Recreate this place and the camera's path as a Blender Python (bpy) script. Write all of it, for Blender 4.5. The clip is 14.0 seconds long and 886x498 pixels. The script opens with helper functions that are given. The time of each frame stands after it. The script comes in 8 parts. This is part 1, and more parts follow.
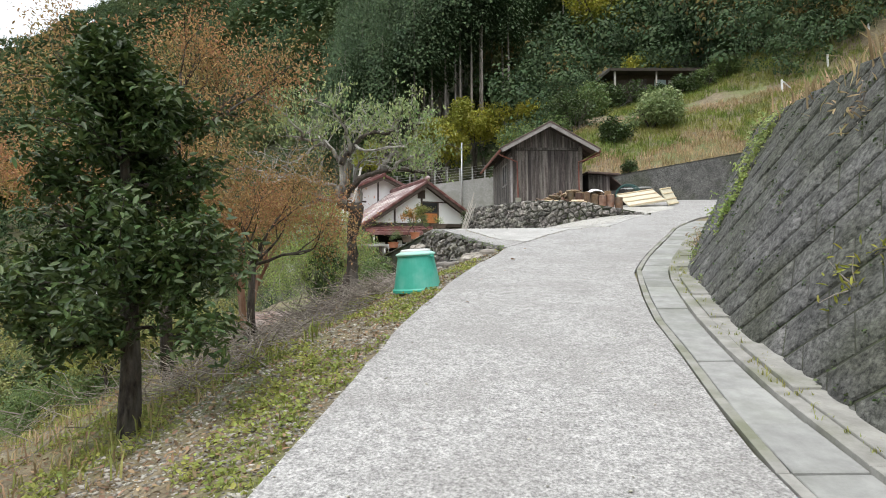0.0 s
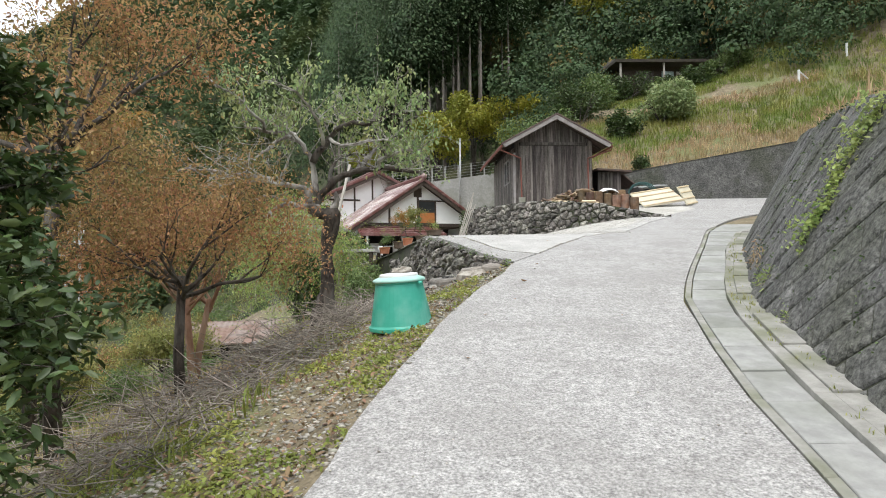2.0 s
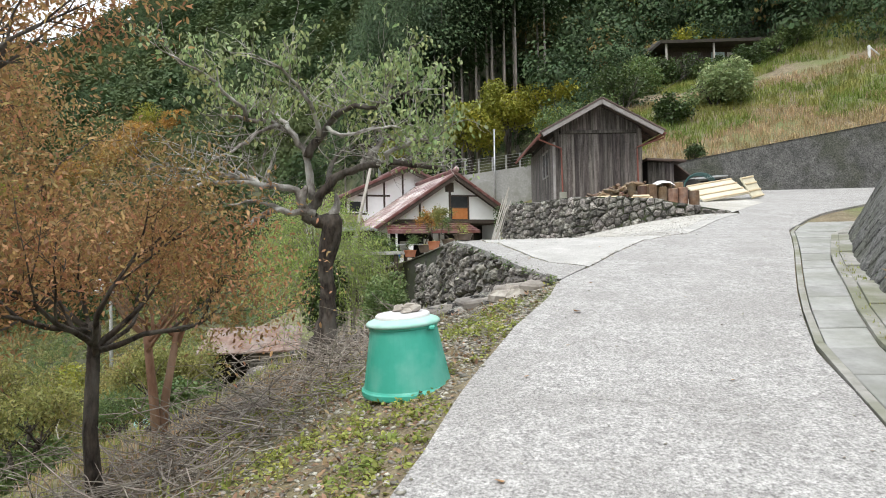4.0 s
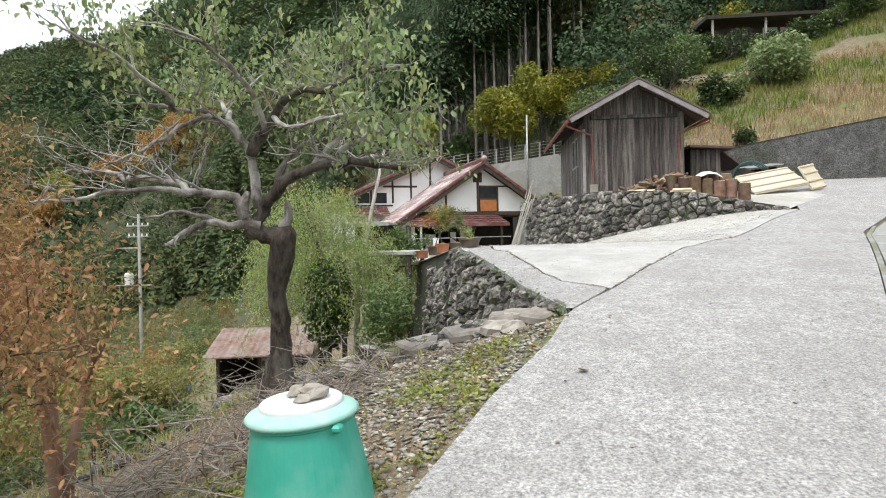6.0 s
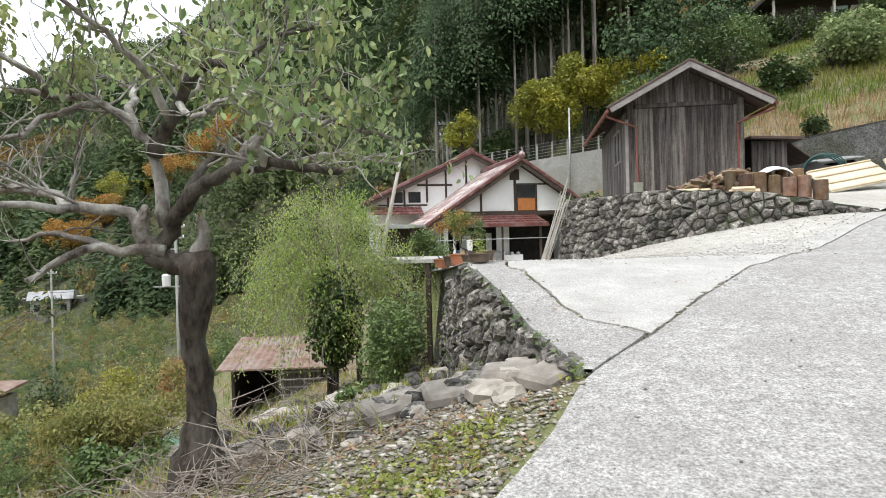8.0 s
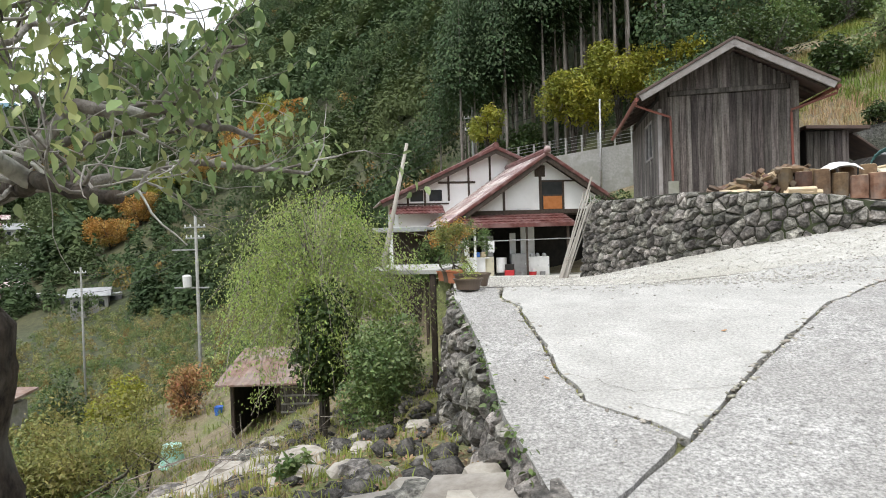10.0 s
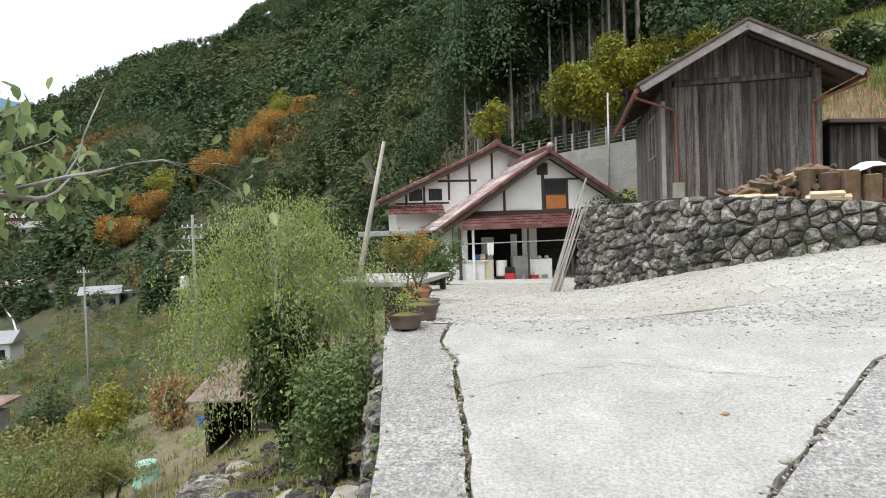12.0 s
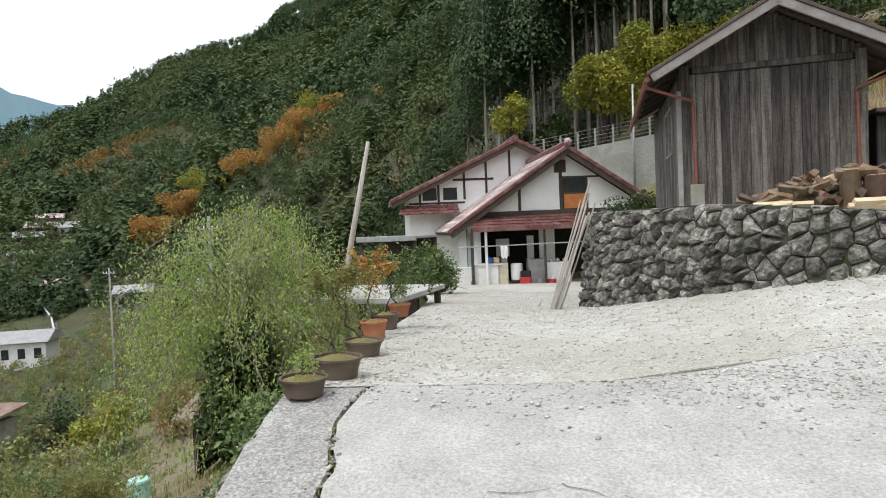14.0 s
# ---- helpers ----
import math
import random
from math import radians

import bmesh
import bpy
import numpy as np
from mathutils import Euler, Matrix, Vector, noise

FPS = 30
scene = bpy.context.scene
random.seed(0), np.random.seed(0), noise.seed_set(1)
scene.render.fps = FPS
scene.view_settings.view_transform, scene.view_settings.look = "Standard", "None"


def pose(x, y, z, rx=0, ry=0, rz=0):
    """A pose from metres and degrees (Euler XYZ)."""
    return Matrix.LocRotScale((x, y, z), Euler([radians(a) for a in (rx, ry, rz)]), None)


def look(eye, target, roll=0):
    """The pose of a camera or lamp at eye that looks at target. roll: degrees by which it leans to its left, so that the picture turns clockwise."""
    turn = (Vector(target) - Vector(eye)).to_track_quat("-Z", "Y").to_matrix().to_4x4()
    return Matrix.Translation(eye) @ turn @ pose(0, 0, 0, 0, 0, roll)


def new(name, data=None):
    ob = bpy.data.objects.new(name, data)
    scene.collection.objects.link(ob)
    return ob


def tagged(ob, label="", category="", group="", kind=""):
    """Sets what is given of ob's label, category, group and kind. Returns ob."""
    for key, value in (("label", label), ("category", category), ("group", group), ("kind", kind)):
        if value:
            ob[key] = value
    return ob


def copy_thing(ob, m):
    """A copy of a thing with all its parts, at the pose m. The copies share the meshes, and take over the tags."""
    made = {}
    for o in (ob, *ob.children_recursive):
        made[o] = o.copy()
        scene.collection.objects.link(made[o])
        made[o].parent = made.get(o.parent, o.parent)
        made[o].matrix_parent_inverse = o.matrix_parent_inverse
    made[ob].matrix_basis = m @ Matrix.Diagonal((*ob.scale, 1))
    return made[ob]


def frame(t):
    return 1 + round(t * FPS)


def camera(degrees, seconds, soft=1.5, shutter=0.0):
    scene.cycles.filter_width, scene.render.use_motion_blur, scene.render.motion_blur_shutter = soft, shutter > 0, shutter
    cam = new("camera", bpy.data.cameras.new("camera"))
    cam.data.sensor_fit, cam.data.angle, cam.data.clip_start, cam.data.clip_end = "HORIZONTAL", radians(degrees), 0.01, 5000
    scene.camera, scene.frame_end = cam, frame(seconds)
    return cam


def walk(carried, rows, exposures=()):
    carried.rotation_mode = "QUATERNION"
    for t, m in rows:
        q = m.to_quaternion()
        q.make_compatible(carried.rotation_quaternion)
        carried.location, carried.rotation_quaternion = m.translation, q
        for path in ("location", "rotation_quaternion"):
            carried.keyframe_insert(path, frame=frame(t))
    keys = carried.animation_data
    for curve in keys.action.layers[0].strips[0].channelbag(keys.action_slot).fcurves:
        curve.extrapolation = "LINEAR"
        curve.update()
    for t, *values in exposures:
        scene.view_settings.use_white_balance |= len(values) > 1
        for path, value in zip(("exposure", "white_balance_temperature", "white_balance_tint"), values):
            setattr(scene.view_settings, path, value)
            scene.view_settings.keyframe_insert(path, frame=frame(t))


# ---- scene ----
cam = camera(72.3, 14.0, 1.0)
# seconds, eye, target, roll; the whole path is levelled by LEVEL
LEVEL = pose(0, 0, 0, 1.5, -2.3, 0)
ROWS = [
    (0, (0.047, -0.057, 1.553), (0.051, 1.943, 1.55), -2.8),
    (0.5, (0.05, 0.45, 1.652), (0.055, 2.45, 1.645), -2.9),
    (1, (0.119, 0.98, 1.743), (0.126, 2.98, 1.733), -2.9),
    (1.5, (0.094, 1.515, 1.812), (0.104, 3.515, 1.8), -3.0),
    (2, (0.145, 2.003, 1.847), (0.152, 4.003, 1.832), -3.0),
    (2.5, (0.173, 2.516, 1.899), (0.156, 4.516, 1.881), -3.1),
    (3, (0.197, 3.057, 1.975), (0.148, 5.056, 1.958), -3.3),
    (5.5, (0.63, 5.25, 2.296), (0.423, 7.238, 2.232), -3.7),
    (6, (0.813, 5.699, 2.374), (0.572, 7.683, 2.309), -3.8),
    (6.5, (0.869, 6.132, 2.421), (0.595, 8.112, 2.355), -4.0),
    (7, (0.974, 6.569, 2.433), (0.67, 8.544, 2.365), -4.0),
    (7.5, (1.118, 7.036, 2.469), (0.779, 9.006, 2.401), -4.1),
    (8, (1.183, 7.524, 2.545), (0.792, 9.484, 2.48), -4.1),
    (10.5, (1.558, 9.729, 2.822), (1.054, 11.663, 2.747), -4.5),
    (11, (1.676, 10.096, 2.875), (1.167, 12.029, 2.799), -4.5),
    (11.5, (1.731, 10.479, 2.871), (1.211, 12.408, 2.793), -4.5),
    (12, (1.809, 10.853, 2.927), (1.27, 12.777, 2.845), -4.6),
    (12.5, (1.956, 11.248, 3.005), (1.401, 13.168, 2.92), -4.7),
    (13, (1.99, 11.664, 3.036), (1.41, 13.576, 2.95), -4.7),
    (13.5, (2.09, 12.073, 3.049), (1.478, 13.975, 2.963), -5.0),
    (14, (2.229, 12.365, 3.105), (1.594, 14.259, 3.018), -5.1),
]
walk(cam, [(t, LEVEL @ look(eye, target, roll)) for t, eye, target, roll in ROWS],
     [(0, 0.46), (3, 0.56), (6.5, 0.58), (8, 0.6), (10.5, 0.48), (12, 0.4), (14, 0.28)])

# ---- sky and sun: a bright overcast day ----
world = bpy.data.worlds.new("sky")
scene.world = world
world.use_nodes = True
wn, wl = world.node_tree.nodes, world.node_tree.links
sky = wn.new("ShaderNodeTexSky")
sky.sky_type, sky.sun_disc = "NISHITA", False
sky.sun_elevation, sky.sun_rotation = radians(52), radians(200)
skyscale = wn.new("ShaderNodeMix")
skyscale.data_type, skyscale.blend_type = "RGBA", "MIX"
skyscale.inputs[0].default_value = 0.88
wl.new(sky.outputs[0], skyscale.inputs[6])
skyscale.inputs[7].default_value = (9.6, 10.0, 10.6, 1)
wl.new(skyscale.outputs[2], wn["Background"].inputs[0])
wn["Background"].inputs[1].default_value = 0.125
sun_data = bpy.data.lights.new("sun", "SUN")
sun_data.energy, sun_data.angle, sun_data.color = 1.5, radians(12), (1.0, 0.96, 0.9)
sun = new("sun", sun_data)
sun.matrix_world = look((0, 0, 40), (9, 25, -10))


# ---- materials ----
def material(name, c1, c2, scale=6.0, c3=None, scale3=0.6, amount3=0.5, rough=0.85, bump=0.4, bscale=60.0, vary=0.0,
             island=0.0, stretch=(1, 1, 1), metal=0.0, leaf=0.0, bdist=0.01, sharp=0.0, speck=0.0, sscale=90.0):
    m = bpy.data.materials.new(name)
    m.use_nodes = True
    n, l = m.node_tree.nodes, m.node_tree.links
    b = n["Principled BSDF"]
    co = n.new("ShaderNodeTexCoord")
    mp = n.new("ShaderNodeMapping")
    mp.inputs["Scale"].default_value = stretch
    l.new(co.outputs["Object"], mp.inputs[0])
    n1 = n.new("ShaderNodeTexNoise")
    n1.inputs["Scale"].default_value, n1.inputs["Detail"].default_value, n1.inputs["Roughness"].default_value = scale, 6, 0.65
    l.new(mp.outputs[0], n1.inputs["Vector"])
    r1 = n.new("ShaderNodeValToRGB")
    r1.color_ramp.elements[0].position, r1.color_ramp.elements[1].position = 0.34 + sharp, 0.66 - sharp
    r1.color_ramp.elements[0].color, r1.color_ramp.elements[1].color = (*c1, 1), (*c2, 1)
    l.new(n1.outputs[0], r1.inputs[0])
    out = r1.outputs[0]
    if c3:
        n3 = n.new("ShaderNodeTexNoise")
        n3.inputs["Scale"].default_value, n3.inputs["Detail"].default_value = scale3, 8
        l.new(mp.outputs[0], n3.inputs["Vector"])
        r3 = n.new("ShaderNodeMapRange")
        r3.inputs[1].default_value, r3.inputs[2].default_value, r3.inputs[4].default_value = 0.45, 0.62, amount3
        l.new(n3.outputs[0], r3.inputs[0])
        mx = n.new("ShaderNodeMix")
        mx.data_type = "RGBA"
        l.new(r3.outputs[0], mx.inputs[0])
        l.new(out, mx.inputs[6])
        mx.inputs[7].default_value = (*c3, 1)
        out = mx.outputs[2]
    if vary or island:
        hs = n.new("ShaderNodeHueSaturation")
        mr = n.new("ShaderNodeMapRange")
        amount = vary or island
        mr.inputs[3].default_value, mr.inputs[4].default_value = 1 - amount, 1 + amount
        src = n.new("ShaderNodeObjectInfo").outputs["Random"] if vary else n.new("ShaderNodeNewGeometry").outputs["Random Per Island"]
        l.new(src, mr.inputs[0])
        l.new(mr.outputs[0], hs.inputs["Value"])
        hr = n.new("ShaderNodeMapRange")
        hr.inputs[3].default_value, hr.inputs[4].default_value = 0.5 - amount * 0.06, 0.5 + amount * 0.06
        ml = n.new("ShaderNodeMath")
        ml.operation = "FRACT"
        m7 = n.new("ShaderNodeMath")
        m7.operation, m7.inputs[1].default_value = "MULTIPLY", 7.31
        l.new(src, m7.inputs[0])
        l.new(m7.outputs[0], ml.inputs[0])
        l.new(ml.outputs[0], hr.inputs[0])
        l.new(hr.outputs[0], hs.inputs["Hue"])
        l.new(out, hs.inputs["Color"])
        out = hs.outputs[0]
    if speck:
        ns = n.new("ShaderNodeTexNoise")
        ns.inputs["Scale"].default_value, ns.inputs["Detail"].default_value, ns.inputs["Roughness"].default_value = sscale, 3, 0.8
        l.new(co.outputs["Object"], ns.inputs["Vector"])
        rs = n.new("ShaderNodeMapRange")
        rs.inputs[1].default_value, rs.inputs[2].default_value, rs.inputs[3].default_value, rs.inputs[4].default_value = 0.32, 0.68, 1 - speck, 1 + speck
        l.new(ns.outputs[0], rs.inputs[0])
        h2 = n.new("ShaderNodeHueSaturation")
        l.new(rs.outputs[0], h2.inputs["Value"])
        l.new(out, h2.inputs["Color"])
        out = h2.outputs[0]
    l.new(out, b.inputs["Base Color"])
    b.inputs["Roughness"].default_value, b.inputs["Metallic"].default_value = rough, metal
    if bump:
        nb = n.new("ShaderNodeTexNoise")
        nb.inputs["Scale"].default_value, nb.inputs["Detail"].default_value = bscale, 5
        l.new(mp.outputs[0], nb.inputs["Vector"])
        bp = n.new("ShaderNodeBump")
        bp.inputs["Strength"].default_value, bp.inputs["Distance"].default_value = bump, bdist
        l.new(nb.outputs[0], bp.inputs["Height"])
        l.new(bp.outputs[0], b.inputs["Normal"])
    if leaf:
        tr = n.new("ShaderNodeBsdfTranslucent")
        l.new(out, tr.inputs[0])
        ms = n.new("ShaderNodeMixShader")
        ms.inputs[0].default_value = leaf
        l.new(b.outputs[0], ms.inputs[1])
        l.new(tr.outputs[0], ms.inputs[2])
        l.new(ms.outputs[0], n["Material Output"].inputs[0])
    return m


M = {}
M["concrete"] = material("concrete_road", (0.265, 0.258, 0.246), (0.44, 0.43, 0.412), 13.0, (0.285, 0.275, 0.26), 1.6, 0.6, 0.92, 1.0, 34, bdist=0.016, speck=0.5, sscale=52)
M["apron"] = material("concrete_apron", (0.38, 0.372, 0.35), (0.49, 0.48, 0.455), 3.0, (0.34, 0.33, 0.31), 1.2, 0.5, 0.92, 0.8, 40, bdist=0.012, speck=0.3, sscale=52)
M["yard"] = material("gravel_yard", (0.40, 0.385, 0.345), (0.55, 0.54, 0.50), 4, (0.36, 0.34, 0.285), 0.5, 0.55, 0.95, 0.9, 40, bdist=0.02, speck=0.3, sscale=45)
M["slab"] = material("gutter_concrete", (0.27, 0.27, 0.255), (0.37, 0.37, 0.35), 7, (0.2, 0.21, 0.17), 1.6, 0.5, 0.9, 0.3, 80, vary=0.12)
M["kerb"] = material("kerb_concrete", (0.24, 0.235, 0.21), (0.36, 0.35, 0.32), 6, (0.15, 0.16, 0.09), 1.4, 0.7, 0.95, 0.5, 50)
M["dirt"] = material("crack_dirt", (0.05, 0.045, 0.035), (0.12, 0.1, 0.07), 12, (0.09, 0.11, 0.03), 3, 0.6, 0.95, 0.7, 70)
M["ground"] = material("hill_ground", (0.13, 0.105, 0.065), (0.25, 0.205, 0.13), 3, (0.13, 0.165, 0.05), 0.45, 0.7, 0.95, 0.8, 14, bdist=0.05, speck=0.35, sscale=20)
M["block"] = material("retaining_block", (0.07, 0.07, 0.066), (0.15, 0.148, 0.14), 3.0, (0.06, 0.065, 0.04), 0.9, 0.6, 0.95, 1.0, 22, vary=0.13, bdist=0.03, speck=0.75, sscale=20)
M["joint"] = material("block_joint", (0.03, 0.03, 0.026), (0.07, 0.07, 0.05), 8, (0.05, 0.07, 0.02), 1.0, 0.6, 0.95, 0.5, 40)
M["stone"] = material("wall_stone", (0.06, 0.057, 0.05), (0.19, 0.178, 0.158), 6, (0.33, 0.31, 0.275), 5.0, 0.65, 0.9, 1.0, 12, vary=0.55, bdist=0.09, speck=0.7, sscale=18)
M["board"] = material("weathered_board", (0.03, 0.024, 0.021), (0.135, 0.115, 0.104), 9, (0.26, 0.235, 0.215), 2.4, 0.5, 0.9, 0.7, 50, vary=0.5, stretch=(6, 6, 0.35), speck=0.3, sscale=30)
M["beam"] = material("dark_beam", (0.035, 0.026, 0.02), (0.09, 0.065, 0.05), 6, (0.05, 0.04, 0.03), 2, 0.4, 0.85, 0.4, 50, stretch=(3, 3, 1))
M["barge"] = material("grey_bargeboard", (0.22, 0.20, 0.19), (0.34, 0.32, 0.31), 6, (0.2, 0.17, 0.15), 2, 0.4, 0.85, 0.3, 60)
M["tin"] = material("rusty_roof_tin", (0.055, 0.04, 0.035), (0.12, 0.075, 0.06), 5, (0.15, 0.1, 0.08), 1.5, 0.4, 0.6, 0.2, 40)
M["pipe"] = material("red_brown_pipe", (0.17, 0.05, 0.035), (0.25, 0.085, 0.06), 5, (0.2, 0.1, 0.08), 2, 0.4, 0.6, 0.1, 40)
M["plaster"] = material("white_plaster", (0.80, 0.80, 0.785), (0.86, 0.86, 0.845), 2, (0.7, 0.69, 0.66), 0.7, 0.35, 0.9, 0.1, 60)
# the sky's pale reflection on the slopes is mixed into these tile colours
M["tile"] = material("sky_paled_roof_tile", (0.22, 0.12, 0.11), (0.42, 0.31, 0.29), 3, (0.6, 0.55, 0.53), 0.8, 0.9, 0.4, 0.1, 40, island=0.3)
M["maroon"] = material("maroon_glazed_tile", (0.10, 0.035, 0.032), (0.19, 0.075, 0.068), 4, (0.3, 0.2, 0.19), 2, 0.4, 0.35, 0.1, 40)
# near-black paints the shade inside shed, porch and hut; scrap shares it
M["dark"] = material("shade_and_dark_goods", (0.012, 0.011, 0.01), (0.03, 0.027, 0.022), 3, rough=0.9, bump=0.0)
M["teal"] = material("teal_plastic", (0.045, 0.36, 0.265), (0.06, 0.43, 0.32), 3, (0.20, 0.46, 0.39), 3, 0.45, 0.45, 0.06, 60)
M["paleteal"] = material("faded_teal_plastic", (0.25, 0.56, 0.46), (0.38, 0.64, 0.55), 5, (0.55, 0.68, 0.63), 3, 0.5, 0.55, 0.06, 60)
M["bark"] = material("grey_brown_bark", (0.012, 0.009, 0.007), (0.095, 0.075, 0.06), 18, (0.2, 0.19, 0.165), 7, 0.4, 0.95, 1.0, 30, stretch=(1, 1, 0.35), bdist=0.03)
M["redbark"] = material("red_brown_bark", (0.17, 0.085, 0.05), (0.33, 0.19, 0.12), 8, (0.36, 0.28, 0.2), 3, 0.5, 0.8, 0.4, 30, stretch=(1, 1, 0.4))
M["twig"] = material("dry_twig", (0.15, 0.125, 0.1), (0.37, 0.33, 0.285), 10, rough=0.9, bump=0.2, island=0.35)
M["cedarbark"] = material("pale_cedar_bark", (0.16, 0.13, 0.11), (0.34, 0.31, 0.28), 5, rough=0.95, bump=0.3, bscale=20, stretch=(1, 1, 0.15))
M["leaf_dark"] = material("evergreen_leaf", (0.032, 0.06, 0.017), (0.085, 0.13, 0.034), 4, rough=0.5, bump=0, island=0.4, leaf=0.15)
M["leaf_cherry"] = material("pale_green_leaf", (0.17, 0.26, 0.095), (0.36, 0.43, 0.2), 2.5, (0.37, 0.34, 0.10), 1.2, 0.35, rough=0.45, bump=0, island=0.4, leaf=0.4)
M["leaf_brown"] = material("autumn_brown_leaf", (0.36, 0.18, 0.085), (0.50, 0.32, 0.15), 1.6, (0.211, 0.202, 0.070), 0.9, 0.75, rough=0.7, bump=0, island=0.4, leaf=0.4)
M["leaf_olive"] = material("olive_leaf", (0.19, 0.21, 0.06), (0.32, 0.31, 0.1), 2, (0.36, 0.22, 0.08), 0.9, 0.25, rough=0.6, bump=0, island=0.4, leaf=0.4)
M["leaf_weep"] = material("weeping_green_leaf", (0.24, 0.36, 0.08), (0.45, 0.52, 0.17), 2, (0.38, 0.41, 0.2), 0.8, 0.4, rough=0.55, bump=0, island=0.3, leaf=0.48)
M["leaf_yellow"] = material("yellow_green_leaf", (0.24, 0.26, 0.035), (0.44, 0.4, 0.05), 0.5, (0.17, 0.22, 0.05), 0.3, 0.6, rough=0.6, bump=0, island=0.3, leaf=0.35)
M["leaf_orange"] = material("orange_leaf", (0.36, 0.18, 0.045), (0.54, 0.32, 0.075), 0.3, (0.26, 0.24, 0.07), 0.12, 0.6, rough=0.7, bump=0, island=0.3, leaf=0.2)
M["leaf_bush"] = material("bush_leaf", (0.09, 0.15, 0.045), (0.18, 0.24, 0.08), 2, rough=0.5, bump=0, island=0.35, leaf=0.3)
M["cedar"] = material("cedar_foliage", (0.027, 0.057, 0.021), (0.0675, 0.112, 0.039), 0.25, rough=0.8, bump=0, island=0.4, leaf=0.1)
M["woods"] = material("far_woods", (0.03, 0.058, 0.022), (0.088, 0.135, 0.05), 0.11, (0.135, 0.15, 0.05), 0.02, 0.45, rough=0.9, bump=0, island=0.14, leaf=0.18)
M["woods_autumn"] = material("far_autumn_woods", (0.156, 0.13, 0.039), (0.286, 0.169, 0.052), 0.03, (0.1, 0.11, 0.035), 0.02, 0.5, rough=0.9, bump=0, island=0.4, leaf=0.15)
M["grass"] = material("grass_blade", (0.22, 0.26, 0.06), (0.34, 0.36, 0.10), 1.5, (0.42, 0.37, 0.15), 0.7, 0.5, rough=0.7, bump=0, island=0.35, leaf=0.4)
M["drygrass"] = material("dry_grass_blade", (0.38, 0.26, 0.15), (0.54, 0.41, 0.25), 1.5, (0.26, 0.26, 0.10), 0.5, 0.5, rough=0.8, bump=0, island=0.35, leaf=0.4)
M["gravel"] = material("gravel_stone", (0.235, 0.215, 0.175), (0.46, 0.435, 0.375), 5, rough=0.9, bump=0.3, bscale=60, island=0.5)
M["wood"] = material("split_firewood", (0.10, 0.055, 0.03), (0.22, 0.135, 0.08), 8, (0.17, 0.15, 0.13), 3, 0.5, 0.85, 0.4, 40, vary=0.45)
M["palewood"] = material("pale_cut_wood", (0.5, 0.39, 0.24), (0.64, 0.52, 0.36), 6, rough=0.8, bump=0.2, bscale=50, vary=0.12, stretch=(1, 1, 1))
M["cream"] = material("cream_panel", (0.6, 0.55, 0.4), (0.7, 0.66, 0.52), 4, (0.5, 0.45, 0.33), 1, 0.4, 0.7, 0.1, 40)
M["white"] = material("white_paint", (0.7, 0.7, 0.69), (0.8, 0.8, 0.79), 4, (0.6, 0.6, 0.58), 1.5, 0.4, 0.5, 0.05, 40)
M["steel"] = material("galvanised_steel", (0.35, 0.36, 0.36), (0.5, 0.51, 0.51), 6, (0.3, 0.28, 0.25), 2, 0.4, 0.45, 0.1, 50, metal=0.6)
M["polewood"] = material("grey_pole", (0.34, 0.31, 0.27), (0.52, 0.49, 0.44), 8, (0.24, 0.21, 0.18), 2, 0.4, 0.85, 0.3, 40, stretch=(3, 3, 0.4))
M["pot"] = material("brown_glazed_pot", (0.075, 0.05, 0.035), (0.13, 0.09, 0.065), 5, (0.16, 0.13, 0.1), 3, 0.4, 0.5, 0.15, 40)
M["terracotta"] = material("terracotta", (0.36, 0.12, 0.055), (0.46, 0.18, 0.09), 5, (0.3, 0.15, 0.1), 3, 0.4, 0.8, 0.15, 40)
M["moss"] = material("moss_soil", (0.13, 0.12, 0.03), (0.24, 0.21, 0.07), 12, (0.12, 0.08, 0.05), 4, 0.5, 0.95, 0.8, 50)
M["red"] = material("red_plastic", (0.42, 0.02, 0.025), (0.52, 0.035, 0.04), 3, rough=0.4, bump=0)
M["blue"] = material("blue_plastic_sheet", (0.02, 0.1, 0.42), (0.04, 0.17, 0.55), 3, rough=0.45, bump=0.5, bscale=8)
M["grey"] = material("grey_metal_cabinet", (0.2, 0.2, 0.2), (0.28, 0.28, 0.275), 4, rough=0.5, bump=0.05)
M["orangewood"] = material("orange_plywood", (0.38, 0.13, 0.03), (0.48, 0.19, 0.06), 4, rough=0.7, bump=0.1)
M["glass"] = material("dark_window_glass", (0.02, 0.025, 0.03), (0.035, 0.04, 0.045), 2, rough=0.08, bump=0)
M["curtain"] = material("pale_curtain", (0.36, 0.45, 0.47), (0.46, 0.55, 0.56), 3, rough=0.9, bump=0.2)
M["asphalt"] = material("asphalt", (0.09, 0.09, 0.09), (0.13, 0.13, 0.13), 2, rough=0.9, bump=0.2)
# distance haze is painted in as a blue base colour
M["haze"] = material("haze_blue_mountain", (0.13, 0.22, 0.27), (0.17, 0.27, 0.31), 0.004, (0.2, 0.29, 0.22), 0.003, 0.7, rough=1, bump=0)
M["lichen"] = material("lichened_bark", (0.09, 0.07, 0.058), (0.36, 0.335, 0.305), 9, (0.62, 0.61, 0.57), 4, 0.7, 0.95, 1.0, 26, stretch=(1, 1, 0.6), bdist=0.03)
M["valley"] = material("valley_foliage", (0.12, 0.16, 0.055), (0.27, 0.29, 0.10), 0.3, (0.36, 0.25, 0.11), 0.15, 0.5, rough=0.8, bump=0, island=0.4, leaf=0.2)
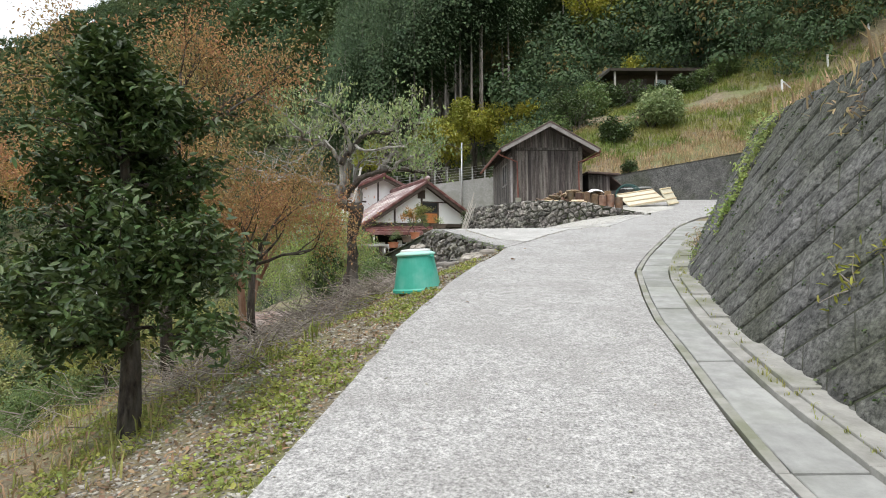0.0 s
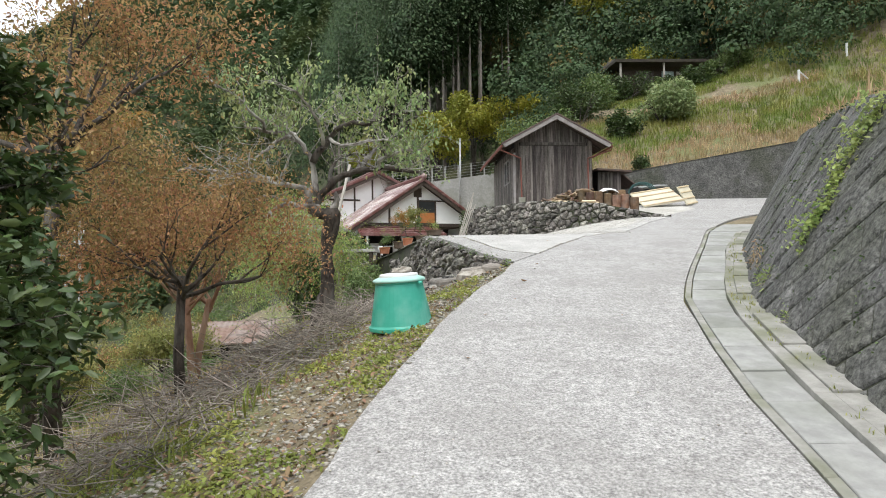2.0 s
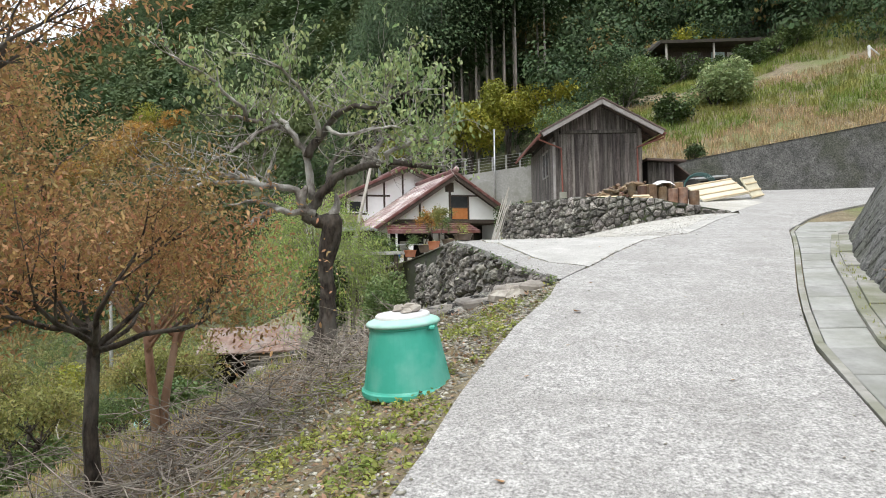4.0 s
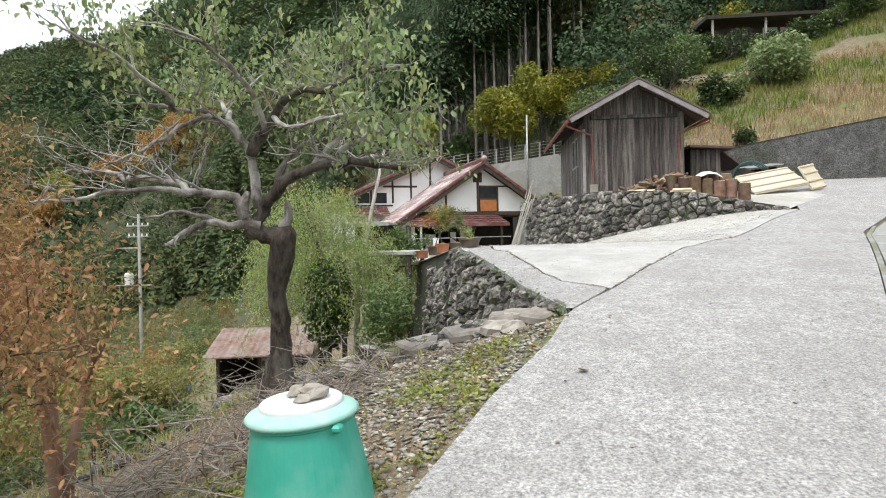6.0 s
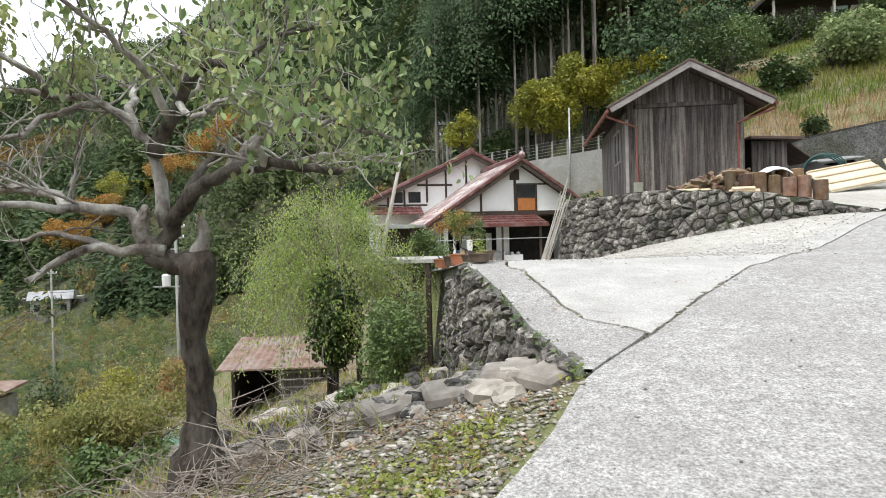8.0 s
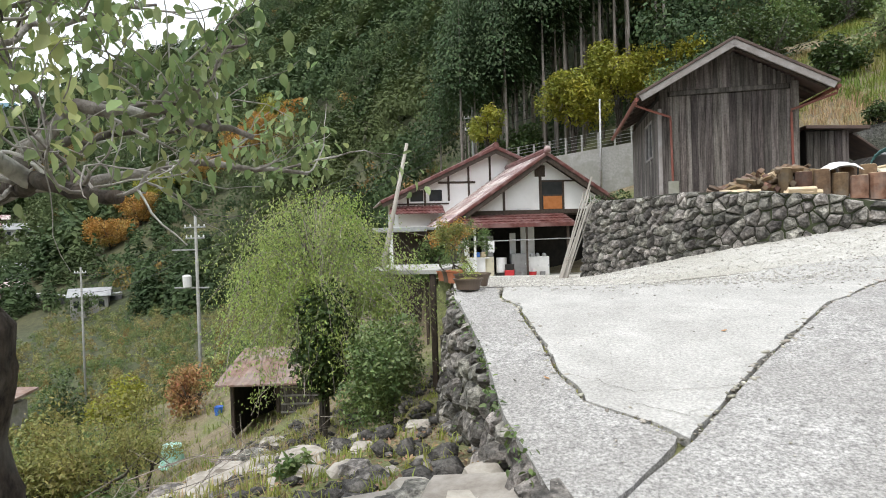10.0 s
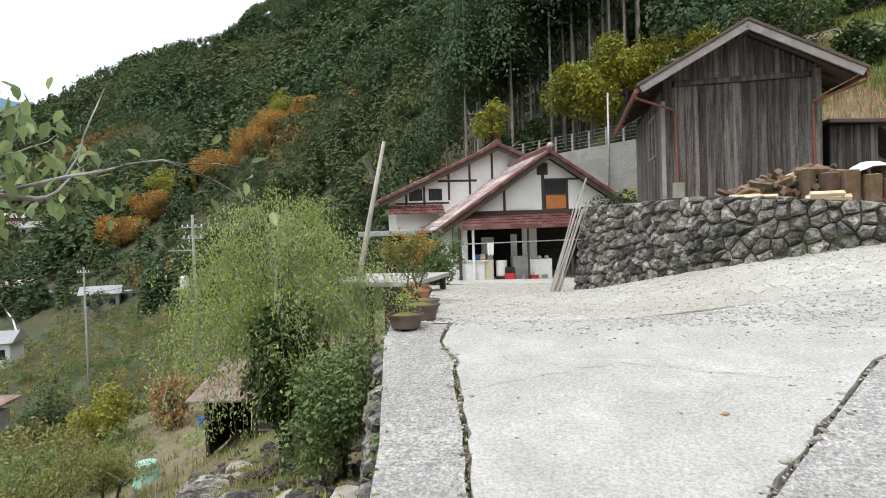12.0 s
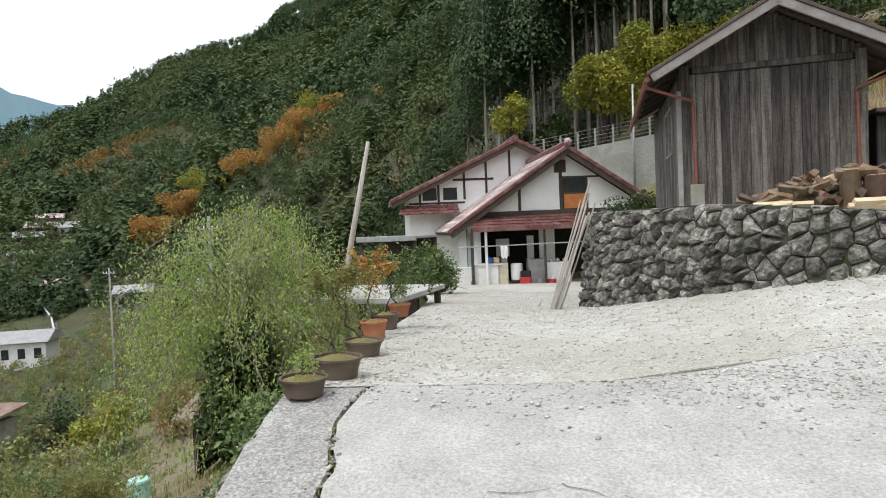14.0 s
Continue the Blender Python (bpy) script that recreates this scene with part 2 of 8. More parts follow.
M["yardstone"] = material("yard_stone", (0.42, 0.40, 0.36), (0.62, 0.60, 0.56), 5, rough=0.9, bump=0.3, bscale=60, island=0.3)
M["thatch"] = material("old_thatch", (0.03, 0.025, 0.02), (0.065, 0.052, 0.042), 4, (0.045, 0.045, 0.025), 1, 0.5, 0.95, 0.6, 15)
M["roofgrey"] = material("grey_roof_sheet", (0.27, 0.275, 0.28), (0.38, 0.385, 0.39), 1, rough=0.6, bump=0)
M["roofrust"] = material("rusty_sheet", (0.15, 0.085, 0.06), (0.28, 0.19, 0.15), 3, (0.3, 0.28, 0.26), 1, 0.5, 0.8, 0.2, 20)
M["wire"] = material("black_cable", (0.02, 0.02, 0.02), (0.03, 0.03, 0.03), 2, rough=0.6, bump=0)
M["rubber"] = material("teal_hose", (0.03, 0.09, 0.09), (0.05, 0.13, 0.12), 3, rough=0.5, bump=0)
M["deadleaf"] = material("dead_leaf", (0.33, 0.17, 0.07), (0.46, 0.28, 0.14), 9, rough=0.8, bump=0.2)
M["farwall"] = material("village_wall", (0.26, 0.25, 0.235), (0.38, 0.37, 0.35), 0.5, rough=0.9, bump=0)
M["litter"] = material("leaf_litter", (0.2, 0.13, 0.07), (0.36, 0.25, 0.15), 3, rough=0.8, bump=0, island=0.45, leaf=0.2)
M["weed"] = material("verge_weed", (0.25, 0.29, 0.06), (0.40, 0.41, 0.11), 2.5, (0.16, 0.22, 0.05), 1.5, 0.5, rough=0.7, bump=0, island=0.35, leaf=0.4)
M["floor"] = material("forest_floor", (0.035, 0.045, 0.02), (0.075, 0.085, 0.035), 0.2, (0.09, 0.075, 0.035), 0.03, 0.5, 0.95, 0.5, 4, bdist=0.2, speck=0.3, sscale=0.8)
M["bankgrass"] = material("bank_grass_blade", (0.11, 0.17, 0.035), (0.25, 0.31, 0.06), 0.8, (0.36, 0.30, 0.10), 0.4, 0.5, rough=0.7, bump=0, island=0.3, leaf=0.35)
M["leaf_pale"] = material("pale_bush_leaf", (0.2, 0.27, 0.11), (0.34, 0.4, 0.19), 1.0, (0.14, 0.2, 0.07), 0.7, 0.5, rough=0.5, bump=0, island=0.35, leaf=0.35)


# ---- mesh helpers ----
class Geo:
    def __init__(self):
        self.v, self.f = [], []

    def add(self, verts, faces, m=None):
        o = len(self.v)
        self.v += [tuple(m @ Vector(p)) for p in verts] if m else [tuple(p) for p in verts]
        self.f += [tuple(i + o for i in f) for f in faces]
        return self

    def box(self, a, b, m=None, c=0.008):
        """A box from corner a to corner b with chamfered edges."""
        lo, hi = [min(p, q) for p, q in zip(a, b)], [max(p, q) for p, q in zip(a, b)]
        c = min(c, *[(h - l) * 0.3 for l, h in zip(lo, hi)])
        vs, ids = [], {}
        for sx in (0, 1):
            for sy in (0, 1):
                for sz in (0, 1):
                    p = [(hi if s else lo)[k] for k, s in enumerate((sx, sy, sz))]
                    inn = [-1 if s else 1 for s in (sx, sy, sz)]
                    for k in range(3):
                        q = [p[j] if j == k else p[j] + inn[j] * c for j in range(3)]
                        ids[sx, sy, sz, k] = len(vs)
                        vs.append(q)
        fs = []
        for k in range(3):
            i, j = [(1, 2), (2, 0), (0, 1)][k]
            for s in (0, 1):
                ring = []
                for a2, b2 in ((0, 0), (1, 0), (1, 1), (0, 1)):
                    key = [0, 0, 0]
                    key[k], key[i], key[j] = s, a2, b2
                    ring.append(ids[(*key, k)])
                fs.append(ring if s else ring[::-1])
        for k in range(3):
            i, j = [(1, 2), (2, 0), (0, 1)][k]
            for a2 in (0, 1):
                for b2 in (0, 1):
                    k0, k1 = [0, 0, 0], [0, 0, 0]
                    k0[i] = k1[i] = a2
                    k0[j] = k1[j] = b2
                    k0[k], k1[k] = 0, 1
                    ring = [ids[(*k0, i)], ids[(*k1, i)], ids[(*k1, j)], ids[(*k0, j)]]
                    fs.append(ring if a2 == b2 else ring[::-1])
        for key in [(a2, b2, c2) for a2 in (0, 1) for b2 in (0, 1) for c2 in (0, 1)]:
            ring = [ids[(*key, 0)], ids[(*key, 1)], ids[(*key, 2)]]
            fs.append(ring if sum(key) % 2 else ring[::-1])
        return self.add(vs, fs, m)

    def tube(self, pts, radii, n=7, cap=True):
        pts = [Vector(p) for p in pts]
        if not isinstance(radii, (list, tuple)):
            radii = [radii] * len(pts)
        up = Vector((0.31, 0.17, 0.93))
        vs, fs = [], []
        for i, p in enumerate(pts):
            d = pts[min(i + 1, len(pts) - 1)] - pts[max(i - 1, 0)]
            d = d.normalized() if d.length > 1e-9 else Vector((0, 0, 1))
            u = d.cross(up)
            u = u.normalized() if u.length > 0.05 else d.cross(Vector((1, 0, 0))).normalized()
            w = d.cross(u)
            for k in range(n):
                a = 2 * math.pi * k / n
                vs.append(p + (u * math.cos(a) + w * math.sin(a)) * radii[i])
        for i in range(len(pts) - 1):
            for k in range(n):
                k2 = (k + 1) % n
                fs.append((i * n + k2, i * n + k, (i + 1) * n + k, (i + 1) * n + k2))
        if cap:
            fs.append(tuple(range(n)))
            fs.append(tuple(range(len(vs) - 1, len(vs) - 1 - n, -1)))
        return self.add(vs, fs)

    def lathe(self, prof, n=28, m=None, sx=1.0, sy=1.0):
        vs, fs = [], []
        for r, z in prof:
            for k in range(n):
                a = 2 * math.pi * k / n
                vs.append((r * sx * math.cos(a), r * sy * math.sin(a), z))
        for i in range(len(prof) - 1):
            for k in range(n):
                k2 = (k + 1) % n
                fs.append((i * n + k, i * n + k2, (i + 1) * n + k2, (i + 1) * n + k))
        return self.add(vs, fs, m)

    def prism(self, poly, z0, z1, m=None):
        """A flat polygon (x, y), counter-clockwise, raised from z0 to z1."""
        n = len(poly)
        vs = [(x, y, z0) for x, y in poly] + [(x, y, z1) for x, y in poly]
        fs = [tuple(range(n))[::-1], tuple(range(n, 2 * n))] + [(i, (i + 1) % n, n + (i + 1) % n, n + i) for i in range(n)]
        return self.add(vs, fs, m)


def mesh_of(name, geo, mat, smooth=False):
    me = bpy.data.meshes.new(name)
    me.from_pydata([tuple(v) for v in geo.v], [], geo.f)
    if mat:
        me.materials.append(mat)
    if smooth:
        me.polygons.foreach_set("use_smooth", [True] * len(me.polygons))
    me.update()
    return me


def part(name, geo, mat, parent=None, label="", smooth=False):
    ob = new(name, mesh_of(name, geo, mat, smooth))
    if parent:
        ob.parent = parent
    return tagged(ob, label)


def thing(name, label, category, m=None, group="", kind=""):
    ob = new(name)
    if m:
        ob.matrix_basis = m
    return tagged(ob, label, category, group, kind)


def solid(name, geo, mat, label, category, group="", kind="", smooth=False):
    return tagged(part(name, geo, mat, None, "", smooth), label, category, group, kind)


def quads(name, v, f, mat, parent=None):
    """A mesh straight from arrays: v (n, 3), f (m, k)."""
    me = bpy.data.meshes.new(name)
    v, f = np.asarray(v, dtype=np.float32), np.asarray(f, dtype=np.int32)
    k = f.shape[1]
    me.vertices.add(len(v))
    me.vertices.foreach_set("co", v.ravel())
    me.loops.add(f.size)
    me.loops.foreach_set("vertex_index", f.ravel())
    me.polygons.add(len(f))
    me.polygons.foreach_set("loop_start", np.arange(0, f.size, k, dtype=np.int32))
    me.materials.append(mat)
    me.update(calc_edges=True)
    ob = new(name, me)
    if parent:
        ob.parent = parent
    return ob


def lerp(table, t):
    return float(np.interp(t, [p[0] for p in table], [p[1] for p in table]))


def rots(rng, n):
    """n random rotation matrices."""
    q = rng.normal(size=(n, 4))
    q /= np.linalg.norm(q, axis=1)[:, None]
    w, x, y, z = q.T
    return np.stack([1 - 2 * (y * y + z * z), 2 * (x * y - z * w), 2 * (x * z + y * w), 2 * (x * y + z * w), 1 - 2 * (x * x + z * z),
                     2 * (y * z - x * w), 2 * (x * z - y * w), 2 * (y * z + x * w), 1 - 2 * (x * x + y * y)], 1).reshape(n, 3, 3)


def leaves(name, pts, size, mat, parent, rng, droop=0.0, aspect=0.5, flat=0.0):
    """Folded pointed leaves at the points: six corners and two faces each."""
    pts = np.asarray(pts)
    n = len(pts)
    shape = np.array([(0, 0, 0), (0.28, -aspect * 0.46, 0.05), (0.68, -aspect * 0.4, 0.03), (1, 0, -0.1), (0.68, aspect * 0.4, 0.03), (0.28, aspect * 0.46, 0.05)])
    s = size * rng.uniform(0.6, 1.25, n)
    yaw, pitch, roll = rng.uniform(0, 6.283, n), rng.normal(-droop, 0.5, n), rng.normal(0, 0.7 * (1 - flat), n)
    cy, sy, cp, sp, cr, sr = np.cos(yaw), np.sin(yaw), np.cos(pitch), np.sin(pitch), np.cos(roll), np.sin(roll)
    fx = np.stack([cy * cp, sy * cp, sp], 1)
    fy0 = np.stack([-sy, cy, 0 * cy], 1)
    fz0 = np.cross(fx, fy0)
    fy = fy0 * cr[:, None] + fz0 * sr[:, None]
    fz = np.cross(fx, fy)
    v = pts[:, None, :] + s[:, None, None] * (shape[None, :, 0, None] * fx[:, None] + shape[None, :, 1, None] * fy[:, None] + shape[None, :, 2, None] * fz[:, None])
    base = (np.arange(n) * 6)[:, None]
    f = np.concatenate([base + np.array([[0, 1, 2, 3]]), base + np.array([[0, 3, 4, 5]])], 0)
    return quads(name, v.reshape(-1, 3), f, mat, parent)


def grow(rng, base, way, length, radius, depth, spread=0.7, bend=0.25, lift=0.1, kids=3, shrink=0.68, out=None, tips=None, seg=5):
    """Branches as (points, radii), and the points where leaves may sit."""
    out = [] if out is None else out
    tips = [] if tips is None else tips
    p, d = Vector(base), Vector(way).normalized()
    pts, rad = [p.copy()], [radius]
    for i in range(seg):
        d = (d + Vector(rng.normal(0, bend, 3)) + Vector((0, 0, lift))).normalized()
        p = p + d * (length / seg)
        pts.append(p.copy())
        rad.append(radius * (1 - 0.55 * (i + 1) / seg))
        if depth <= 1:
            tips.append(tuple(p))
    out.append((pts, rad))
    if depth > 0:
        for k in range(kids):
            j = 1 + int(rng.integers(1, seg)) if k else seg
            side = Vector(rng.normal(0, 1, 3))
            side = (side - d * side.dot(d)).normalized()
            grow(rng, pts[j], d + side * spread * rng.uniform(0.6, 1.4), length * shrink * rng.uniform(0.7, 1.15), rad[j] * 0.72, depth - 1, spread, bend, lift, kids,
                 shrink, out, tips, seg)
    return out, tips


def limbs(branches, n_big=9, n_small=4, cut=0.02):
    g = Geo()
    for pts, rad in branches:
        g.tube(pts, rad, n_big if rad[0] > cut else n_small, cap=rad[0] > cut)
    return g


def around(rng, tips, per, spread):
    t = np.repeat(np.asarray(tips), per, 0)
    return t + rng.normal(0, spread, t.shape)


# ---- lie of the land ----
LEFT = [(-30, -3.0), (-4, -1.15), (2.9, -0.94), (4.1, -0.73), (6, -0.42), (8, 0.05), (9.6, 0.52), (10.7, 0.97), (11.7, 1.22), (12.7, 0.79), (13.7, 0.5),
        (14.75, 0.12), (15.4, -0.12), (16.7, -0.44), (19.5, -1.1), (22.6, -1.88), (27, -3.2), (36, -7.5), (60, -11.0)]
FOOT = [(-30, 3.0), (-4, 2.2), (3.4, 2.4), (4.4, 2.5), (5.6, 2.7), (6.8, 2.97), (7.6, 3.18), (8.2, 3.34), (8.8, 3.54), (9.9, 4.02), (10.7, 4.42), (12.7, 5.36), (15.3, 6.85), (19, 10.0), (22, 14), (24, 19), (26, 40)]
DROP = [(11.6, 0.0), (12.2, 0.15), (13.2, 0.5), (15, 1.15), (18, 2.0), (24, 2.4), (30, 2.0), (40, 1.0)]
WALLH = [(-30, 3.0), (3, 2.75), (5.8, 2.5), (7, 2.32), (8.3, 2.2), (9.7, 2.1), (14, 1.9), (19, 1.7), (26, 1.5)]


def smooth(a, b, x):
    t = min(1, max(0, (x - a) / (b - a)))
    return t * t * (3 - 2 * t)


def surface(x, y):
    """Height of the road, the apron and the yard."""
    road = 0.16 * y
    if y <= 15:
        return road
    if y > 27.5:
        road = 4.4 + (y - 27.5) * 0.02
    yard = max(2.4 + 0.13 * smooth(15, 16, y) - 0.063 * (y - 15), 1.0)
    return yard + (road - yard) * smooth(0.6, 6.2, x) * smooth(14.5, 18, y)


RIDGE = [(-180, 9), (-90, 8), (-60, 5.0), (-54, 7.4), (-48.4, 10.4), (-44, 13.2), (-37, 16.4), (-32, 19.0), (-27.6, 20.0), (-18, 27), (0, 33), (60, 33), (120, 22), (180, 9)]
FOOTR = [(-180, 150), (-90, 150), (-60, 230), (-49, 190), (-36, 130), (-20, 85), (-10, 60), (0, 46), (20, 30), (40, 16), (90, 9), (140, 14), (180, 150)]
FOOTZ = [(-180, -20), (-60, -19), (-49, -17), (-36, -12), (-20, -4), (-10, 3), (0, 6.5), (20, 6.2), (40, 5.2), (90, 3.9), (140, 2), (180, -20)]
RIDGER = [(-180, 700), (-60, 780), (-36, 700), (-15, 560), (0, 430), (60, 300), (140, 300), (180, 700)]


def hill(x, y):
    """Height of the far land: a valley floor, then the mountain's flank up to its ridge."""
    r, az = math.hypot(x, y - 6), math.degrees(math.atan2(x, y - 6))
    r0, z0, r1 = lerp(FOOTR, az), lerp(FOOTZ, az), lerp(RIDGER, az)
    top = math.tan(radians(lerp(RIDGE, az))) * r1 + 2
    bump = noise.noise(Vector((x, y, 0)) * 0.012) * 0.035 * min(r, 500)
    if r < r0:
        return z0 - (r0 - r) * 0.02
    t = (r - r0) / (r1 - r0)
    z = z0 + (top - z0) * (min(t, 1) ** 1.12) + bump * min(1, (r - r0) / 40)
    return z - (max(t, 1) - 1) * 60


def land(x, y):
    """Height of the ground anywhere."""
    r = math.hypot(x, y - 6)
    xl, xf = lerp(LEFT, y), lerp(FOOT, y)
    far = hill(x, y)
    if y > 27.6 and x > xl + 0.4:
        far_wall = 27.6
        base = surface(min(x, 6), y)
        top = 5.25 + 0.17 * max(0, x - 7)
        back = top + 0.46 * max(0, y - far_wall - 0.6)
        near = base + (back - base) * smooth(3.5, 7.5, x) if x < 7.5 else back
        if y < 52:
            w = smooth(4, 14, y - 28) * (1 - smooth(4.5, 8.5, x))
            near = near * (1 - w) + w * (0.85 + 0.28 * max(0, y - 40) * smooth(-6, 3, x))
    elif xl + (0.4 if 11.9 < y < 28 else 0) <= x <= xf:
        near = surface(x, y) - 0.05
    elif x < xf:
        d = max(xl - x, 0)
        near = surface(xl, y) - 0.05 - lerp(DROP, y) * smooth(-0.4, -0.12, xl - x) - 0.3 * min(d, 3.2) - 0.44 * min(max(d - 3.2, 0), 7) - 0.16 * max(d - 10.2, 0)
        near += 0.10 * noise.noise(Vector((x * 0.9, y * 0.9, 0))) * min(d, 1)
    else:
        d = x - xf
        near = surface(xf, y) + lerp(WALLH, y) * smooth(0.85, 1.4, d) + 0.55 * max(0, d - 1.9)
        near += 0.15 * noise.noise(Vector((x * 0.6, y * 0.6, 3))) * min(max(d - 1.5, 0), 1)
    w = smooth(34, 52, r)
    return near * (1 - w) + far * w


def axis(lo, hi, fine_lo, fine_hi, step, ratio=1.13):
    a = list(np.arange(fine_lo, fine_hi + 1e-6, step))
    s = step
    while a[-1] < hi:
        s *= ratio
        a.append(a[-1] + s)
    s, b = step, [fine_lo]
    while b[-1] > lo:
        s *= ratio
        b.append(b[-1] - s)
    return b[:0:-1] + a


gx, gy = axis(-1100, 900, -9, 9, 0.16), axis(-700, 1000, 0, 30, 0.2)
gv = [(x, y, land(x, y)) for y in gy for x in gx]
nx = len(gx)
gf = [(j * nx + i, j * nx + i + 1, (j + 1) * nx + i + 1, (j + 1) * nx + i) for j in range(len(gy) - 1) for i in range(nx - 1)]
ground = quads("ground", gv, gf, M["ground"])
tagged(ground, "earth and leaf-litter hillside falling to a valley", "ground", "", "structure")
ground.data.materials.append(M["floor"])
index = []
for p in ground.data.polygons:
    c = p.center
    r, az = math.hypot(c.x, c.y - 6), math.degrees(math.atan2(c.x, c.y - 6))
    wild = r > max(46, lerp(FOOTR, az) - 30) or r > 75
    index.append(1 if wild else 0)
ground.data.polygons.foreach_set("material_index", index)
ground.data.polygons.foreach_set("use_smooth", [True] * len(ground.data.polygons))


def strip(name, rows, mat, label, category="road", lift=0.0, thick=0.12, parent=None):
    """A sheet between two edges; rows of (left point, right point) in plan, laid on the surface with a side skirt."""
    g = Geo()
    n = 14
    for (x0, y0), (x1, y1) in rows:
        for k in range(n + 1):
            x, y = x0 + (x1 - x0) * k / n, y0 + (y1 - y0) * k / n
            g.v.append((x, y, surface(x, y) + lift))
        for x, y in ((x0, y0), (x1, y1)):
            g.v.append((x, y, surface(x, y) + lift - thick))
    s = n + 3
    for i in range(len(rows) - 1):
        a, b = i * s, (i + 1) * s
        g.f += [(a + k, a + k + 1, b + k + 1, b + k) for k in range(n)]
        g.f.append((a + n + 1, a, b, b + n + 1))
        g.f.append((a + n, a + n + 2, b + n + 2, b + n))
    ob = part(name, g, mat, parent, label if parent else "")
    return ob if parent else tagged(ob, label, category, "", "structure")


GUTL = [(-30, 2.2), (-4, 1.4), (3.3, 1.66), (4.3, 1.83), (5.1, 1.97), (6.1, 2.12), (7.26, 2.39), (8.1, 2.62), (8.75, 2.77), (9.1, 2.92), (9.7, 3.17), (10.7, 3.63), (11.9, 4.22), (13.5, 5.02), (16.6, 6.5), (19, 8.6), (22, 12), (24, 17), (26, 38)]
ys = [-30, -20, -12, -8] + list(np.arange(-4, 11.4, 0.4)) + [11.5]
rows = [((lerp(LEFT, y) + 0.04 * noise.noise(Vector((0, y * 3, 0))), y), (lerp(GUTL, y), y)) for y in ys]
SEAM = [(12.5, 1.77), (13.6, 2.36), (15.1, 3.27), (16.7, 4.59), (17.9, 5.6), (19.1, 6.6), (21, 7.3), (24, 8.0), (27.4, 8.4)]
rows += [((1.27, 11.7), (lerp(GUTL, 11.7), 11.7)), ((1.5, 12.1), (lerp(GUTL, 12.1), 12.1))]
rows += [((lerp(SEAM, y), y), (lerp(GUTL, y), y)) for y in list(np.arange(12.5, 24.1, 0.2)) + [25, 26, 27.4]]
strip("road", rows, M["concrete"], "pale worn concrete mountain road climbing a slope")
CRACK = [(11.7, 1.27), (12.5, 1.74), (12.66, 1.58), (12.9, 1.26), (13.3, 1.08), (14.05, 0.86), (14.84, 0.62), (15.4, 0.36), (17.6, 0.1)]


def ragged(y, k):
    return 0.05 * noise.noise(Vector((k, y * 4, 1))) + 0.02 * noise.noise(Vector((k, y * 17, 1)))


rows = [((lerp(CRACK, y) + ragged(y, 1), y), (max(lerp(SEAM, y) - 0.035 + ragged(y, 2) * 0.6, lerp(CRACK, y) + ragged(y, 1)), y)) for y in np.arange(12.5, 17.0, 0.08)]
rows += [((1.8, y), (lerp(SEAM, y) - 0.03, y)) for y in np.arange(17.0, 19.3, 0.2)]
strip("concrete_apron", rows, M["apron"], "pale cracked concrete apron joining road and yard", "pavement", 0.003)
rows = [((lerp(LEFT, y) - 0.02, y), (lerp(CRACK, y) - 0.035 + ragged(y, 5) * 0.7, y)) for y in np.arange(11.72, 16.3, 0.08)]
strip("pavement_edge", rows, M["concrete"], "grey concrete strip along the top of a stone wall", "pavement", -0.002)
YR = [(15.4, 0.3), (16.2, 3.0), (17.2, 4.6), (18.5, 5.6), (19.2, 6.3), (19.6, 4.2), (21, 2.6), (23.3, 0.7), (28, 0.7), (45, 0.7)]
rows = [((lerp(LEFT, y) - 0.02, y), (lerp(YR, y) + (0.4 if y > 19.4 else 0), y)) for y in list(np.arange(15.5, 24, 0.35)) + list(range(24, 46, 2))]
rows = [r for r in rows if r[0][1] > 15.7]
rows = [(a, (b[0], b[1] + 0.28 * (b[0] - a[0]) * smooth(17.5, 16.0, b[1]))) for a, b in rows]
strip("yard", rows, M["yard"], "bleached gravel yard in front of a farmhouse", "yard", 0.0055, 0.012)


# ---- gutter and walls ----
def lay(name, x0, x1, y0, y1, mat, parent, z0, z1, label=""):
    """A slab across the slope between plan lines x0(y), x1(y)."""
    g = Geo()
    vs = []
    for dz in (z0, z1):
        for y, x in ((y0, x0(y0)), (y0, x1(y0)), (y1, x1(y1)), (y1, x0(y1))):
            vs.append((x, y, surface(x, y) + dz))
    c = 0.006
    top = [Vector(v) for v in vs[4:]]
    mid = sum(top, Vector()) / 4
    inner = [v + (mid - v).normalized() * c * 2 for v in top]
    low = [v - Vector((0, 0, c)) for v in top]
    g.v = [tuple(v) for v in vs[:4]] + [tuple(v) for v in low] + [tuple(v) for v in inner]
    g.f = [(3, 2, 1, 0), (8, 9, 10, 11)] + [(i, (i + 1) % 4, 4 + (i + 1) % 4, 4 + i) for i in range(4)] + [(4 + i, 4 + (i + 1) % 4, 8 + (i + 1) % 4, 8 + i) for i in range(4)]
    return part(name, g, mat, parent, label)


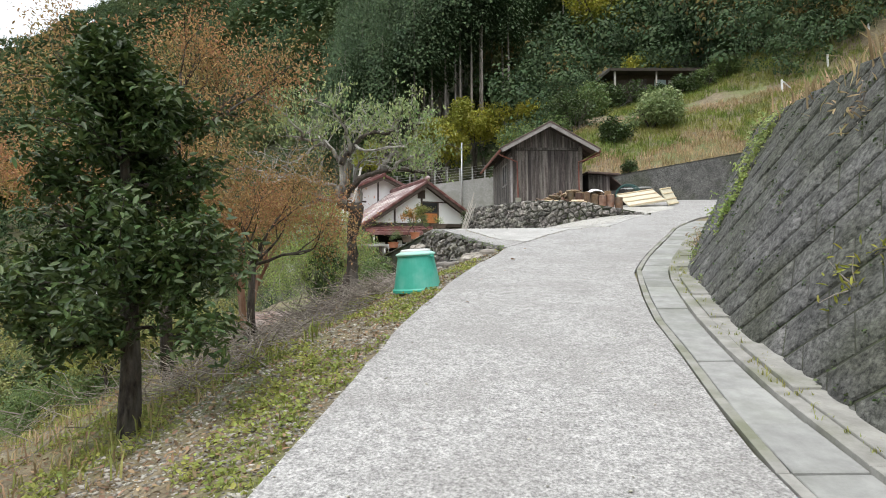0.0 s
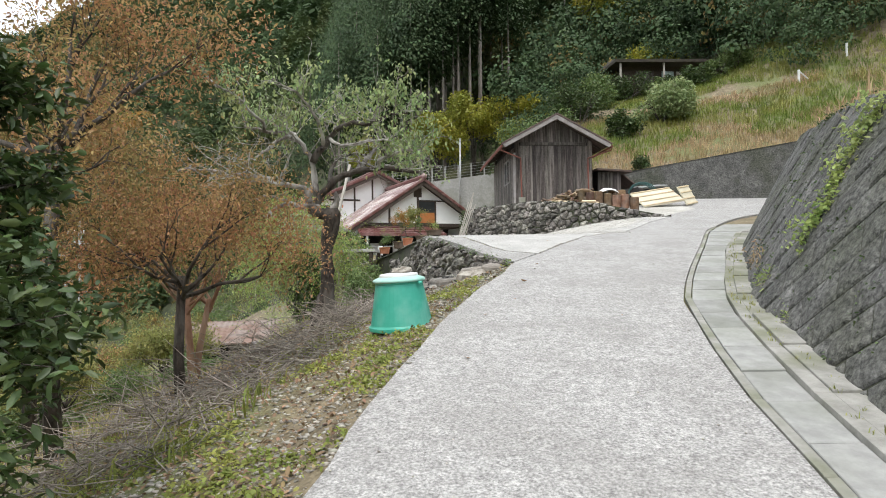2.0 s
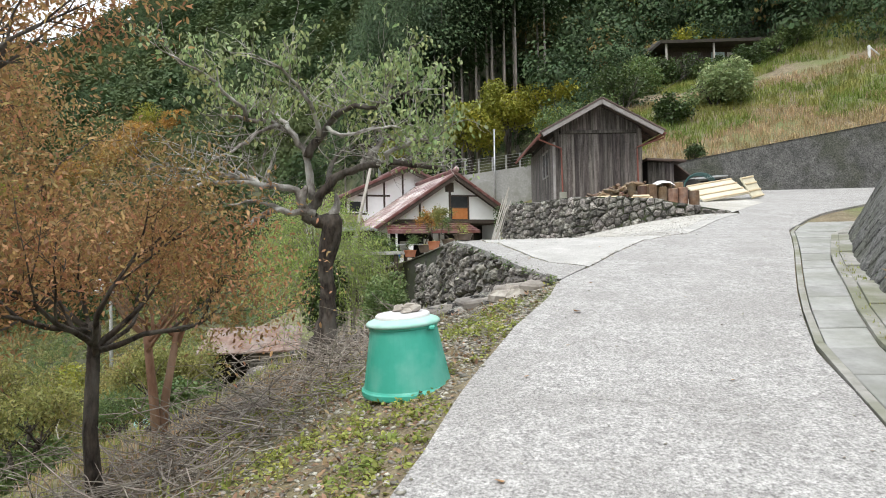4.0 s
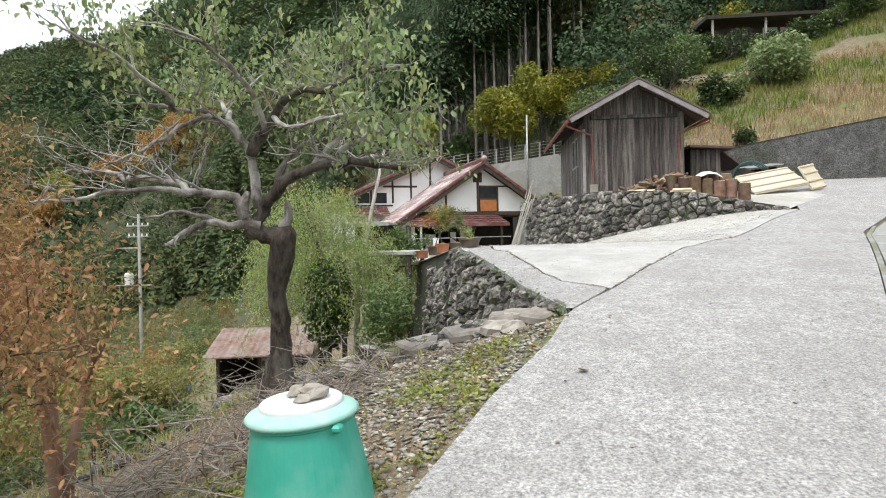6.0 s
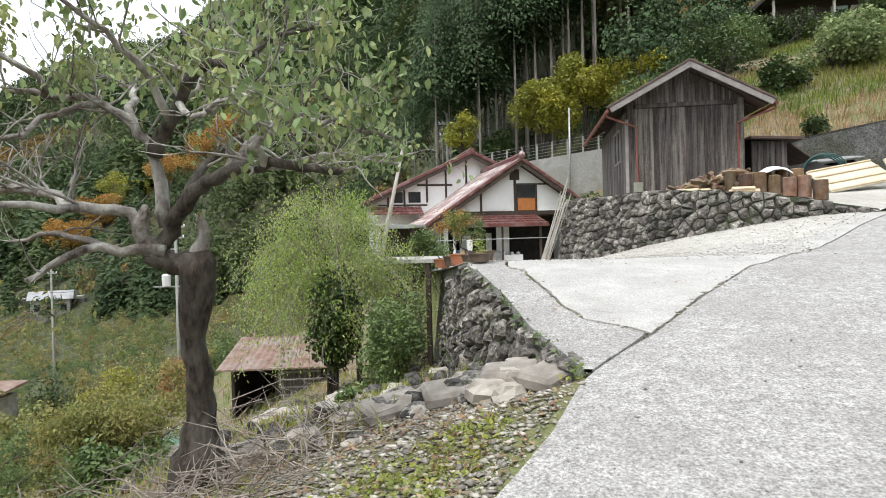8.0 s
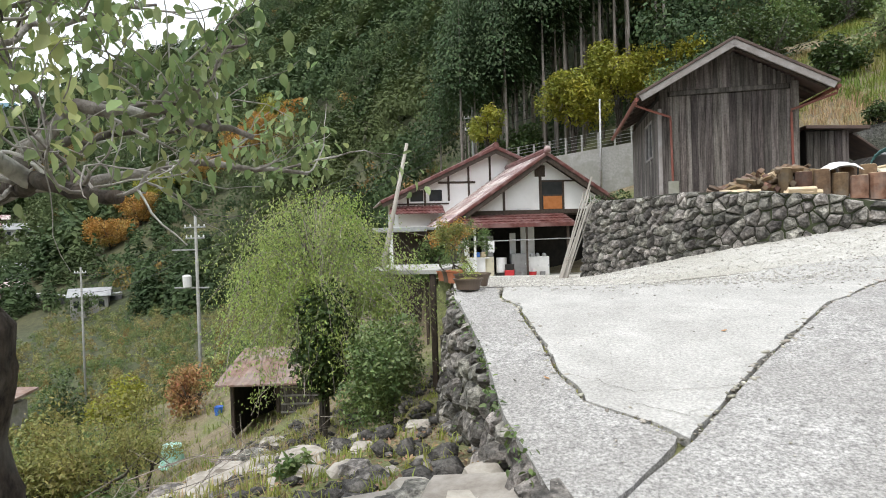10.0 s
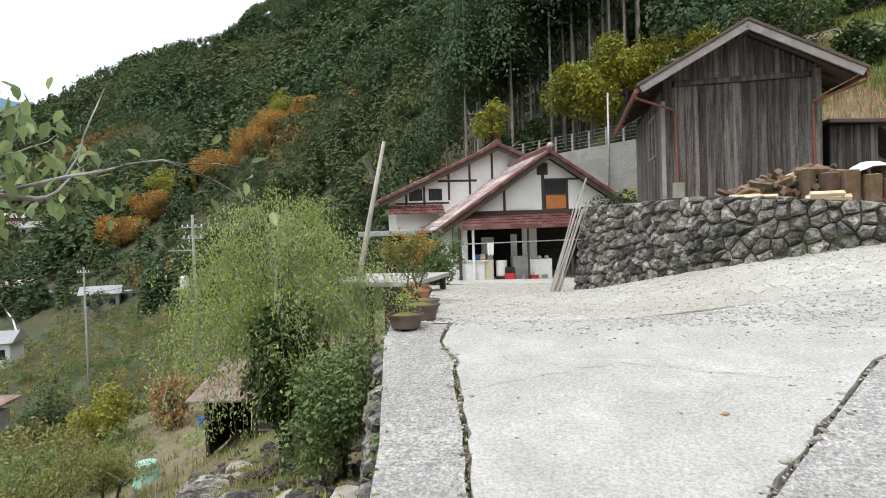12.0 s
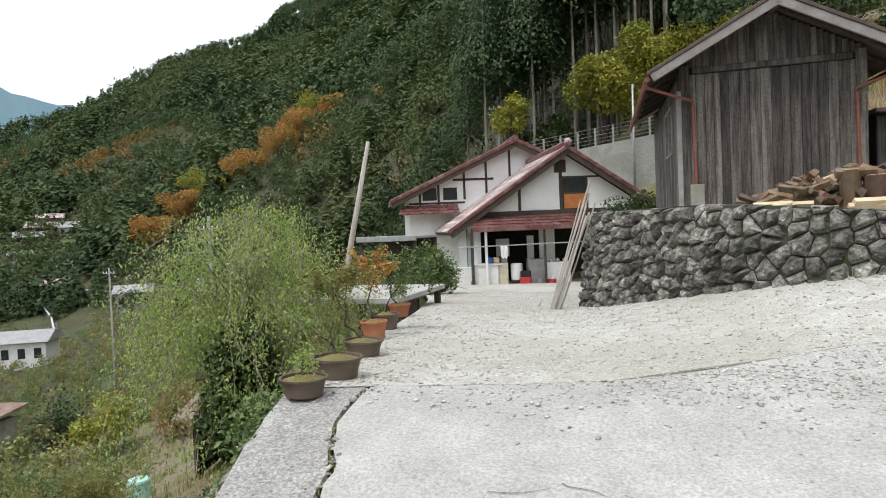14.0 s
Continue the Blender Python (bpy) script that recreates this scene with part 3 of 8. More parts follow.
gutter = thing("roadside_gutter", "concrete roadside gutter covered with flat slabs", "gutter", kind="structure")
gy0 = -3.0
while gy0 < 17:
    step = 0.6 * math.cos(math.atan2(lerp(GUTL, gy0 + 0.5) - lerp(GUTL, gy0), 0.5))
    lay("slab", lambda y: lerp(GUTL, y) + 0.1, lambda y: lerp(FOOT, y) - 0.25, gy0, gy0 + step - 0.014, M["slab"], gutter, -0.1, random.uniform(-0.012, 0.006))
    gy0 += step
for i in range(20):
    lay("channel_edge", lambda y: lerp(GUTL, y) + 0.015, lambda y: lerp(GUTL, y) + 0.085, -3 + i, -2.006 + i, M["kerb"], gutter, -0.1, 0.004)
    lay("kerb", lambda y: lerp(FOOT, y) - 0.25, lambda y: lerp(FOOT, y) - 0.13, -3 + i, -2.004 + i, M["kerb"], gutter, -0.1, 0.035)
    lay("footing", lambda y: lerp(FOOT, y) - 0.128, lambda y: lerp(FOOT, y) + 0.12, -3 + i, -2.002 + i, M["kerb"], gutter, -0.1, 0.05 + 0.02 * math.sin(i * 2.1))


def clip(poly, a, b, c):
    """The part of a convex polygon where a*x + b*y <= c."""
    out = []
    for i, p in enumerate(poly):
        q = poly[(i + 1) % len(poly)]
        dp, dq = a * p[0] + b * p[1] - c, a * q[0] + b * q[1] - c
        if dp <= 0:
            out.append(p)
        if dp * dq < 0:
            t = dp / (dp - dq)
            out.append((p[0] + t * (q[0] - p[0]), p[1] + t * (q[1] - p[1])))
    return out


def shrink(poly, gap):
    """A convex polygon with its sides moved in by gap."""
    area = sum(p[0] * q[1] - q[0] * p[1] for p, q in zip(poly, poly[1:] + poly[:1]))
    s = 1 if area > 0 else -1
    out = poly
    for p, q in zip(poly, poly[1:] + poly[:1]):
        dx, dy = q[0] - p[0], q[1] - p[1]
        l = math.hypot(dx, dy)
        if l < 1e-5:
            continue
        a, b = s * dy / l, -s * dx / l
        out = clip(out, a, b, a * p[0] + b * p[1] - gap)
        if len(out) < 3:
            return []
    return out


def piece(name, poly, place, mat, parent, proud, dome, rng, back=0.06):
    """One stone or block on a wall: its outline in wall metres, rounded towards its face."""
    area = sum(p[0] * q[1] - q[0] * p[1] for p, q in zip(poly, poly[1:] + poly[:1]))
    if area < 0:
        poly = poly[::-1]
    if abs(area) < 0.004:
        return None
    n = len(poly)
    cx, cy = sum(p[0] for p in poly) / n, sum(p[1] for p in poly) / n
    tilt = rng.uniform(-0.32, 0.32, 2) * (dome > 0.02)
    g = Geo()
    for k, depth in ((1.0, -back), (1.0, proud * 0.2), (0.86, proud * 0.85), (0.5, proud + dome)):
        for p in poly:
            wob = rng.uniform(0.9, 1.06) if dome > 0.02 and k < 1 else 1.0
            u, v = cx + (p[0] - cx) * k * wob, cy + (p[1] - cy) * k * wob
            lift = depth + (tilt[0] * (u - cx) + tilt[1] * (v - cy)) * (depth > 0) + (rng.uniform(-0.3, 0.3) * dome if depth > 0 else 0)
            g.v.append(tuple(place(u, v, lift)))
    for r in range(3):
        g.f += [(r * n + i, r * n + (i + 1) % n, (r + 1) * n + (i + 1) % n, (r + 1) * n + i) for i in range(n)]
    g.f.append(tuple(range(3 * n, 4 * n)))
    return part(name, g, mat, parent)


class Wall:
    """A wall's face along a plan line: u runs along it, v up it, out away from it. The face is on the line's right-hand side."""

    def __init__(self, line, foot, top, batter):
        self.p = [Vector((x, y, 0)) for x, y in line]
        self.s = [0.0]
        for a, b in zip(self.p, self.p[1:]):
            self.s.append(self.s[-1] + (b - a).length)
        self.foot, self.top, self.batter, self.length = foot, top, batter, self.s[-1]

    def plan(self, u):
        x, y = np.interp(u, self.s, [p.x for p in self.p]), np.interp(u, self.s, [p.y for p in self.p])
        e = 0.25
        ax, ay = np.interp(u - e, self.s, [p.x for p in self.p]), np.interp(u - e, self.s, [p.y for p in self.p])
        bx, by = np.interp(u + e, self.s, [p.x for p in self.p]), np.interp(u + e, self.s, [p.y for p in self.p])
        d = Vector((bx - ax, by - ay, 0)).normalized()
        return float(x), float(y), Vector((d.y, -d.x, 0))

    def at(self, u, v, out=0.0):
        x, y, n = self.plan(u)
        return Vector((x, y, self.foot(x, y) + v)) + n * (out - v * self.batter)

    def height(self, u):
        x, y, n = self.plan(u)
        return max(0.02, self.top(x, y) - self.foot(x, y))

    def body(self, name, mat, label, thick=0.45, below=0.4, cap=0.0, step=0.25):
        g = Geo()
        k = int(self.length / step) + 2
        for i in range(k):
            u = self.length * i / (k - 1)
            h = self.height(u)
            x, y, n = self.plan(u)
            a, b = self.at(u, -below), self.at(u, h + cap)
            g.v += [tuple(a), tuple(b), tuple(b - n * thick), tuple(Vector((b.x, b.y, a.z)) - n * (thick + 0.1))]
        for i in range(k - 1):
            o, q = i * 4, i * 4 + 4
            g.f += [(o, q, q + 1, o + 1), (o + 1, q + 1, q + 2, o + 2), (o + 2, q + 2, q + 3, o + 3)]
        g.f += [(0, 1, 2, 3), tuple(range(k * 4 - 1, k * 4 - 5, -1))]
        return tagged(part(name, g, mat), label, "wall", "", "structure")

    def stones(self, parent, mat, size, rng, gap=0.012, tall=1.0, proud=0.06, dome=0.03, u0=0.0, u1=None, limit=300):
        u1 = u1 or self.length
        seeds, v = [], 0.0
        hmax = max(self.height(u) for u in np.linspace(u0, u1, 40))
        row = 0
        while v < hmax + size * tall:
            u = u0 - size + (row % 2) * size * 0.5
            while u < u1 + size:
                seeds.append((u + rng.uniform(-0.36, 0.36) * size, v + rng.uniform(-0.36, 0.36) * size * tall))
                u += size * rng.uniform(0.75, 1.3)
            v += size * tall * 0.95
            row += 1
        made = 0
        for i, (u, v) in enumerate(seeds):
            if u < u0 - size * 0.3 or u > u1 + size * 0.3 or made >= limit:
                continue
            h = self.height(min(max(u, 0), self.length))
            if v > h + size * 0.4:
                continue
            poly = [(u - size * 1.5, v - size * 2), (u + size * 1.5, v - size * 2), (u + size * 1.5, v + size * 2), (u - size * 1.5, v + size * 2)]
            for j, (a, b) in enumerate(seeds):
                if j != i and abs(a - u) < size * 3 and abs(b - v) < size * 3 * tall:
                    poly = clip(poly, a - u, b - v, ((a * a + b * b) - (u * u + v * v)) / 2)
                    if len(poly) < 3:
                        break
            if len(poly) < 3:
                continue
            poly = clip(clip(poly, -1, 0, -u0), 1, 0, u1)
            poly = clip(poly, 0, -1, 0.1) if poly else []
            if len(poly) < 3:
                continue
            du = 0.2
            h0, h1 = self.height(max(u - du, 0)), self.height(min(u + du, self.length))
            sl = (h1 - h0) / (2 * du)
            poly = clip(poly, -sl, 1, h - sl * u + rng.uniform(-0.03, 0.04))
            poly = shrink(poly, gap * rng.uniform(0.6, 1.7)) if len(poly) >= 3 else []
            if len(poly) >= 3 and piece("stone", poly, self.at, mat, parent, proud * rng.uniform(0.5, 1.4), dome * rng.uniform(0.5, 1.6), rng):
                made += 1


def terrace_top(x, y):
    return lerp([(0, 3.7), (2.6, 3.7), (3.5, 3.62), (4.6, 3.5), (5.5, 3.3), (6.5, 3.12)], x)


up_wall = Wall([(1.7, 26.5), (1.05, 24.0), (1.0, 23.5), (1.35, 22.6), (2.55, 20.95), (3.1, 20.25), (3.7, 19.75), (4.6, 19.35), (5.5, 19.25), (6.45, 19.25)][::-1], surface, terrace_top, 0.10)
up_wall.p.reverse()
up_wall = Wall([(p.x, p.y) for p in up_wall.p], surface, terrace_top, 0.10)


def terrace_z(x, y):
    w = smooth(5.0, 7.6, x)
    back = 3.62 * (1 - w) + w * (surface(max(x, 6.3), y) + 0.012)
    front = lerp([(1.3, 23.3), (1.8, 22.15), (2.6, 21.02), (3.2, 20.32), (3.8, 19.86), (4.6, 19.5), (6.5, 19.32), (8.5, 22.0)], x)
    if x > 6.4:
        t = smooth(0, 2.0, y - front)
        return (surface(x, y) + 0.006) * (1 - t) + max(back, surface(x, y) + 0.006) * t
    t = smooth(0, 2.0, y - front)
    return (terrace_top(x, y) - 0.03) * (1 - t) + back * t


g = Geo()
cols = [1.3, 1.8, 2.4, 3.0, 3.6, 4.2, 4.8, 5.4, 6.0, 6.5, 7.0, 7.5, 8.0, 8.5]
for x in cols:
    y0 = lerp([(1.3, 23.3), (1.8, 22.15), (2.6, 21.02), (3.2, 20.32), (3.8, 19.86), (4.6, 19.5), (6.5, 19.32), (8.5, 22.0)], x)
    for k in range(9):
        y = y0 + (27.7 - y0) * k / 8
        g.v.append((x, y, terrace_z(x, y)))
g.f = [(i * 9 + k, (i + 1) * 9 + k, (i + 1) * 9 + k + 1, i * 9 + k + 1) for i in range(len(cols) - 1) for k in range(8)]
tagged(part("terrace", g, M["yard"]), "bare gravel terrace held up by a stone wall", "terrace", "", "structure")
body = up_wall.body("wall_terrace", M["joint"], "dark dry-stone wall holding up the shed's terrace")
up_wall.stones(body, M["stone"], 0.2, np.random.default_rng(5), u0=2.2, gap=0.007, proud=0.045, dome=0.045)


def low_foot(x, y):
    return surface(lerp(LEFT, y), y) - 0.05 - lerp(DROP, y) - 0.1


low_line = [(lerp(LEFT, y) - 0.12 * (lerp(DROP, y) + 0.1) + 0.02, y) for y in (24, 22.6, 21, 19.5, 18, 16.7, 15.4, 14.75, 13.7, 12.7, 12.0)] + [(1.2, 11.68)]
low_wall = Wall(low_line, low_foot, lambda x, y: surface(x, y) - 0.03, 0.12)
body = low_wall.body("wall_yard", M["joint"], "old dry-stone wall of upright slabs under the yard")
low_wall.stones(body, M["stone"], 0.2, np.random.default_rng(8), u0=low_wall.length - 9.5, gap=0.008, tall=1.25, proud=0.06, dome=0.045)

keep_line = [(lerp(FOOT, y) + 0.05, y) for y in list(np.arange(21.5, 7.9, -0.5)) + list(np.arange(7.5, -6.1, -1.0))]

class Flip(Wall):
    def plan(self, u):
        x, y, n = Wall.plan(self, u)
        return x, y, -n


keep_wall = Flip(keep_line[::-1], surface, lambda x, y: surface(x, y) + lerp(WALLH, y), 0.5)
g = Geo()
k = int(keep_wall.length / 0.25) + 2
for i in range(k):
    u = keep_wall.length * i / (k - 1)
    h = keep_wall.height(u)
    x, y, n = keep_wall.plan(u)
    a, b = keep_wall.at(u, -0.3), keep_wall.at(u, h)
    g.v += [tuple(a), tuple(b), tuple(b - n * 0.5), tuple(Vector((b.x, b.y, a.z)) - n * 0.6)]
for i in range(k - 1):
    o, q = i * 4, i * 4 + 4
    g.f += [(o, o + 1, q + 1, q), (o + 1, o + 2, q + 2, q + 1)]
keep_body = tagged(part("wall_hillside", g, M["joint"]), "tall dark retaining wall of slanted concrete blocks", "wall", "", "structure")
rng = np.random.default_rng(11)
rest = Geo()
bw, bh, turn = 0.5, 0.31, radians(-42)
ca, sa = math.cos(turn), math.sin(turn)
count = 0
cells = []
for i in range(-45, 75):
    for j in range(-60, 90):
        a0, b0 = i * bw + (j % 2) * bw * 0.5, j * bh
        cu, cv = (a0 + bw / 2) * ca - (b0 + bh / 2) * sa, (a0 + bw / 2) * sa + (b0 + bh / 2) * ca
        if -0.4 < cu < keep_wall.length + 0.4 and -0.4 < cv < 3.2:
            cells.append((abs(cu - 12), a0, b0))
for key, a0, b0 in sorted(cells):
    poly = [(a * ca - b * sa, a * sa + b * ca) for a, b in ((a0, b0), (a0 + bw, b0), (a0 + bw, b0 + bh), (a0, b0 + bh))]
    poly = clip(clip(poly, -1, 0, 0.0), 1, 0, keep_wall.length)
    um = sum(p[0] for p in poly) / len(poly) if poly else 0
    poly = clip(clip(poly, 0, -1, 0.02), 0, 1, keep_wall.height(min(max(um, 0), keep_wall.length)) + rng.uniform(0, 0.05)) if len(poly) >= 3 else []
    poly = shrink(poly, rng.uniform(0.005, 0.012)) if len(poly) >= 3 else []
    if len(poly) < 3 or count >= 430:
        continue
    ob = piece("block", poly[::-1], keep_wall.at, M["block"], keep_body, rng.uniform(0.012, 0.035), 0.006, rng)
    if ob:
        count += 1
        ob.data.flip_normals()

# the lower wall across the bend
g = Geo()
for i, x in enumerate(np.arange(5.4, 40.1, 0.9)):
    z0, z1 = 3.2, 5.3 + 0.17 * max(0, x - 7) - 0.25 * smooth(8, 5.4, x)
    g.v += [(x, 27.0, z0), (x, 27.25, z1), (x, 27.22, z1 + 0.06), (x, 28.0, z1 + 0.06)]
    if i:
        o = len(g.v) - 8
        g.f += [(o + k2, o + 4 + k2, o + 5 + k2, o + 1 + k2) for k2 in range(3)]
tagged(part("wall_bend", g, M["block"]), "low weathered concrete wall across the road's bend", "wall", "", "structure")


# ---- wooden shed on the terrace ----
def shed():
    rng = np.random.default_rng(3)
    top = thing("wooden_shed", "weathered board shed with a tin gable roof", "shed", pose(2.72, 23.45, 3.6, 0, 0, 4))
    w, d, h, rise = 2.8, 4.5, 2.52, 0.75
    cx = w / 2
    for x in (0.06, w - 0.06):
        for y in (0.06, d - 0.06):
            part("post", Geo().box((x - 0.06, y - 0.06, 0), (x + 0.06, y + 0.06, h)), M["beam"], top)
    part("sill", Geo().box((0.02, 0.0, 0.0), (w - 0.02, 0.1, 0.12)), M["beam"], top)
    # block behind the boards, with the shed's inner shade in its colour
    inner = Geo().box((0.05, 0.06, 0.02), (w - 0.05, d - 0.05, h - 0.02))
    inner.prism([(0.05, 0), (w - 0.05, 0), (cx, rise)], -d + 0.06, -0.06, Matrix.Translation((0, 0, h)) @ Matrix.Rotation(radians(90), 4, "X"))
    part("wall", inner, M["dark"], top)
    x = 0.16
    while x < w - 0.16:
        bw2 = min(rng.uniform(0.1, 0.17), w - 0.15 - x)
        t = rng.uniform(0.018, 0.034)
        part("plank", Geo().box((x, 0.045 - t, rng.uniform(0.02, 0.1)), (x + bw2 - 0.006, 0.045, 2.36), None, 0.004), M["board"], top)
        x += bw2
    part("corner_board", Geo().box((0.0, -0.01, 0), (0.155, 0.045, h)), M["board"], top)
    part("corner_board", Geo().box((w - 0.155, -0.01, 0), (w, 0.045, h)), M["board"], top)
    part("lintel", Geo().box((0.2, -0.03, 2.37), (w - 0.2, 0.05, 2.47)), M["board"], top)
    x = 0.12
    while x < w - 0.14:
        bw2 = 0.09
        top_z = h + rise * (1 - max(abs(x - cx), abs(x + bw2 - cx)) / cx) + 0.045
        if top_z > 2.52:
            part("gable_board", Geo().box((x, 0.01, 2.47), (x + bw2 - 0.002, 0.045, top_z), None, 0.004), M["board"], top)
        x += bw2
    y = 0.14
    while y < d - 0.1:
        gap_win = 0.9 < y < 1.9
        z0 = 0.05 if not gap_win else 0.05
        z1 = 2.3 if not gap_win else 1.15
        part("plank", Geo().box((-0.03, y, z0), (0.04, y + 0.15, z1), None, 0.004), M["board"], top)
        if gap_win:
            part("plank", Geo().box((-0.03, y, 2.0), (0.04, y + 0.15, 2.3), None, 0.004), M["board"], top)
        part("plank", Geo().box((w - 0.04, y, z0), (w + 0.03, y + 0.15, 2.3), None, 0.004), M["board"], top)
        y += 0.157
    win = part("side_window", Geo().box((-0.01, 0.95, 1.18), (0.03, 1.98, 1.98)), M["glass"], top)
    fr = Geo()
    for y in (0.93, 1.45, 1.97):
        fr.box((-0.05, y - 0.025, 1.14), (0.0, y + 0.025, 2.02))
    fr.box((-0.05, 0.93, 1.13), (0.0, 1.98, 1.18)).box((-0.05, 0.93, 1.98), (0.0, 1.98, 2.03))
    part("window_frame", fr, M["barge"], win)
    part("pale_post", Geo().box((-0.06, -0.04, 0), (0.02, 0.04, 2.1)), M["barge"], top)
    slope = rise / cx
    ov, front, back = 0.53, 0.55, 0.4
    for s in (-1, 1):
        g2 = Geo()
        n2 = 48
        for i in range(n2 + 1):
            yy = -front + (d + front + back) * i / n2
            dz = 0.018 * (i % 2)
            for r, zz in ((0, 0.10 + dz), (cx + ov, 0.10 + dz), (cx + ov, 0.05), (0, 0.05)):
                g2.v.append((cx + s * r, yy, h + rise + zz - slope * r))
            if i:
                o = i * 4 - 4
                ring = [(o + k, o + (k + 1) % 4, o + 4 + (k + 1) % 4, o + 4 + k) for k in range(4)]
                g2.f += ring if s > 0 else [f[::-1] for f in ring]
        g2.f += [(0, 1, 2, 3)[::-1], tuple(range(n2 * 4, n2 * 4 + 4))]
        part("roof", g2, M["tin"], top)
        ang = math.atan(slope) * s
        m = Matrix.Translation((cx, -front - 0.03, h + rise + 0.09)) @ Matrix.Rotation(ang, 4, "Y")
        part("bargeboard", Geo().box((0.02 * s, 0, -0.16), (s * (cx + ov) / math.cos(ang), 0.035, -0.02), m), M["barge"], top, "grey weathered bargeboard")
        part("roof_edge", Geo().box((0.0, -0.02, -0.02), (s * (cx + ov + 0.03) / math.cos(ang), 0.1, 0.035), m), M["tin"], top)
        ex = cx + s * (cx + ov + 0.03)
        ez = h + rise - slope * (cx + ov)
        gut = part("gutter", Geo().tube([(ex, -front + 0.02, ez), (ex, d + back, ez - 0.04)], 0.045, 8), M["pipe"], top, "red-brown tin gutter")
        wx = 0.2 if s < 0 else w - 0.17
        part("downpipe", Geo().tube([(ex, -front + 0.1, ez - 0.02), (ex, -front + 0.12, ez - 0.12), (wx, -0.06, ez - 0.34), (wx, -0.06, ez - 0.42),
                                     (wx + 0.02, -0.06, 0.62 if s > 0 else 0.5)], 0.026, 8), M["pipe"], gut, "red-brown drainpipe")
    part("rafter", Geo().box((cx - 0.05, -front, h + rise - 0.09), (cx + 0.05, d, h + rise)), M["beam"], top)
    for k in range(7):
        for s in (-1, 1):
            y = -0.35 + k * 0.65
            m = Matrix.Translation((cx, y, h + rise)) @ Matrix.Rotation(math.atan(slope) * s, 4, "Y")
            part("rafter", Geo().box((0.05 * s, 0, -0.05), (s * (cx + ov - 0.08) / math.cos(math.atan(slope)), 0.05, 0.02), m), M["beam"], top)
    part("concrete_pier", Geo().box((0.12, -0.1, 0), (0.34, 0.0, 0.5)), M["kerb"], top)
    return top


shed()


def lean_to():
    top = thing("lean_to_shed", "small dark board lean-to beside the shed", "shed", pose(6.15, 25.4, 3.85, 0, 0, 7))
    part("body", Geo().box((0, 0, 0), (0.95, 1.5, 1.45)), M["dark"], top)
    for k in range(6):
        part("plank", Geo().box((0.01 + k * 0.157, -0.03, 0.0), (0.155 + k * 0.157, 0.0, 1.4), None, 0.004), M["board"], top)
    part("roof", Geo().box((-0.15, -0.2, 1.45), (1.25, 1.6, 1.53), Matrix.Rotation(radians(3), 4, "Y")), M["tin"], top)
    part("leaning_sheet", Geo().box((0, -0.1, 0), (1.25, 1.2, 0.05), Matrix.Translation((0.98, 0, 1.3)) @ Matrix.Rotation(radians(38), 4, "Y")), M["tin"], top)


lean_to()


# ---- farmhouse ----
def roof_plane(g, a, b, c, d, n, bump):
    """Tiled slope between eave a-b and ridge d-c, with rounded tile rows running up it and stepped courses."""
    a, b, c, d = Vector(a), Vector(b), Vector(c), Vector(d)
    nrm = (b - a).cross(d - a).normalized()
    courses = max(3, int((d - a).length / 0.3))
    for j in range(courses):
        t0, t1 = j / courses, (j + 1) / courses
        prev = None
        for i in range(n * 2 + 1):
            s = i / (n * 2)
            h = bump * (1 if i % 2 else 0)
            lo = (a + (b - a) * s) * (1 - t0) + (d + (c - d) * s) * t0 + nrm * (h + 0.035)
            hi = (a + (b - a) * s) * (1 - t1) + (d + (c - d) * s) * t1 + nrm * h
            k = len(g.v)
            g.v += [tuple(lo), tuple(hi), tuple(lo - nrm * (0.05))]
            if prev is not None:
                g.f += [(prev, k, k + 1, prev + 1), (prev + 2, k + 2, k, prev)]
            prev = k
    return g


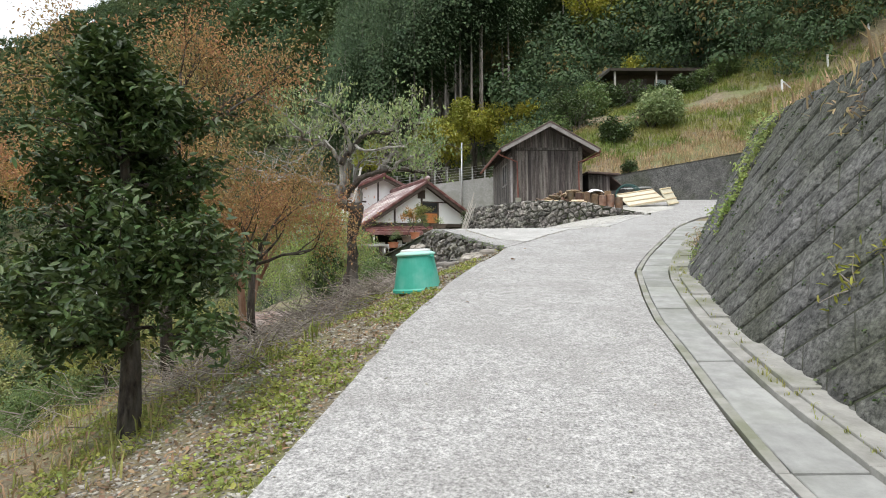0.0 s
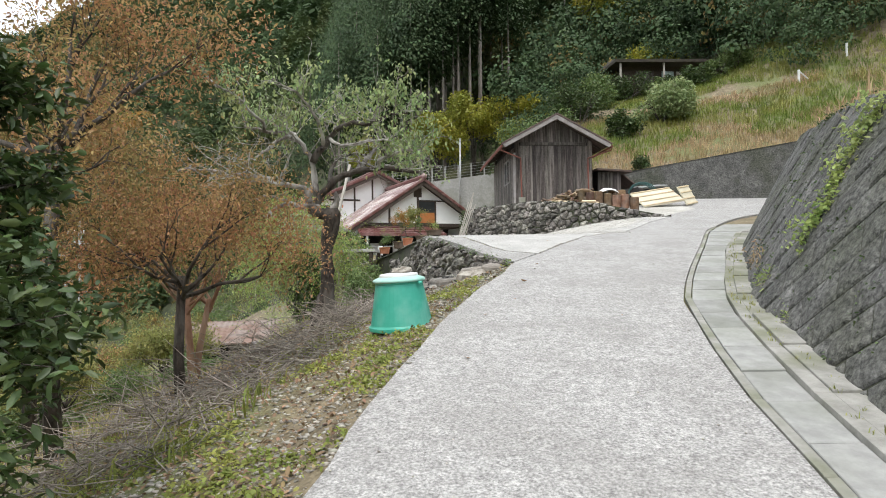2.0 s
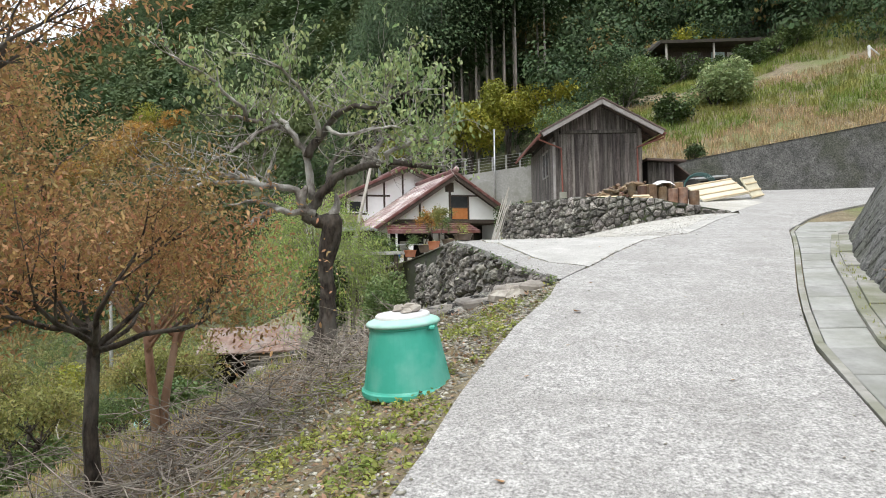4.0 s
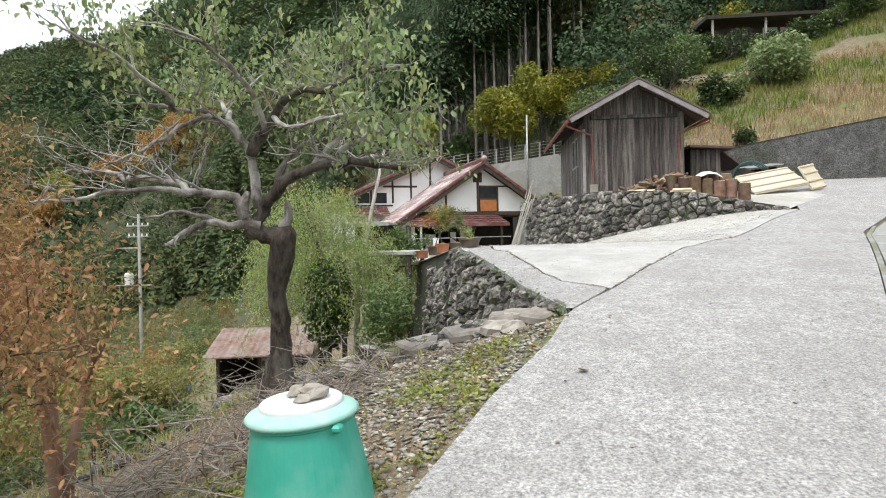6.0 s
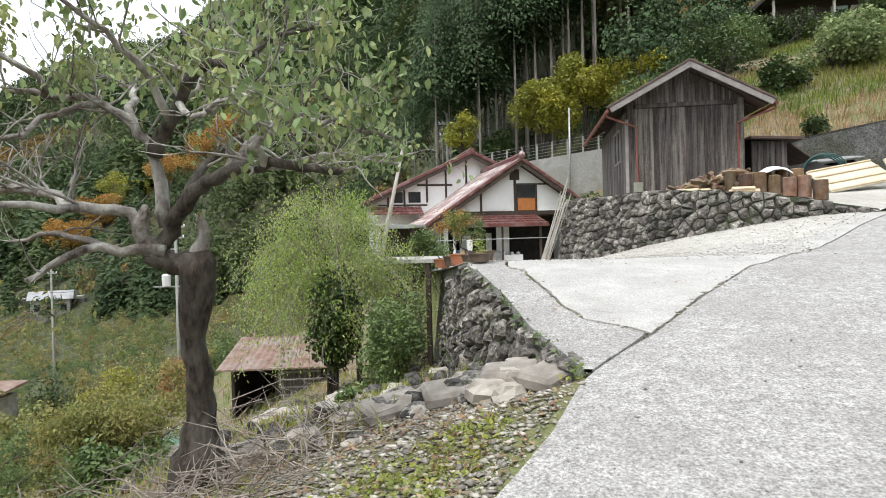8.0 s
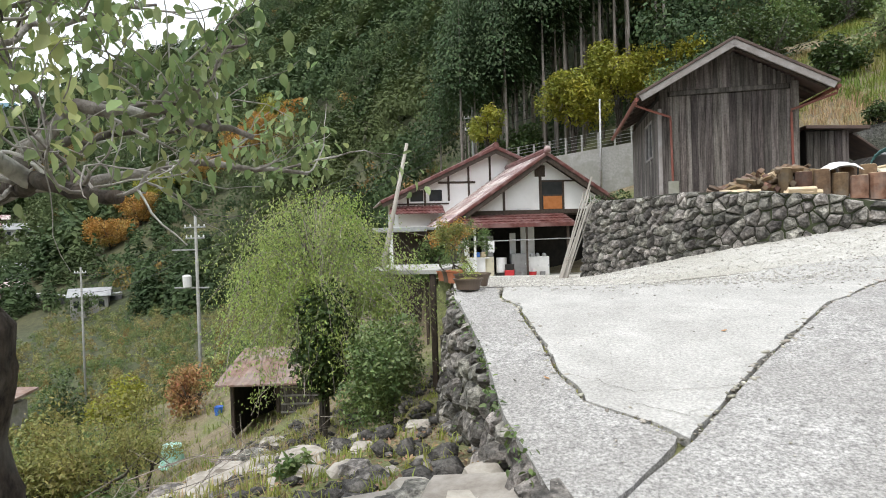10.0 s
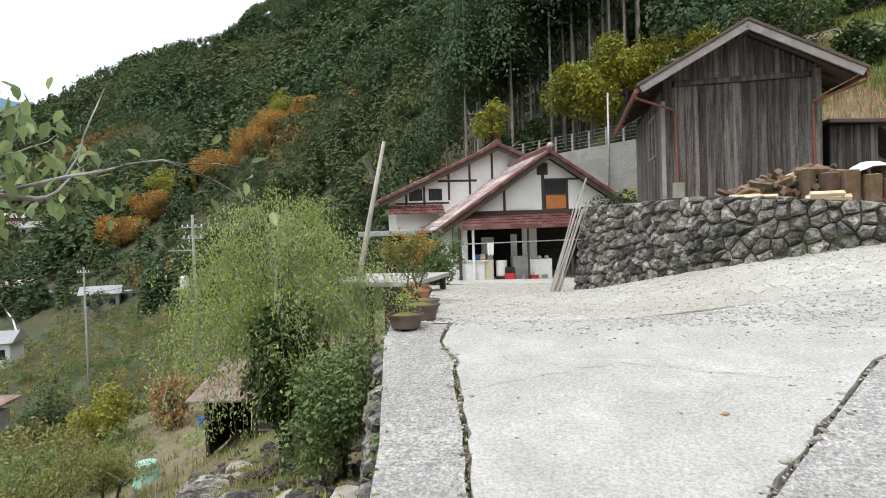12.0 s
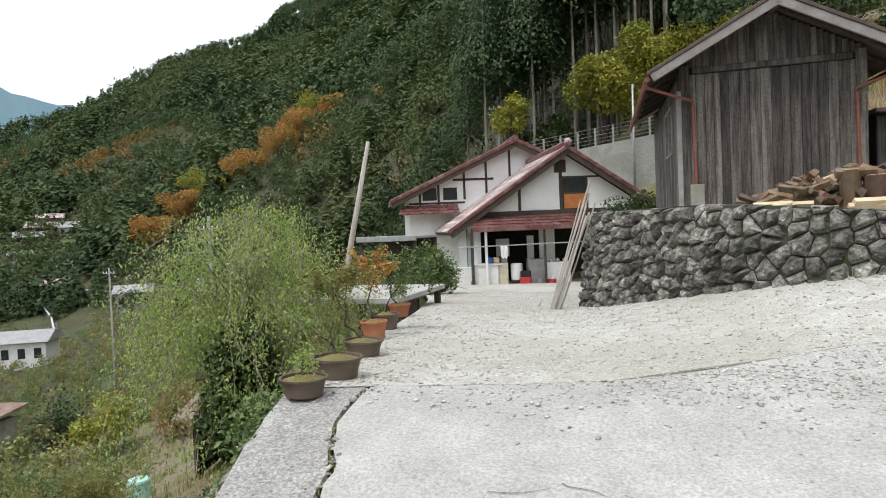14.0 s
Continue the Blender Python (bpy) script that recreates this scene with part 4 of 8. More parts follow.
def house():
    top = thing("farmhouse", "white plastered farmhouse with maroon tile roofs and an open porch", "house", Matrix.Translation((-2.5, 38.6, 0)) @ Matrix.Rotation(radians(24), 4, "Z") @ Matrix.Translation((2.5, -38.6, 0)))
    y, ax, az, zg = 38.6, -1.05, 6.85, 0.95
    slope = 0.66

    def rz(x):
        return az - slope * abs(x - ax)

    wl, wr = -5.05, 2.0
    # gable wall above the porch
    poly = [(wl, 4.05), (wr, 4.05), (wr, rz(wr) - 0.25), (ax, az - 0.25), (wl, rz(wl) - 0.25)]
    m = Matrix.Translation((0, y, 0)) @ Matrix.Rotation(radians(90), 4, "X")
    part("wall", Geo().prism(poly, -0.2, 0.0, m), M["plaster"], top, "white plaster gable wall")
    part("wall", Geo().box((wl, y, zg), (wl + 0.2, y + 9, rz(wl) - 0.2)), M["plaster"], top)
    part("wall", Geo().box((wr - 0.2, y, zg), (wr, y + 9, rz(wr) - 0.2)), M["plaster"], top)
    # the porch's deep shade is painted into this back wall
    part("porch_wall", Geo().box((wl + 0.2, y + 2.2, zg), (wr - 0.2, y + 2.3, 4.05)), M["dark"], top, "porch back wall with its shade painted near black")
    part("porch_ceiling", Geo().box((wl, y + 0.05, 3.95), (wr, y + 2.3, 4.04)), M["beam"], top)
    for x0, x1, z0, z1 in ((-5.1, 2.0, 4.0, 4.2), (-3.14, -3.02, 4.2, rz(-3.08) - 0.3), (-1.3, -1.16, 4.2, 6.0), (-0.12, -0.02, 4.2, 5.6), (-1.3, 1.3, 5.55, 5.63), (-1.5, -0.98, 5.8, 6.35)):
        part("timber", Geo().box((x0, y - 0.035, z0), (x1, y + 0.02, z1)), M["beam"], top)
    win = part("window", Geo().box((-1.16, y - 0.02, 4.2), (-0.12, y + 0.02, 5.55)), M["glass"], top, "dark upstairs window")
    part("shutter", Geo().box((-1.1, y - 0.045, 4.22), (-0.14, y - 0.02, 4.85)), M["orangewood"], win, "orange plywood panel")
    part("mullion", Geo().box((-1.14, y - 0.05, 4.85), (-0.12, y, 4.92)), M["beam"], win)
    # main roof
    el, er, back = -6.3, 3.0, y + 9.3
    fy = y - 0.55
    g = roof_plane(Geo(), (el, back, rz(el)), (el, fy, rz(el)), (ax, fy, az), (ax, back, az), 22, 0.05)
    part("roof", g, M["tile"], top, "maroon tiles paled by sky sheen in their colour")
    g = roof_plane(Geo(), (er, fy, rz(er)), (er, back, rz(er)), (ax, back, az), (ax, fy, az), 22, 0.05)
    part("roof", g, M["tile"], top, "maroon tiles paled by sky sheen in their colour")
    for e in (el, er):
        s = -1 if e < ax else 1
        m2 = Matrix.Translation((ax, fy - 0.02, az)) @ Matrix.Rotation(math.atan(slope) * s, 4, "Y")
        ln = abs(e - ax) / math.cos(math.atan(slope))
        part("bargeboard", Geo().box((0, 0, -0.3), (s * ln, 0.05, -0.06), m2), M["beam"], top)
        part("verge_tiles", Geo().box((0, -0.06, -0.08), (s * ln, 0.2, 0.09), m2, 0.03), M["maroon"], top)
        part("soffit", Geo().box((0, 0.02, -0.16), (s * ln, 9, -0.05), m2), M["beam"], top)
    ridge = Geo().tube([(ax, fy - 0.05, az + 0.12), (ax, back, az + 0.12)], 0.16, 8)
    part("ridge", ridge, M["maroon"], top)
    part("ridge_end", Geo().lathe([(0.02, -0.06), (0.15, -0.05), (0.18, 0.03), (0.1, 0.1), (0.02, 0.12)], 10, Matrix.Translation((ax, fy - 0.1, az + 0.18)) @ Matrix.Rotation(radians(90), 4, "X")), M["tile"], top)
    # pent roof over the porch
    g = roof_plane(Geo(), (-5.35, y - 1.25, 3.5), (0.1, y - 1.25, 3.5), (-0.1, y, 4.0), (-5.1, y, 4.0), 20, 0.02)
    pent = part("pent_roof", g, M["maroon"], top, "maroon sheet pent roof over the porch")
    part("fascia", Geo().box((-5.35, y - 1.29, 3.36), (0.1, y - 1.24, 3.52)), M["maroon"], pent)
    part("soffit", Geo().box((-5.3, y - 1.2, 3.4), (0.05, y, 3.44)), M["beam"], pent)
    for x, w2, mat in ((-5.45, 0.12, "beam"), (-4.85, 0.1, "white"), (-2.35, 0.08, "beam"), (-0.35, 0.12, "beam")):
        part("post", Geo().box((x, y - 1.1, zg), (x + w2, y - 1.0, 3.4)), M[mat], top)
    part("wall_panel", Geo().box((-2.2, y + 0.3, zg), (-1.5, y + 0.36, 3.9)), M["white"], top)
    part("wall_panel", Geo().box((-2.7, y + 0.5, zg), (-2.4, y + 0.56, 3.1)), M["white"], top)
    part("wall_panel", Geo().box((-4.0, y + 1.0, 2.2), (-3.4, y + 1.05, 3.0)), M["white"], top)
    part("rail", Geo().tube([(-6.0, y - 1.15, 2.75), (0.2, y - 1.15, 2.78)], 0.025, 6), M["steel"], top, "hanging pipe under the pent roof")
    part("counter", Geo().box((-5.3, y - 0.9, zg), (-4.3, y - 0.3, 1.95)).box((-5.35, y - 0.95, 1.95), (-4.1, y - 0.25, 2.0)), M["white"], top)
    part("side_curtain", Geo().box((wl - 0.03, y + 1.0, 1.7), (wl - 0.005, y + 2.6, 3.3)), M["curtain"], top, "pale curtained side window")
    for y0 in (0.9, 2.6):
        part("side_frame", Geo().box((wl - 0.05, y + y0, 1.6), (wl, y + y0 + 0.1, 3.5)), M["beam"], top)
    # taller house behind
    y2, bx, bz, q = 45.0, -1.85, 8.1, 2.0

    def r2(x):
        return bz - 0.45 * abs(x - bx)

    poly = [(-9.6 + q, 1.0), (1.5 + q, 1.0), (1.5 + q, r2(1.5 + q) - 0.2), (bx, bz - 0.2), (-9.6 + q, r2(-9.6 + q) - 0.2)]
    part("rear_wall", Geo().prism(poly, -7, 0, Matrix.Translation((0, y2, 0)) @ Matrix.Rotation(radians(90), 4, "X")), M["plaster"], top, "white plaster wall")
    for x in (-7.0, -6.0, -4.6, -3.4, -2.1):
        part("timber", Geo().box((x - 0.06, y2 - 0.04, 5.1 if x > -5.5 else 4.4), (x + 0.06, y2 + 0.02, r2(x) - 0.25)), M["beam"], top)
    part("timber", Geo().box((-5.2, y2 - 0.04, 6.1), (-3.0, y2 + 0.02, 6.22)).box((-7.6, y2 - 0.04, 4.9), (-4.6, y2 + 0.02, 5.0)), M["beam"], top)
    for x in (-6.85, -5.75):
        part("window", Geo().box((x, y2 - 0.03, 5.1), (x + 0.75, y2 + 0.02, 5.75)), M["glass"], top)
    ea, eb = -8.6, 4.6
    g = roof_plane(Geo(), (ea, y2 + 7, r2(ea)), (ea, y2 - 0.6, r2(ea)), (bx, y2 - 0.6, bz), (bx, y2 + 7, bz), 16, 0.05)
    part("rear_roof", g, M["tile"], top)
    g = roof_plane(Geo(), (eb, y2 - 0.6, r2(eb)), (eb, y2 + 7, r2(eb)), (bx, y2 + 7, bz), (bx, y2 - 0.6, bz), 16, 0.05)
    part("rear_roof", g, M["tile"], top)
    for s, e in ((-1, ea), (1, eb)):
        m2 = Matrix.Translation((bx, y2 - 0.62, bz)) @ Matrix.Rotation(math.atan(0.45) * s, 4, "Y")
        ln = abs(e - bx) / math.cos(math.atan(0.45))
        part("verge_tiles", Geo().box((0, -0.05, -0.1), (s * ln, 0.2, 0.1), m2, 0.03), M["maroon"], top)
        part("bargeboard", Geo().box((0, 0, -0.32), (s * ln, 0.05, -0.08), m2), M["beam"], top)
    part("rear_ridge", Geo().tube([(bx, y2 - 0.7, bz + 0.12), (bx, y2 + 7, bz + 0.12)], 0.17, 8), M["maroon"], top)
    g = roof_plane(Geo(), (-8.2, y2 - 1.0, 4.35), (-5.0, y2 - 1.0, 4.35), (-5.0, y2, 4.85), (-8.0, y2, 4.85), 14, 0.04)
    part("rear_pent_roof", g, M["maroon"], top)


house()


# ---- far woods ----
def frond_tree(rng, layers, per, low, spread, droop):
    """A conifer one unit high as loose drooping fronds: corners (n, 4, 3)."""
    out = []
    for i in range(layers):
        t = low + (1 - low) * i / layers
        r = spread * (1 - (t - low) / (1 - low)) ** 0.75 + 0.015
        for k in range(per):
            a = 6.283 * (k + rng.uniform(-0.4, 0.4)) / per + i
            rr = r * rng.uniform(0.7, 1.25)
            w = rr * 0.42
            z = t + rng.uniform(-0.03, 0.03)
            ca2, sa2 = math.cos(a), math.sin(a)
            root = np.array((0, 0, z + 0.06))
            tip = np.array((ca2 * rr, sa2 * rr, z - droop * rr))
            mid = np.array((ca2 * rr * 0.55, sa2 * rr * 0.55, z + 0.03))
            side = np.array((-sa2 * w, ca2 * w, -0.02))
            out.append((root, mid - side, tip, mid + side))
    return np.array(out)


def cone_tree(rng, n, low, spread, size):
    """A conifer one unit high: small sprays set shingle-like on an uneven cone, corners (n, 4, 3)."""
    t = low + (1 - low) * (1 - np.sqrt(rng.uniform(0, 1, n)))
    a = rng.uniform(0, 6.283, n)
    bulge = 1 + 0.28 * np.sin(a * 2 + rng.uniform(0, 6)) * rng.uniform(0.3, 1) + 0.2 * np.sin(a * 3 + t * 14)
    r = (spread * ((1 - t) / (1 - low)) ** 0.72 * bulge + 0.01) * rng.uniform(0.72, 1.08, n)
    c = np.stack([np.cos(a) * r, np.sin(a) * r, t], 1)
    out = np.stack([np.cos(a), np.sin(a), np.full(n, -0.5)], 1) + rng.normal(0, 0.45, (n, 3))
    side = np.stack([-np.sin(a), np.cos(a), np.zeros(n)], 1) + rng.normal(0, 0.3, (n, 3))
    k = (size * rng.uniform(0.6, 1.3, n))[:, None]
    return np.stack([c - out * k * 0.8, c + side * k * 0.8, c + out * k * 0.8, c - side * k * 0.8], 1)


def clump_tree(rng, n, wide, low=0.25, size=0.17):
    """A broadleaf crown one unit high as loose tilted leaf clumps: corners (n, 4, 3)."""
    out = []
    lobes = [(rng.normal(0, wide * 0.45, 2), rng.uniform(low + 0.12, 0.85), rng.uniform(0.16, 0.3)) for _ in range(9)]
    for i in range(n):
        c, z, r = lobes[int(rng.integers(len(lobes)))]
        d = rng.normal(size=3)
        d /= np.linalg.norm(d)
        d[2] = abs(d[2]) * 1.1 - 0.2
        p = np.array((c[0], c[1], z)) + d * r * rng.uniform(0.75, 1.1) * np.array((wide * 2.0, wide * 2.0, 0.9))
        u = np.cross(d, rng.normal(size=3))
        u /= np.linalg.norm(u) + 1e-9
        v = np.cross(d, u) + d * rng.uniform(-0.4, 0.4)
        s = size * rng.uniform(0.55, 1.2)
        out.append((p - u * s * 0.5, p - v * s * 0.35, p + u * s * 0.5 - np.array((0, 0, s * 0.2)), p + v * s * 0.4))
    return np.array(out)


def forest(name, spots, heights, templates, mat, rng, label):
    vs = []
    for (x, y, z), h in zip(spots, heights):
        t = templates[int(rng.integers(len(templates)))]
        a = rng.uniform(0, 6.283)
        c, s = math.cos(a), math.sin(a)
        wide = rng.uniform(0.85, 1.2)
        p = t * np.array((h * wide, h * wide, h))
        vs.append(np.stack([p[..., 0] * c - p[..., 1] * s + x, p[..., 0] * s + p[..., 1] * c + y, p[..., 2] + z], -1).reshape(-1, 3))
    v = np.concatenate(vs)
    f = np.arange(len(v)).reshape(-1, 4)
    return tagged(quads(name, v, f, mat), label, "woods", "", "stuff")


rng = np.random.default_rng(21)
cedars = [cone_tree(rng, 130, 0.1, 0.25, 0.07) for _ in range(5)]
broad = [clump_tree(rng, 120, 0.33, 0.2, 0.1) for _ in range(6)]
dark_s, mixed_s, fall_s = [], [], []
tries = 0
AUTUMN = []
for az, el, size in ((-28.1, 10.0, 11), (-31.8, 7.2, 10), (-30.0, 8.6, 10), (-34.5, 5.5, 9), (-38.3, 3.8, 9), (-42.2, 0.2, 8), (-40.0, 2.0, 8), (-26.5, 10.5, 8)):
    r = next((q for q in range(90, 600, 4) if hill(q * math.sin(radians(az)), 6 + q * math.cos(radians(az))) > 1 + q * math.tan(radians(el))), 200)
    AUTUMN.append((r * math.sin(radians(az)), 6 + r * math.cos(radians(az)), size))


def shades_autumn(x, y):
    """Whether a tree here would stand before one of the big autumn trees."""
    for ax, ay, size in AUTUMN:
        d = math.hypot(ax, ay - 6)
        along = (x * ax + (y - 6) * (ay - 6)) / d
        if abs(x * (ay - 6) - (y - 6) * ax) / d < size and d - 1.1 * size < along < d + 0.3 * size:
            return True
    return False


while len(dark_s) + len(mixed_s) + len(fall_s) < 12500 and tries < 60000:
    tries += 1
    az = rng.uniform(-64, 42)
    r0, r1 = lerp(FOOTR, az), lerp(RIDGER, az)
    r = math.sqrt(rng.uniform(max(r0, 62) ** 2, (r1 + 12) ** 2))
    x, y = r * math.sin(radians(az)), 6 + r * math.cos(radians(az))
    if r < 98 and -14 < az:
        continue
    if az > 12 and rng.uniform() < 0.5:
        continue
    if shades_autumn(x, y):
        continue
    z = hill(x, y) - 0.5
    k = noise.noise(Vector((x, y, 5)) * 0.016) + 0.4 * noise.noise(Vector((x, y, 9)) * 0.05)
    if k < 0.02 + 0.002 * (az + 30):
        dark_s.append((x, y, z))
    elif k > 0.62 or rng.uniform() < 0.03:
        fall_s.append((x, y, z))
    else:
        mixed_s.append((x, y, z))
def near_far(spots, limit=210):
    far = [p for p in spots if math.hypot(p[0], p[1] - 6) > limit]
    return far, [p for p in spots if math.hypot(p[0], p[1] - 6) <= limit]


dark_s, dark_n = near_far(dark_s)
mixed_s, mixed_n = near_far(mixed_s)
fine_cedars = [cone_tree(rng, 420, 0.08, 0.23, 0.04) for _ in range(4)]
fine_broad = [clump_tree(rng, 220, 0.33, 0.15, 0.08) for _ in range(5)]
forest("near_cedar_woods", dark_n, rng.uniform(8, 14, len(dark_n)), fine_cedars, M["woods"], rng, "dark cedars on the lower mountainside")
forest("near_mixed_woods", mixed_n, rng.uniform(6, 11, len(mixed_n)), fine_broad, M["woods"], rng, "dull green broadleaf trees on the lower mountainside")
forest("far_cedar_woods", dark_s, rng.uniform(11, 18, len(dark_s)), cedars, M["woods"], rng, "dark cedar plantation covering the mountainside")
forest("far_mixed_woods", mixed_s, rng.uniform(9, 15, len(mixed_s)), broad, M["woods"], rng, "dull green mixed woods on the mountainside")
forest("far_autumn_woods", fall_s, rng.uniform(7, 11, len(fall_s)), broad, M["woods_autumn"], rng, "scattered yellow and brown autumn trees on the mountain")

near_s, near_f, back_s, low_s, tries = [], [], [], [], 0
while len(near_s) < 480 and tries < 40000:
    tries += 1
    x, y = rng.uniform(6, 60), rng.uniform(38, 100)
    edge = 44 if x < 12 else 49.5 if x < 21.5 else 36.8
    if y < edge:
        continue
    p = (x, y, land(x, y) - 0.4)
    if y > edge + 22:
        back_s.append(p)
    else:
        (near_f if rng.uniform() < 0.12 else near_s).append(p)
fine = [clump_tree(rng, 700, 0.36, 0.08, 0.042) for _ in range(6)]
rough = [clump_tree(rng, 320, 0.34, 0.15, 0.06) for _ in range(6)]


def edge_height(x, y):
    return (rng.uniform(4, 7.5) if x > 21.5 else rng.uniform(3, 5.5)) if y < (48 if x > 21.5 else 53) else rng.uniform(5, 10)


forest("hillside_woods", near_s, [edge_height(x, y) for x, y, z in near_s], fine, M["cedar"], rng, "dark tangled woods on the steep hillside")
forest("upper_woods", back_s, rng.uniform(6, 11, len(back_s)), rough, M["woods"], rng, "dark woods high on the hillside")
forest("hillside_autumn_woods", near_f, [edge_height(x, y) for x, y, z in near_f], fine, M["woods_autumn"], rng, "yellowing trees in the hillside woods")
under = [(x, y, land(x, y) - 0.2) for x, y in [(rng.uniform(-20, 30), rng.uniform(57, 105)) for _ in range(520)]]
forest("undergrowth", under, rng.uniform(1.2, 2.6, len(under)), rough, M["cedar"], rng, "dark undergrowth beneath the cedars")
low_f, low_o, tries = [], [], 0
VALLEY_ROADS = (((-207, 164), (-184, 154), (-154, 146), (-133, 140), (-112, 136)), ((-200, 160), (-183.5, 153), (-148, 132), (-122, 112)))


def clear_of_road(x, y):
    return all(min(math.hypot(x0 + (x1 - x0) * k / 6 - x, y0 + (y1 - y0) * k / 6 - y) for k in range(7)) > 7 for line in VALLEY_ROADS for (x0, y0), (x1, y1) in zip(line, line[1:]))


while len(low_s) < 820:
    x, y = rng.uniform(-95, -9), rng.uniform(8, 120)
    d = lerp(LEFT, y) - x
    if d < 8 or (y < 30 and d < 9) or (abs(x + 10) < 4 and abs(y - 26.5) < 4):
        continue
    p = (x, y, land(x, y) - 0.3)
    k = rng.uniform()
    (low_f if k < 0.22 else low_s).append(p)
for x, y in ((-9, 47), (-11, 50), (-14, 46), (-12, 54), (-17, 52), (-7, 52), (-20, 49), (-15, 58), (-23, 57), (-8, 57), (-19, 62)):
    low_s.append((x, y, land(x, y) - 0.3))
for _ in range(620):
    az, r = rng.uniform(-66, -36), rng.uniform(60, 230)
    x, y = r * math.sin(radians(az)), 6 + r * math.cos(radians(az))
    if clear_of_road(x, y):
        (low_f if rng.uniform() < 0.15 else low_s).append((x, y, land(x, y) - 0.3))
hts = [rng.uniform(1.2, 2.6) if y < 40 else rng.uniform(1.4, 3.6) for x, y, z in low_s]
scrub = []
while len(scrub) < 1100:
    az, r = rng.uniform(-64, -26), rng.uniform(26, 190)
    x, y = r * math.sin(radians(az)), 6 + r * math.cos(radians(az))
    if lerp(LEFT, y) - x > 12 and clear_of_road(x, y):
        scrub.append((x, y, land(x, y) - 0.2))
forest("valley_scrub", scrub, [rng.uniform(0.7, 1.5) + 0.012 * math.hypot(x, y) for x, y, z in scrub], broad, M["valley"], rng, "low olive and brown scrub on the valley side")
forest("valley_shrubs", low_s[::2], hts[::2], rough, M["valley"], rng, "mixed green shrubs and garden trees on the valley side")
forest("valley_thickets", low_s[1::2], hts[1::2], rough, M["leaf_bush"], rng, "deep green shrubs and hedges on the valley side")
forest("valley_autumn_shrubs", low_f, [rng.uniform(1.2, 2.4) if y < 40 else rng.uniform(1.4, 3.2) for x, y, z in low_f], rough, M["woods_autumn"], rng, "brown and yellow shrubs on the valley side")

# a ridge far down the valley, blue air haze painted into its colour
g = Geo()
for i, a in enumerate(np.arange(-85, -35, 1.0)):
    top_z = 1500 * math.tan(radians(lerp([(-85, 9), (-66, 10.5), (-58, 12.8), (-52, 11.8), (-46, 10), (-35, 7)], a))) + 20 * noise.noise(Vector((a * 0.6, 0, 0)))
    for r, z in ((1300, -60), (1500, top_z), (1700, top_z - 60)):
        g.v.append((r * math.sin(radians(a)), 6 + r * math.cos(radians(a)), z))
    if i:
        o = len(g.v) - 6
        g.f += [(o + 1, o + 4, o + 3, o), (o + 2, o + 5, o + 4, o + 1)]
tagged(part("backdrop", g, M["haze"]), "mountain far down the valley with blue haze in its colour", "mountain", "", "structure")


# ---- cedar stand behind the houses ----
def cedar(h, rng):
    top = thing("cedar_tree", "tall cedar with a bare pale trunk and dark crown", "tree", group="cedar stand")
    g = Geo().tube([(0, 0, -1), (rng.uniform(-0.1, 0.1), 0, h * 0.4), (0, 0, h * 0.95)], [0.15, 0.11, 0.025], 7)
    part("trunk", g, M["cedarbark"], top, smooth=True)
    f = frond_tree(rng, 22, 13, 0.6, 0.15, 0.6) * h
    f += rng.normal(0, 0.12, (len(f), 1, 3))
    small = []
    for q in f:
        c = q.mean(0)
        for k in range(22):
            d = rng.normal(0, 0.55, 3)
            turn = rots(rng, 1)[0]
            small.append(((q - c) * rng.uniform(0.05, 0.12)) @ (0.75 * np.eye(3) + 0.25 * turn).T + c + d)
    small = np.array(small)
    quads("crown", small.reshape(-1, 3), np.arange(small.shape[0] * 4).reshape(-1, 4), M["cedar"], top)
    return top


rng = np.random.default_rng(4)
kinds = [cedar(h, rng) for h in (21, 23, 25, 19)]
spots = []
while len(spots) < 170:
    x, y = rng.uniform(-16, 58), rng.uniform(60, 104)
    if y < 60 + 0.12 * max(0, 6 - x) * 2 or y < 66 - 0.35 * max(0, x - 12):
        continue
    if all((x - a) ** 2 + (y - b) ** 2 > 2.8 ** 2 for a, b in spots):
        spots.append((x, y))
while len(spots) < 204:
    x, y = rng.uniform(-9.5, 7), rng.uniform(58.5, 64)
    if all((x - a) ** 2 + (y - b) ** 2 > 0.8 for a, b in spots):
        spots.append((x, y))
for i, (x, y) in enumerate(spots):
    m = pose(x, y, land(x, y) - 0.3, 0, 0, rng.uniform(0, 360))
    if i < 4:
        kinds[i].matrix_basis = m
    else:
        copy_thing(kinds[int(rng.integers(4))], m)


# ---- bushes and broadleaf trees ----
def bush_points(rng, n, rx, ry, rz, lobes=14):
    c = rng.normal(size=(lobes, 3))
    c /= np.linalg.norm(c, axis=1)[:, None]
    c *= rng.uniform(0.35, 0.75, (lobes, 1))
    k = rng.integers(0, lobes, n)
    d = rng.normal(size=(n, 3))
    d /= np.linalg.norm(d, axis=1)[:, None]
    p = c[k] + d * (rng.uniform(0, 1, (n, 1)) ** 0.4) * 0.42
    return p * np.array((rx, ry, rz))


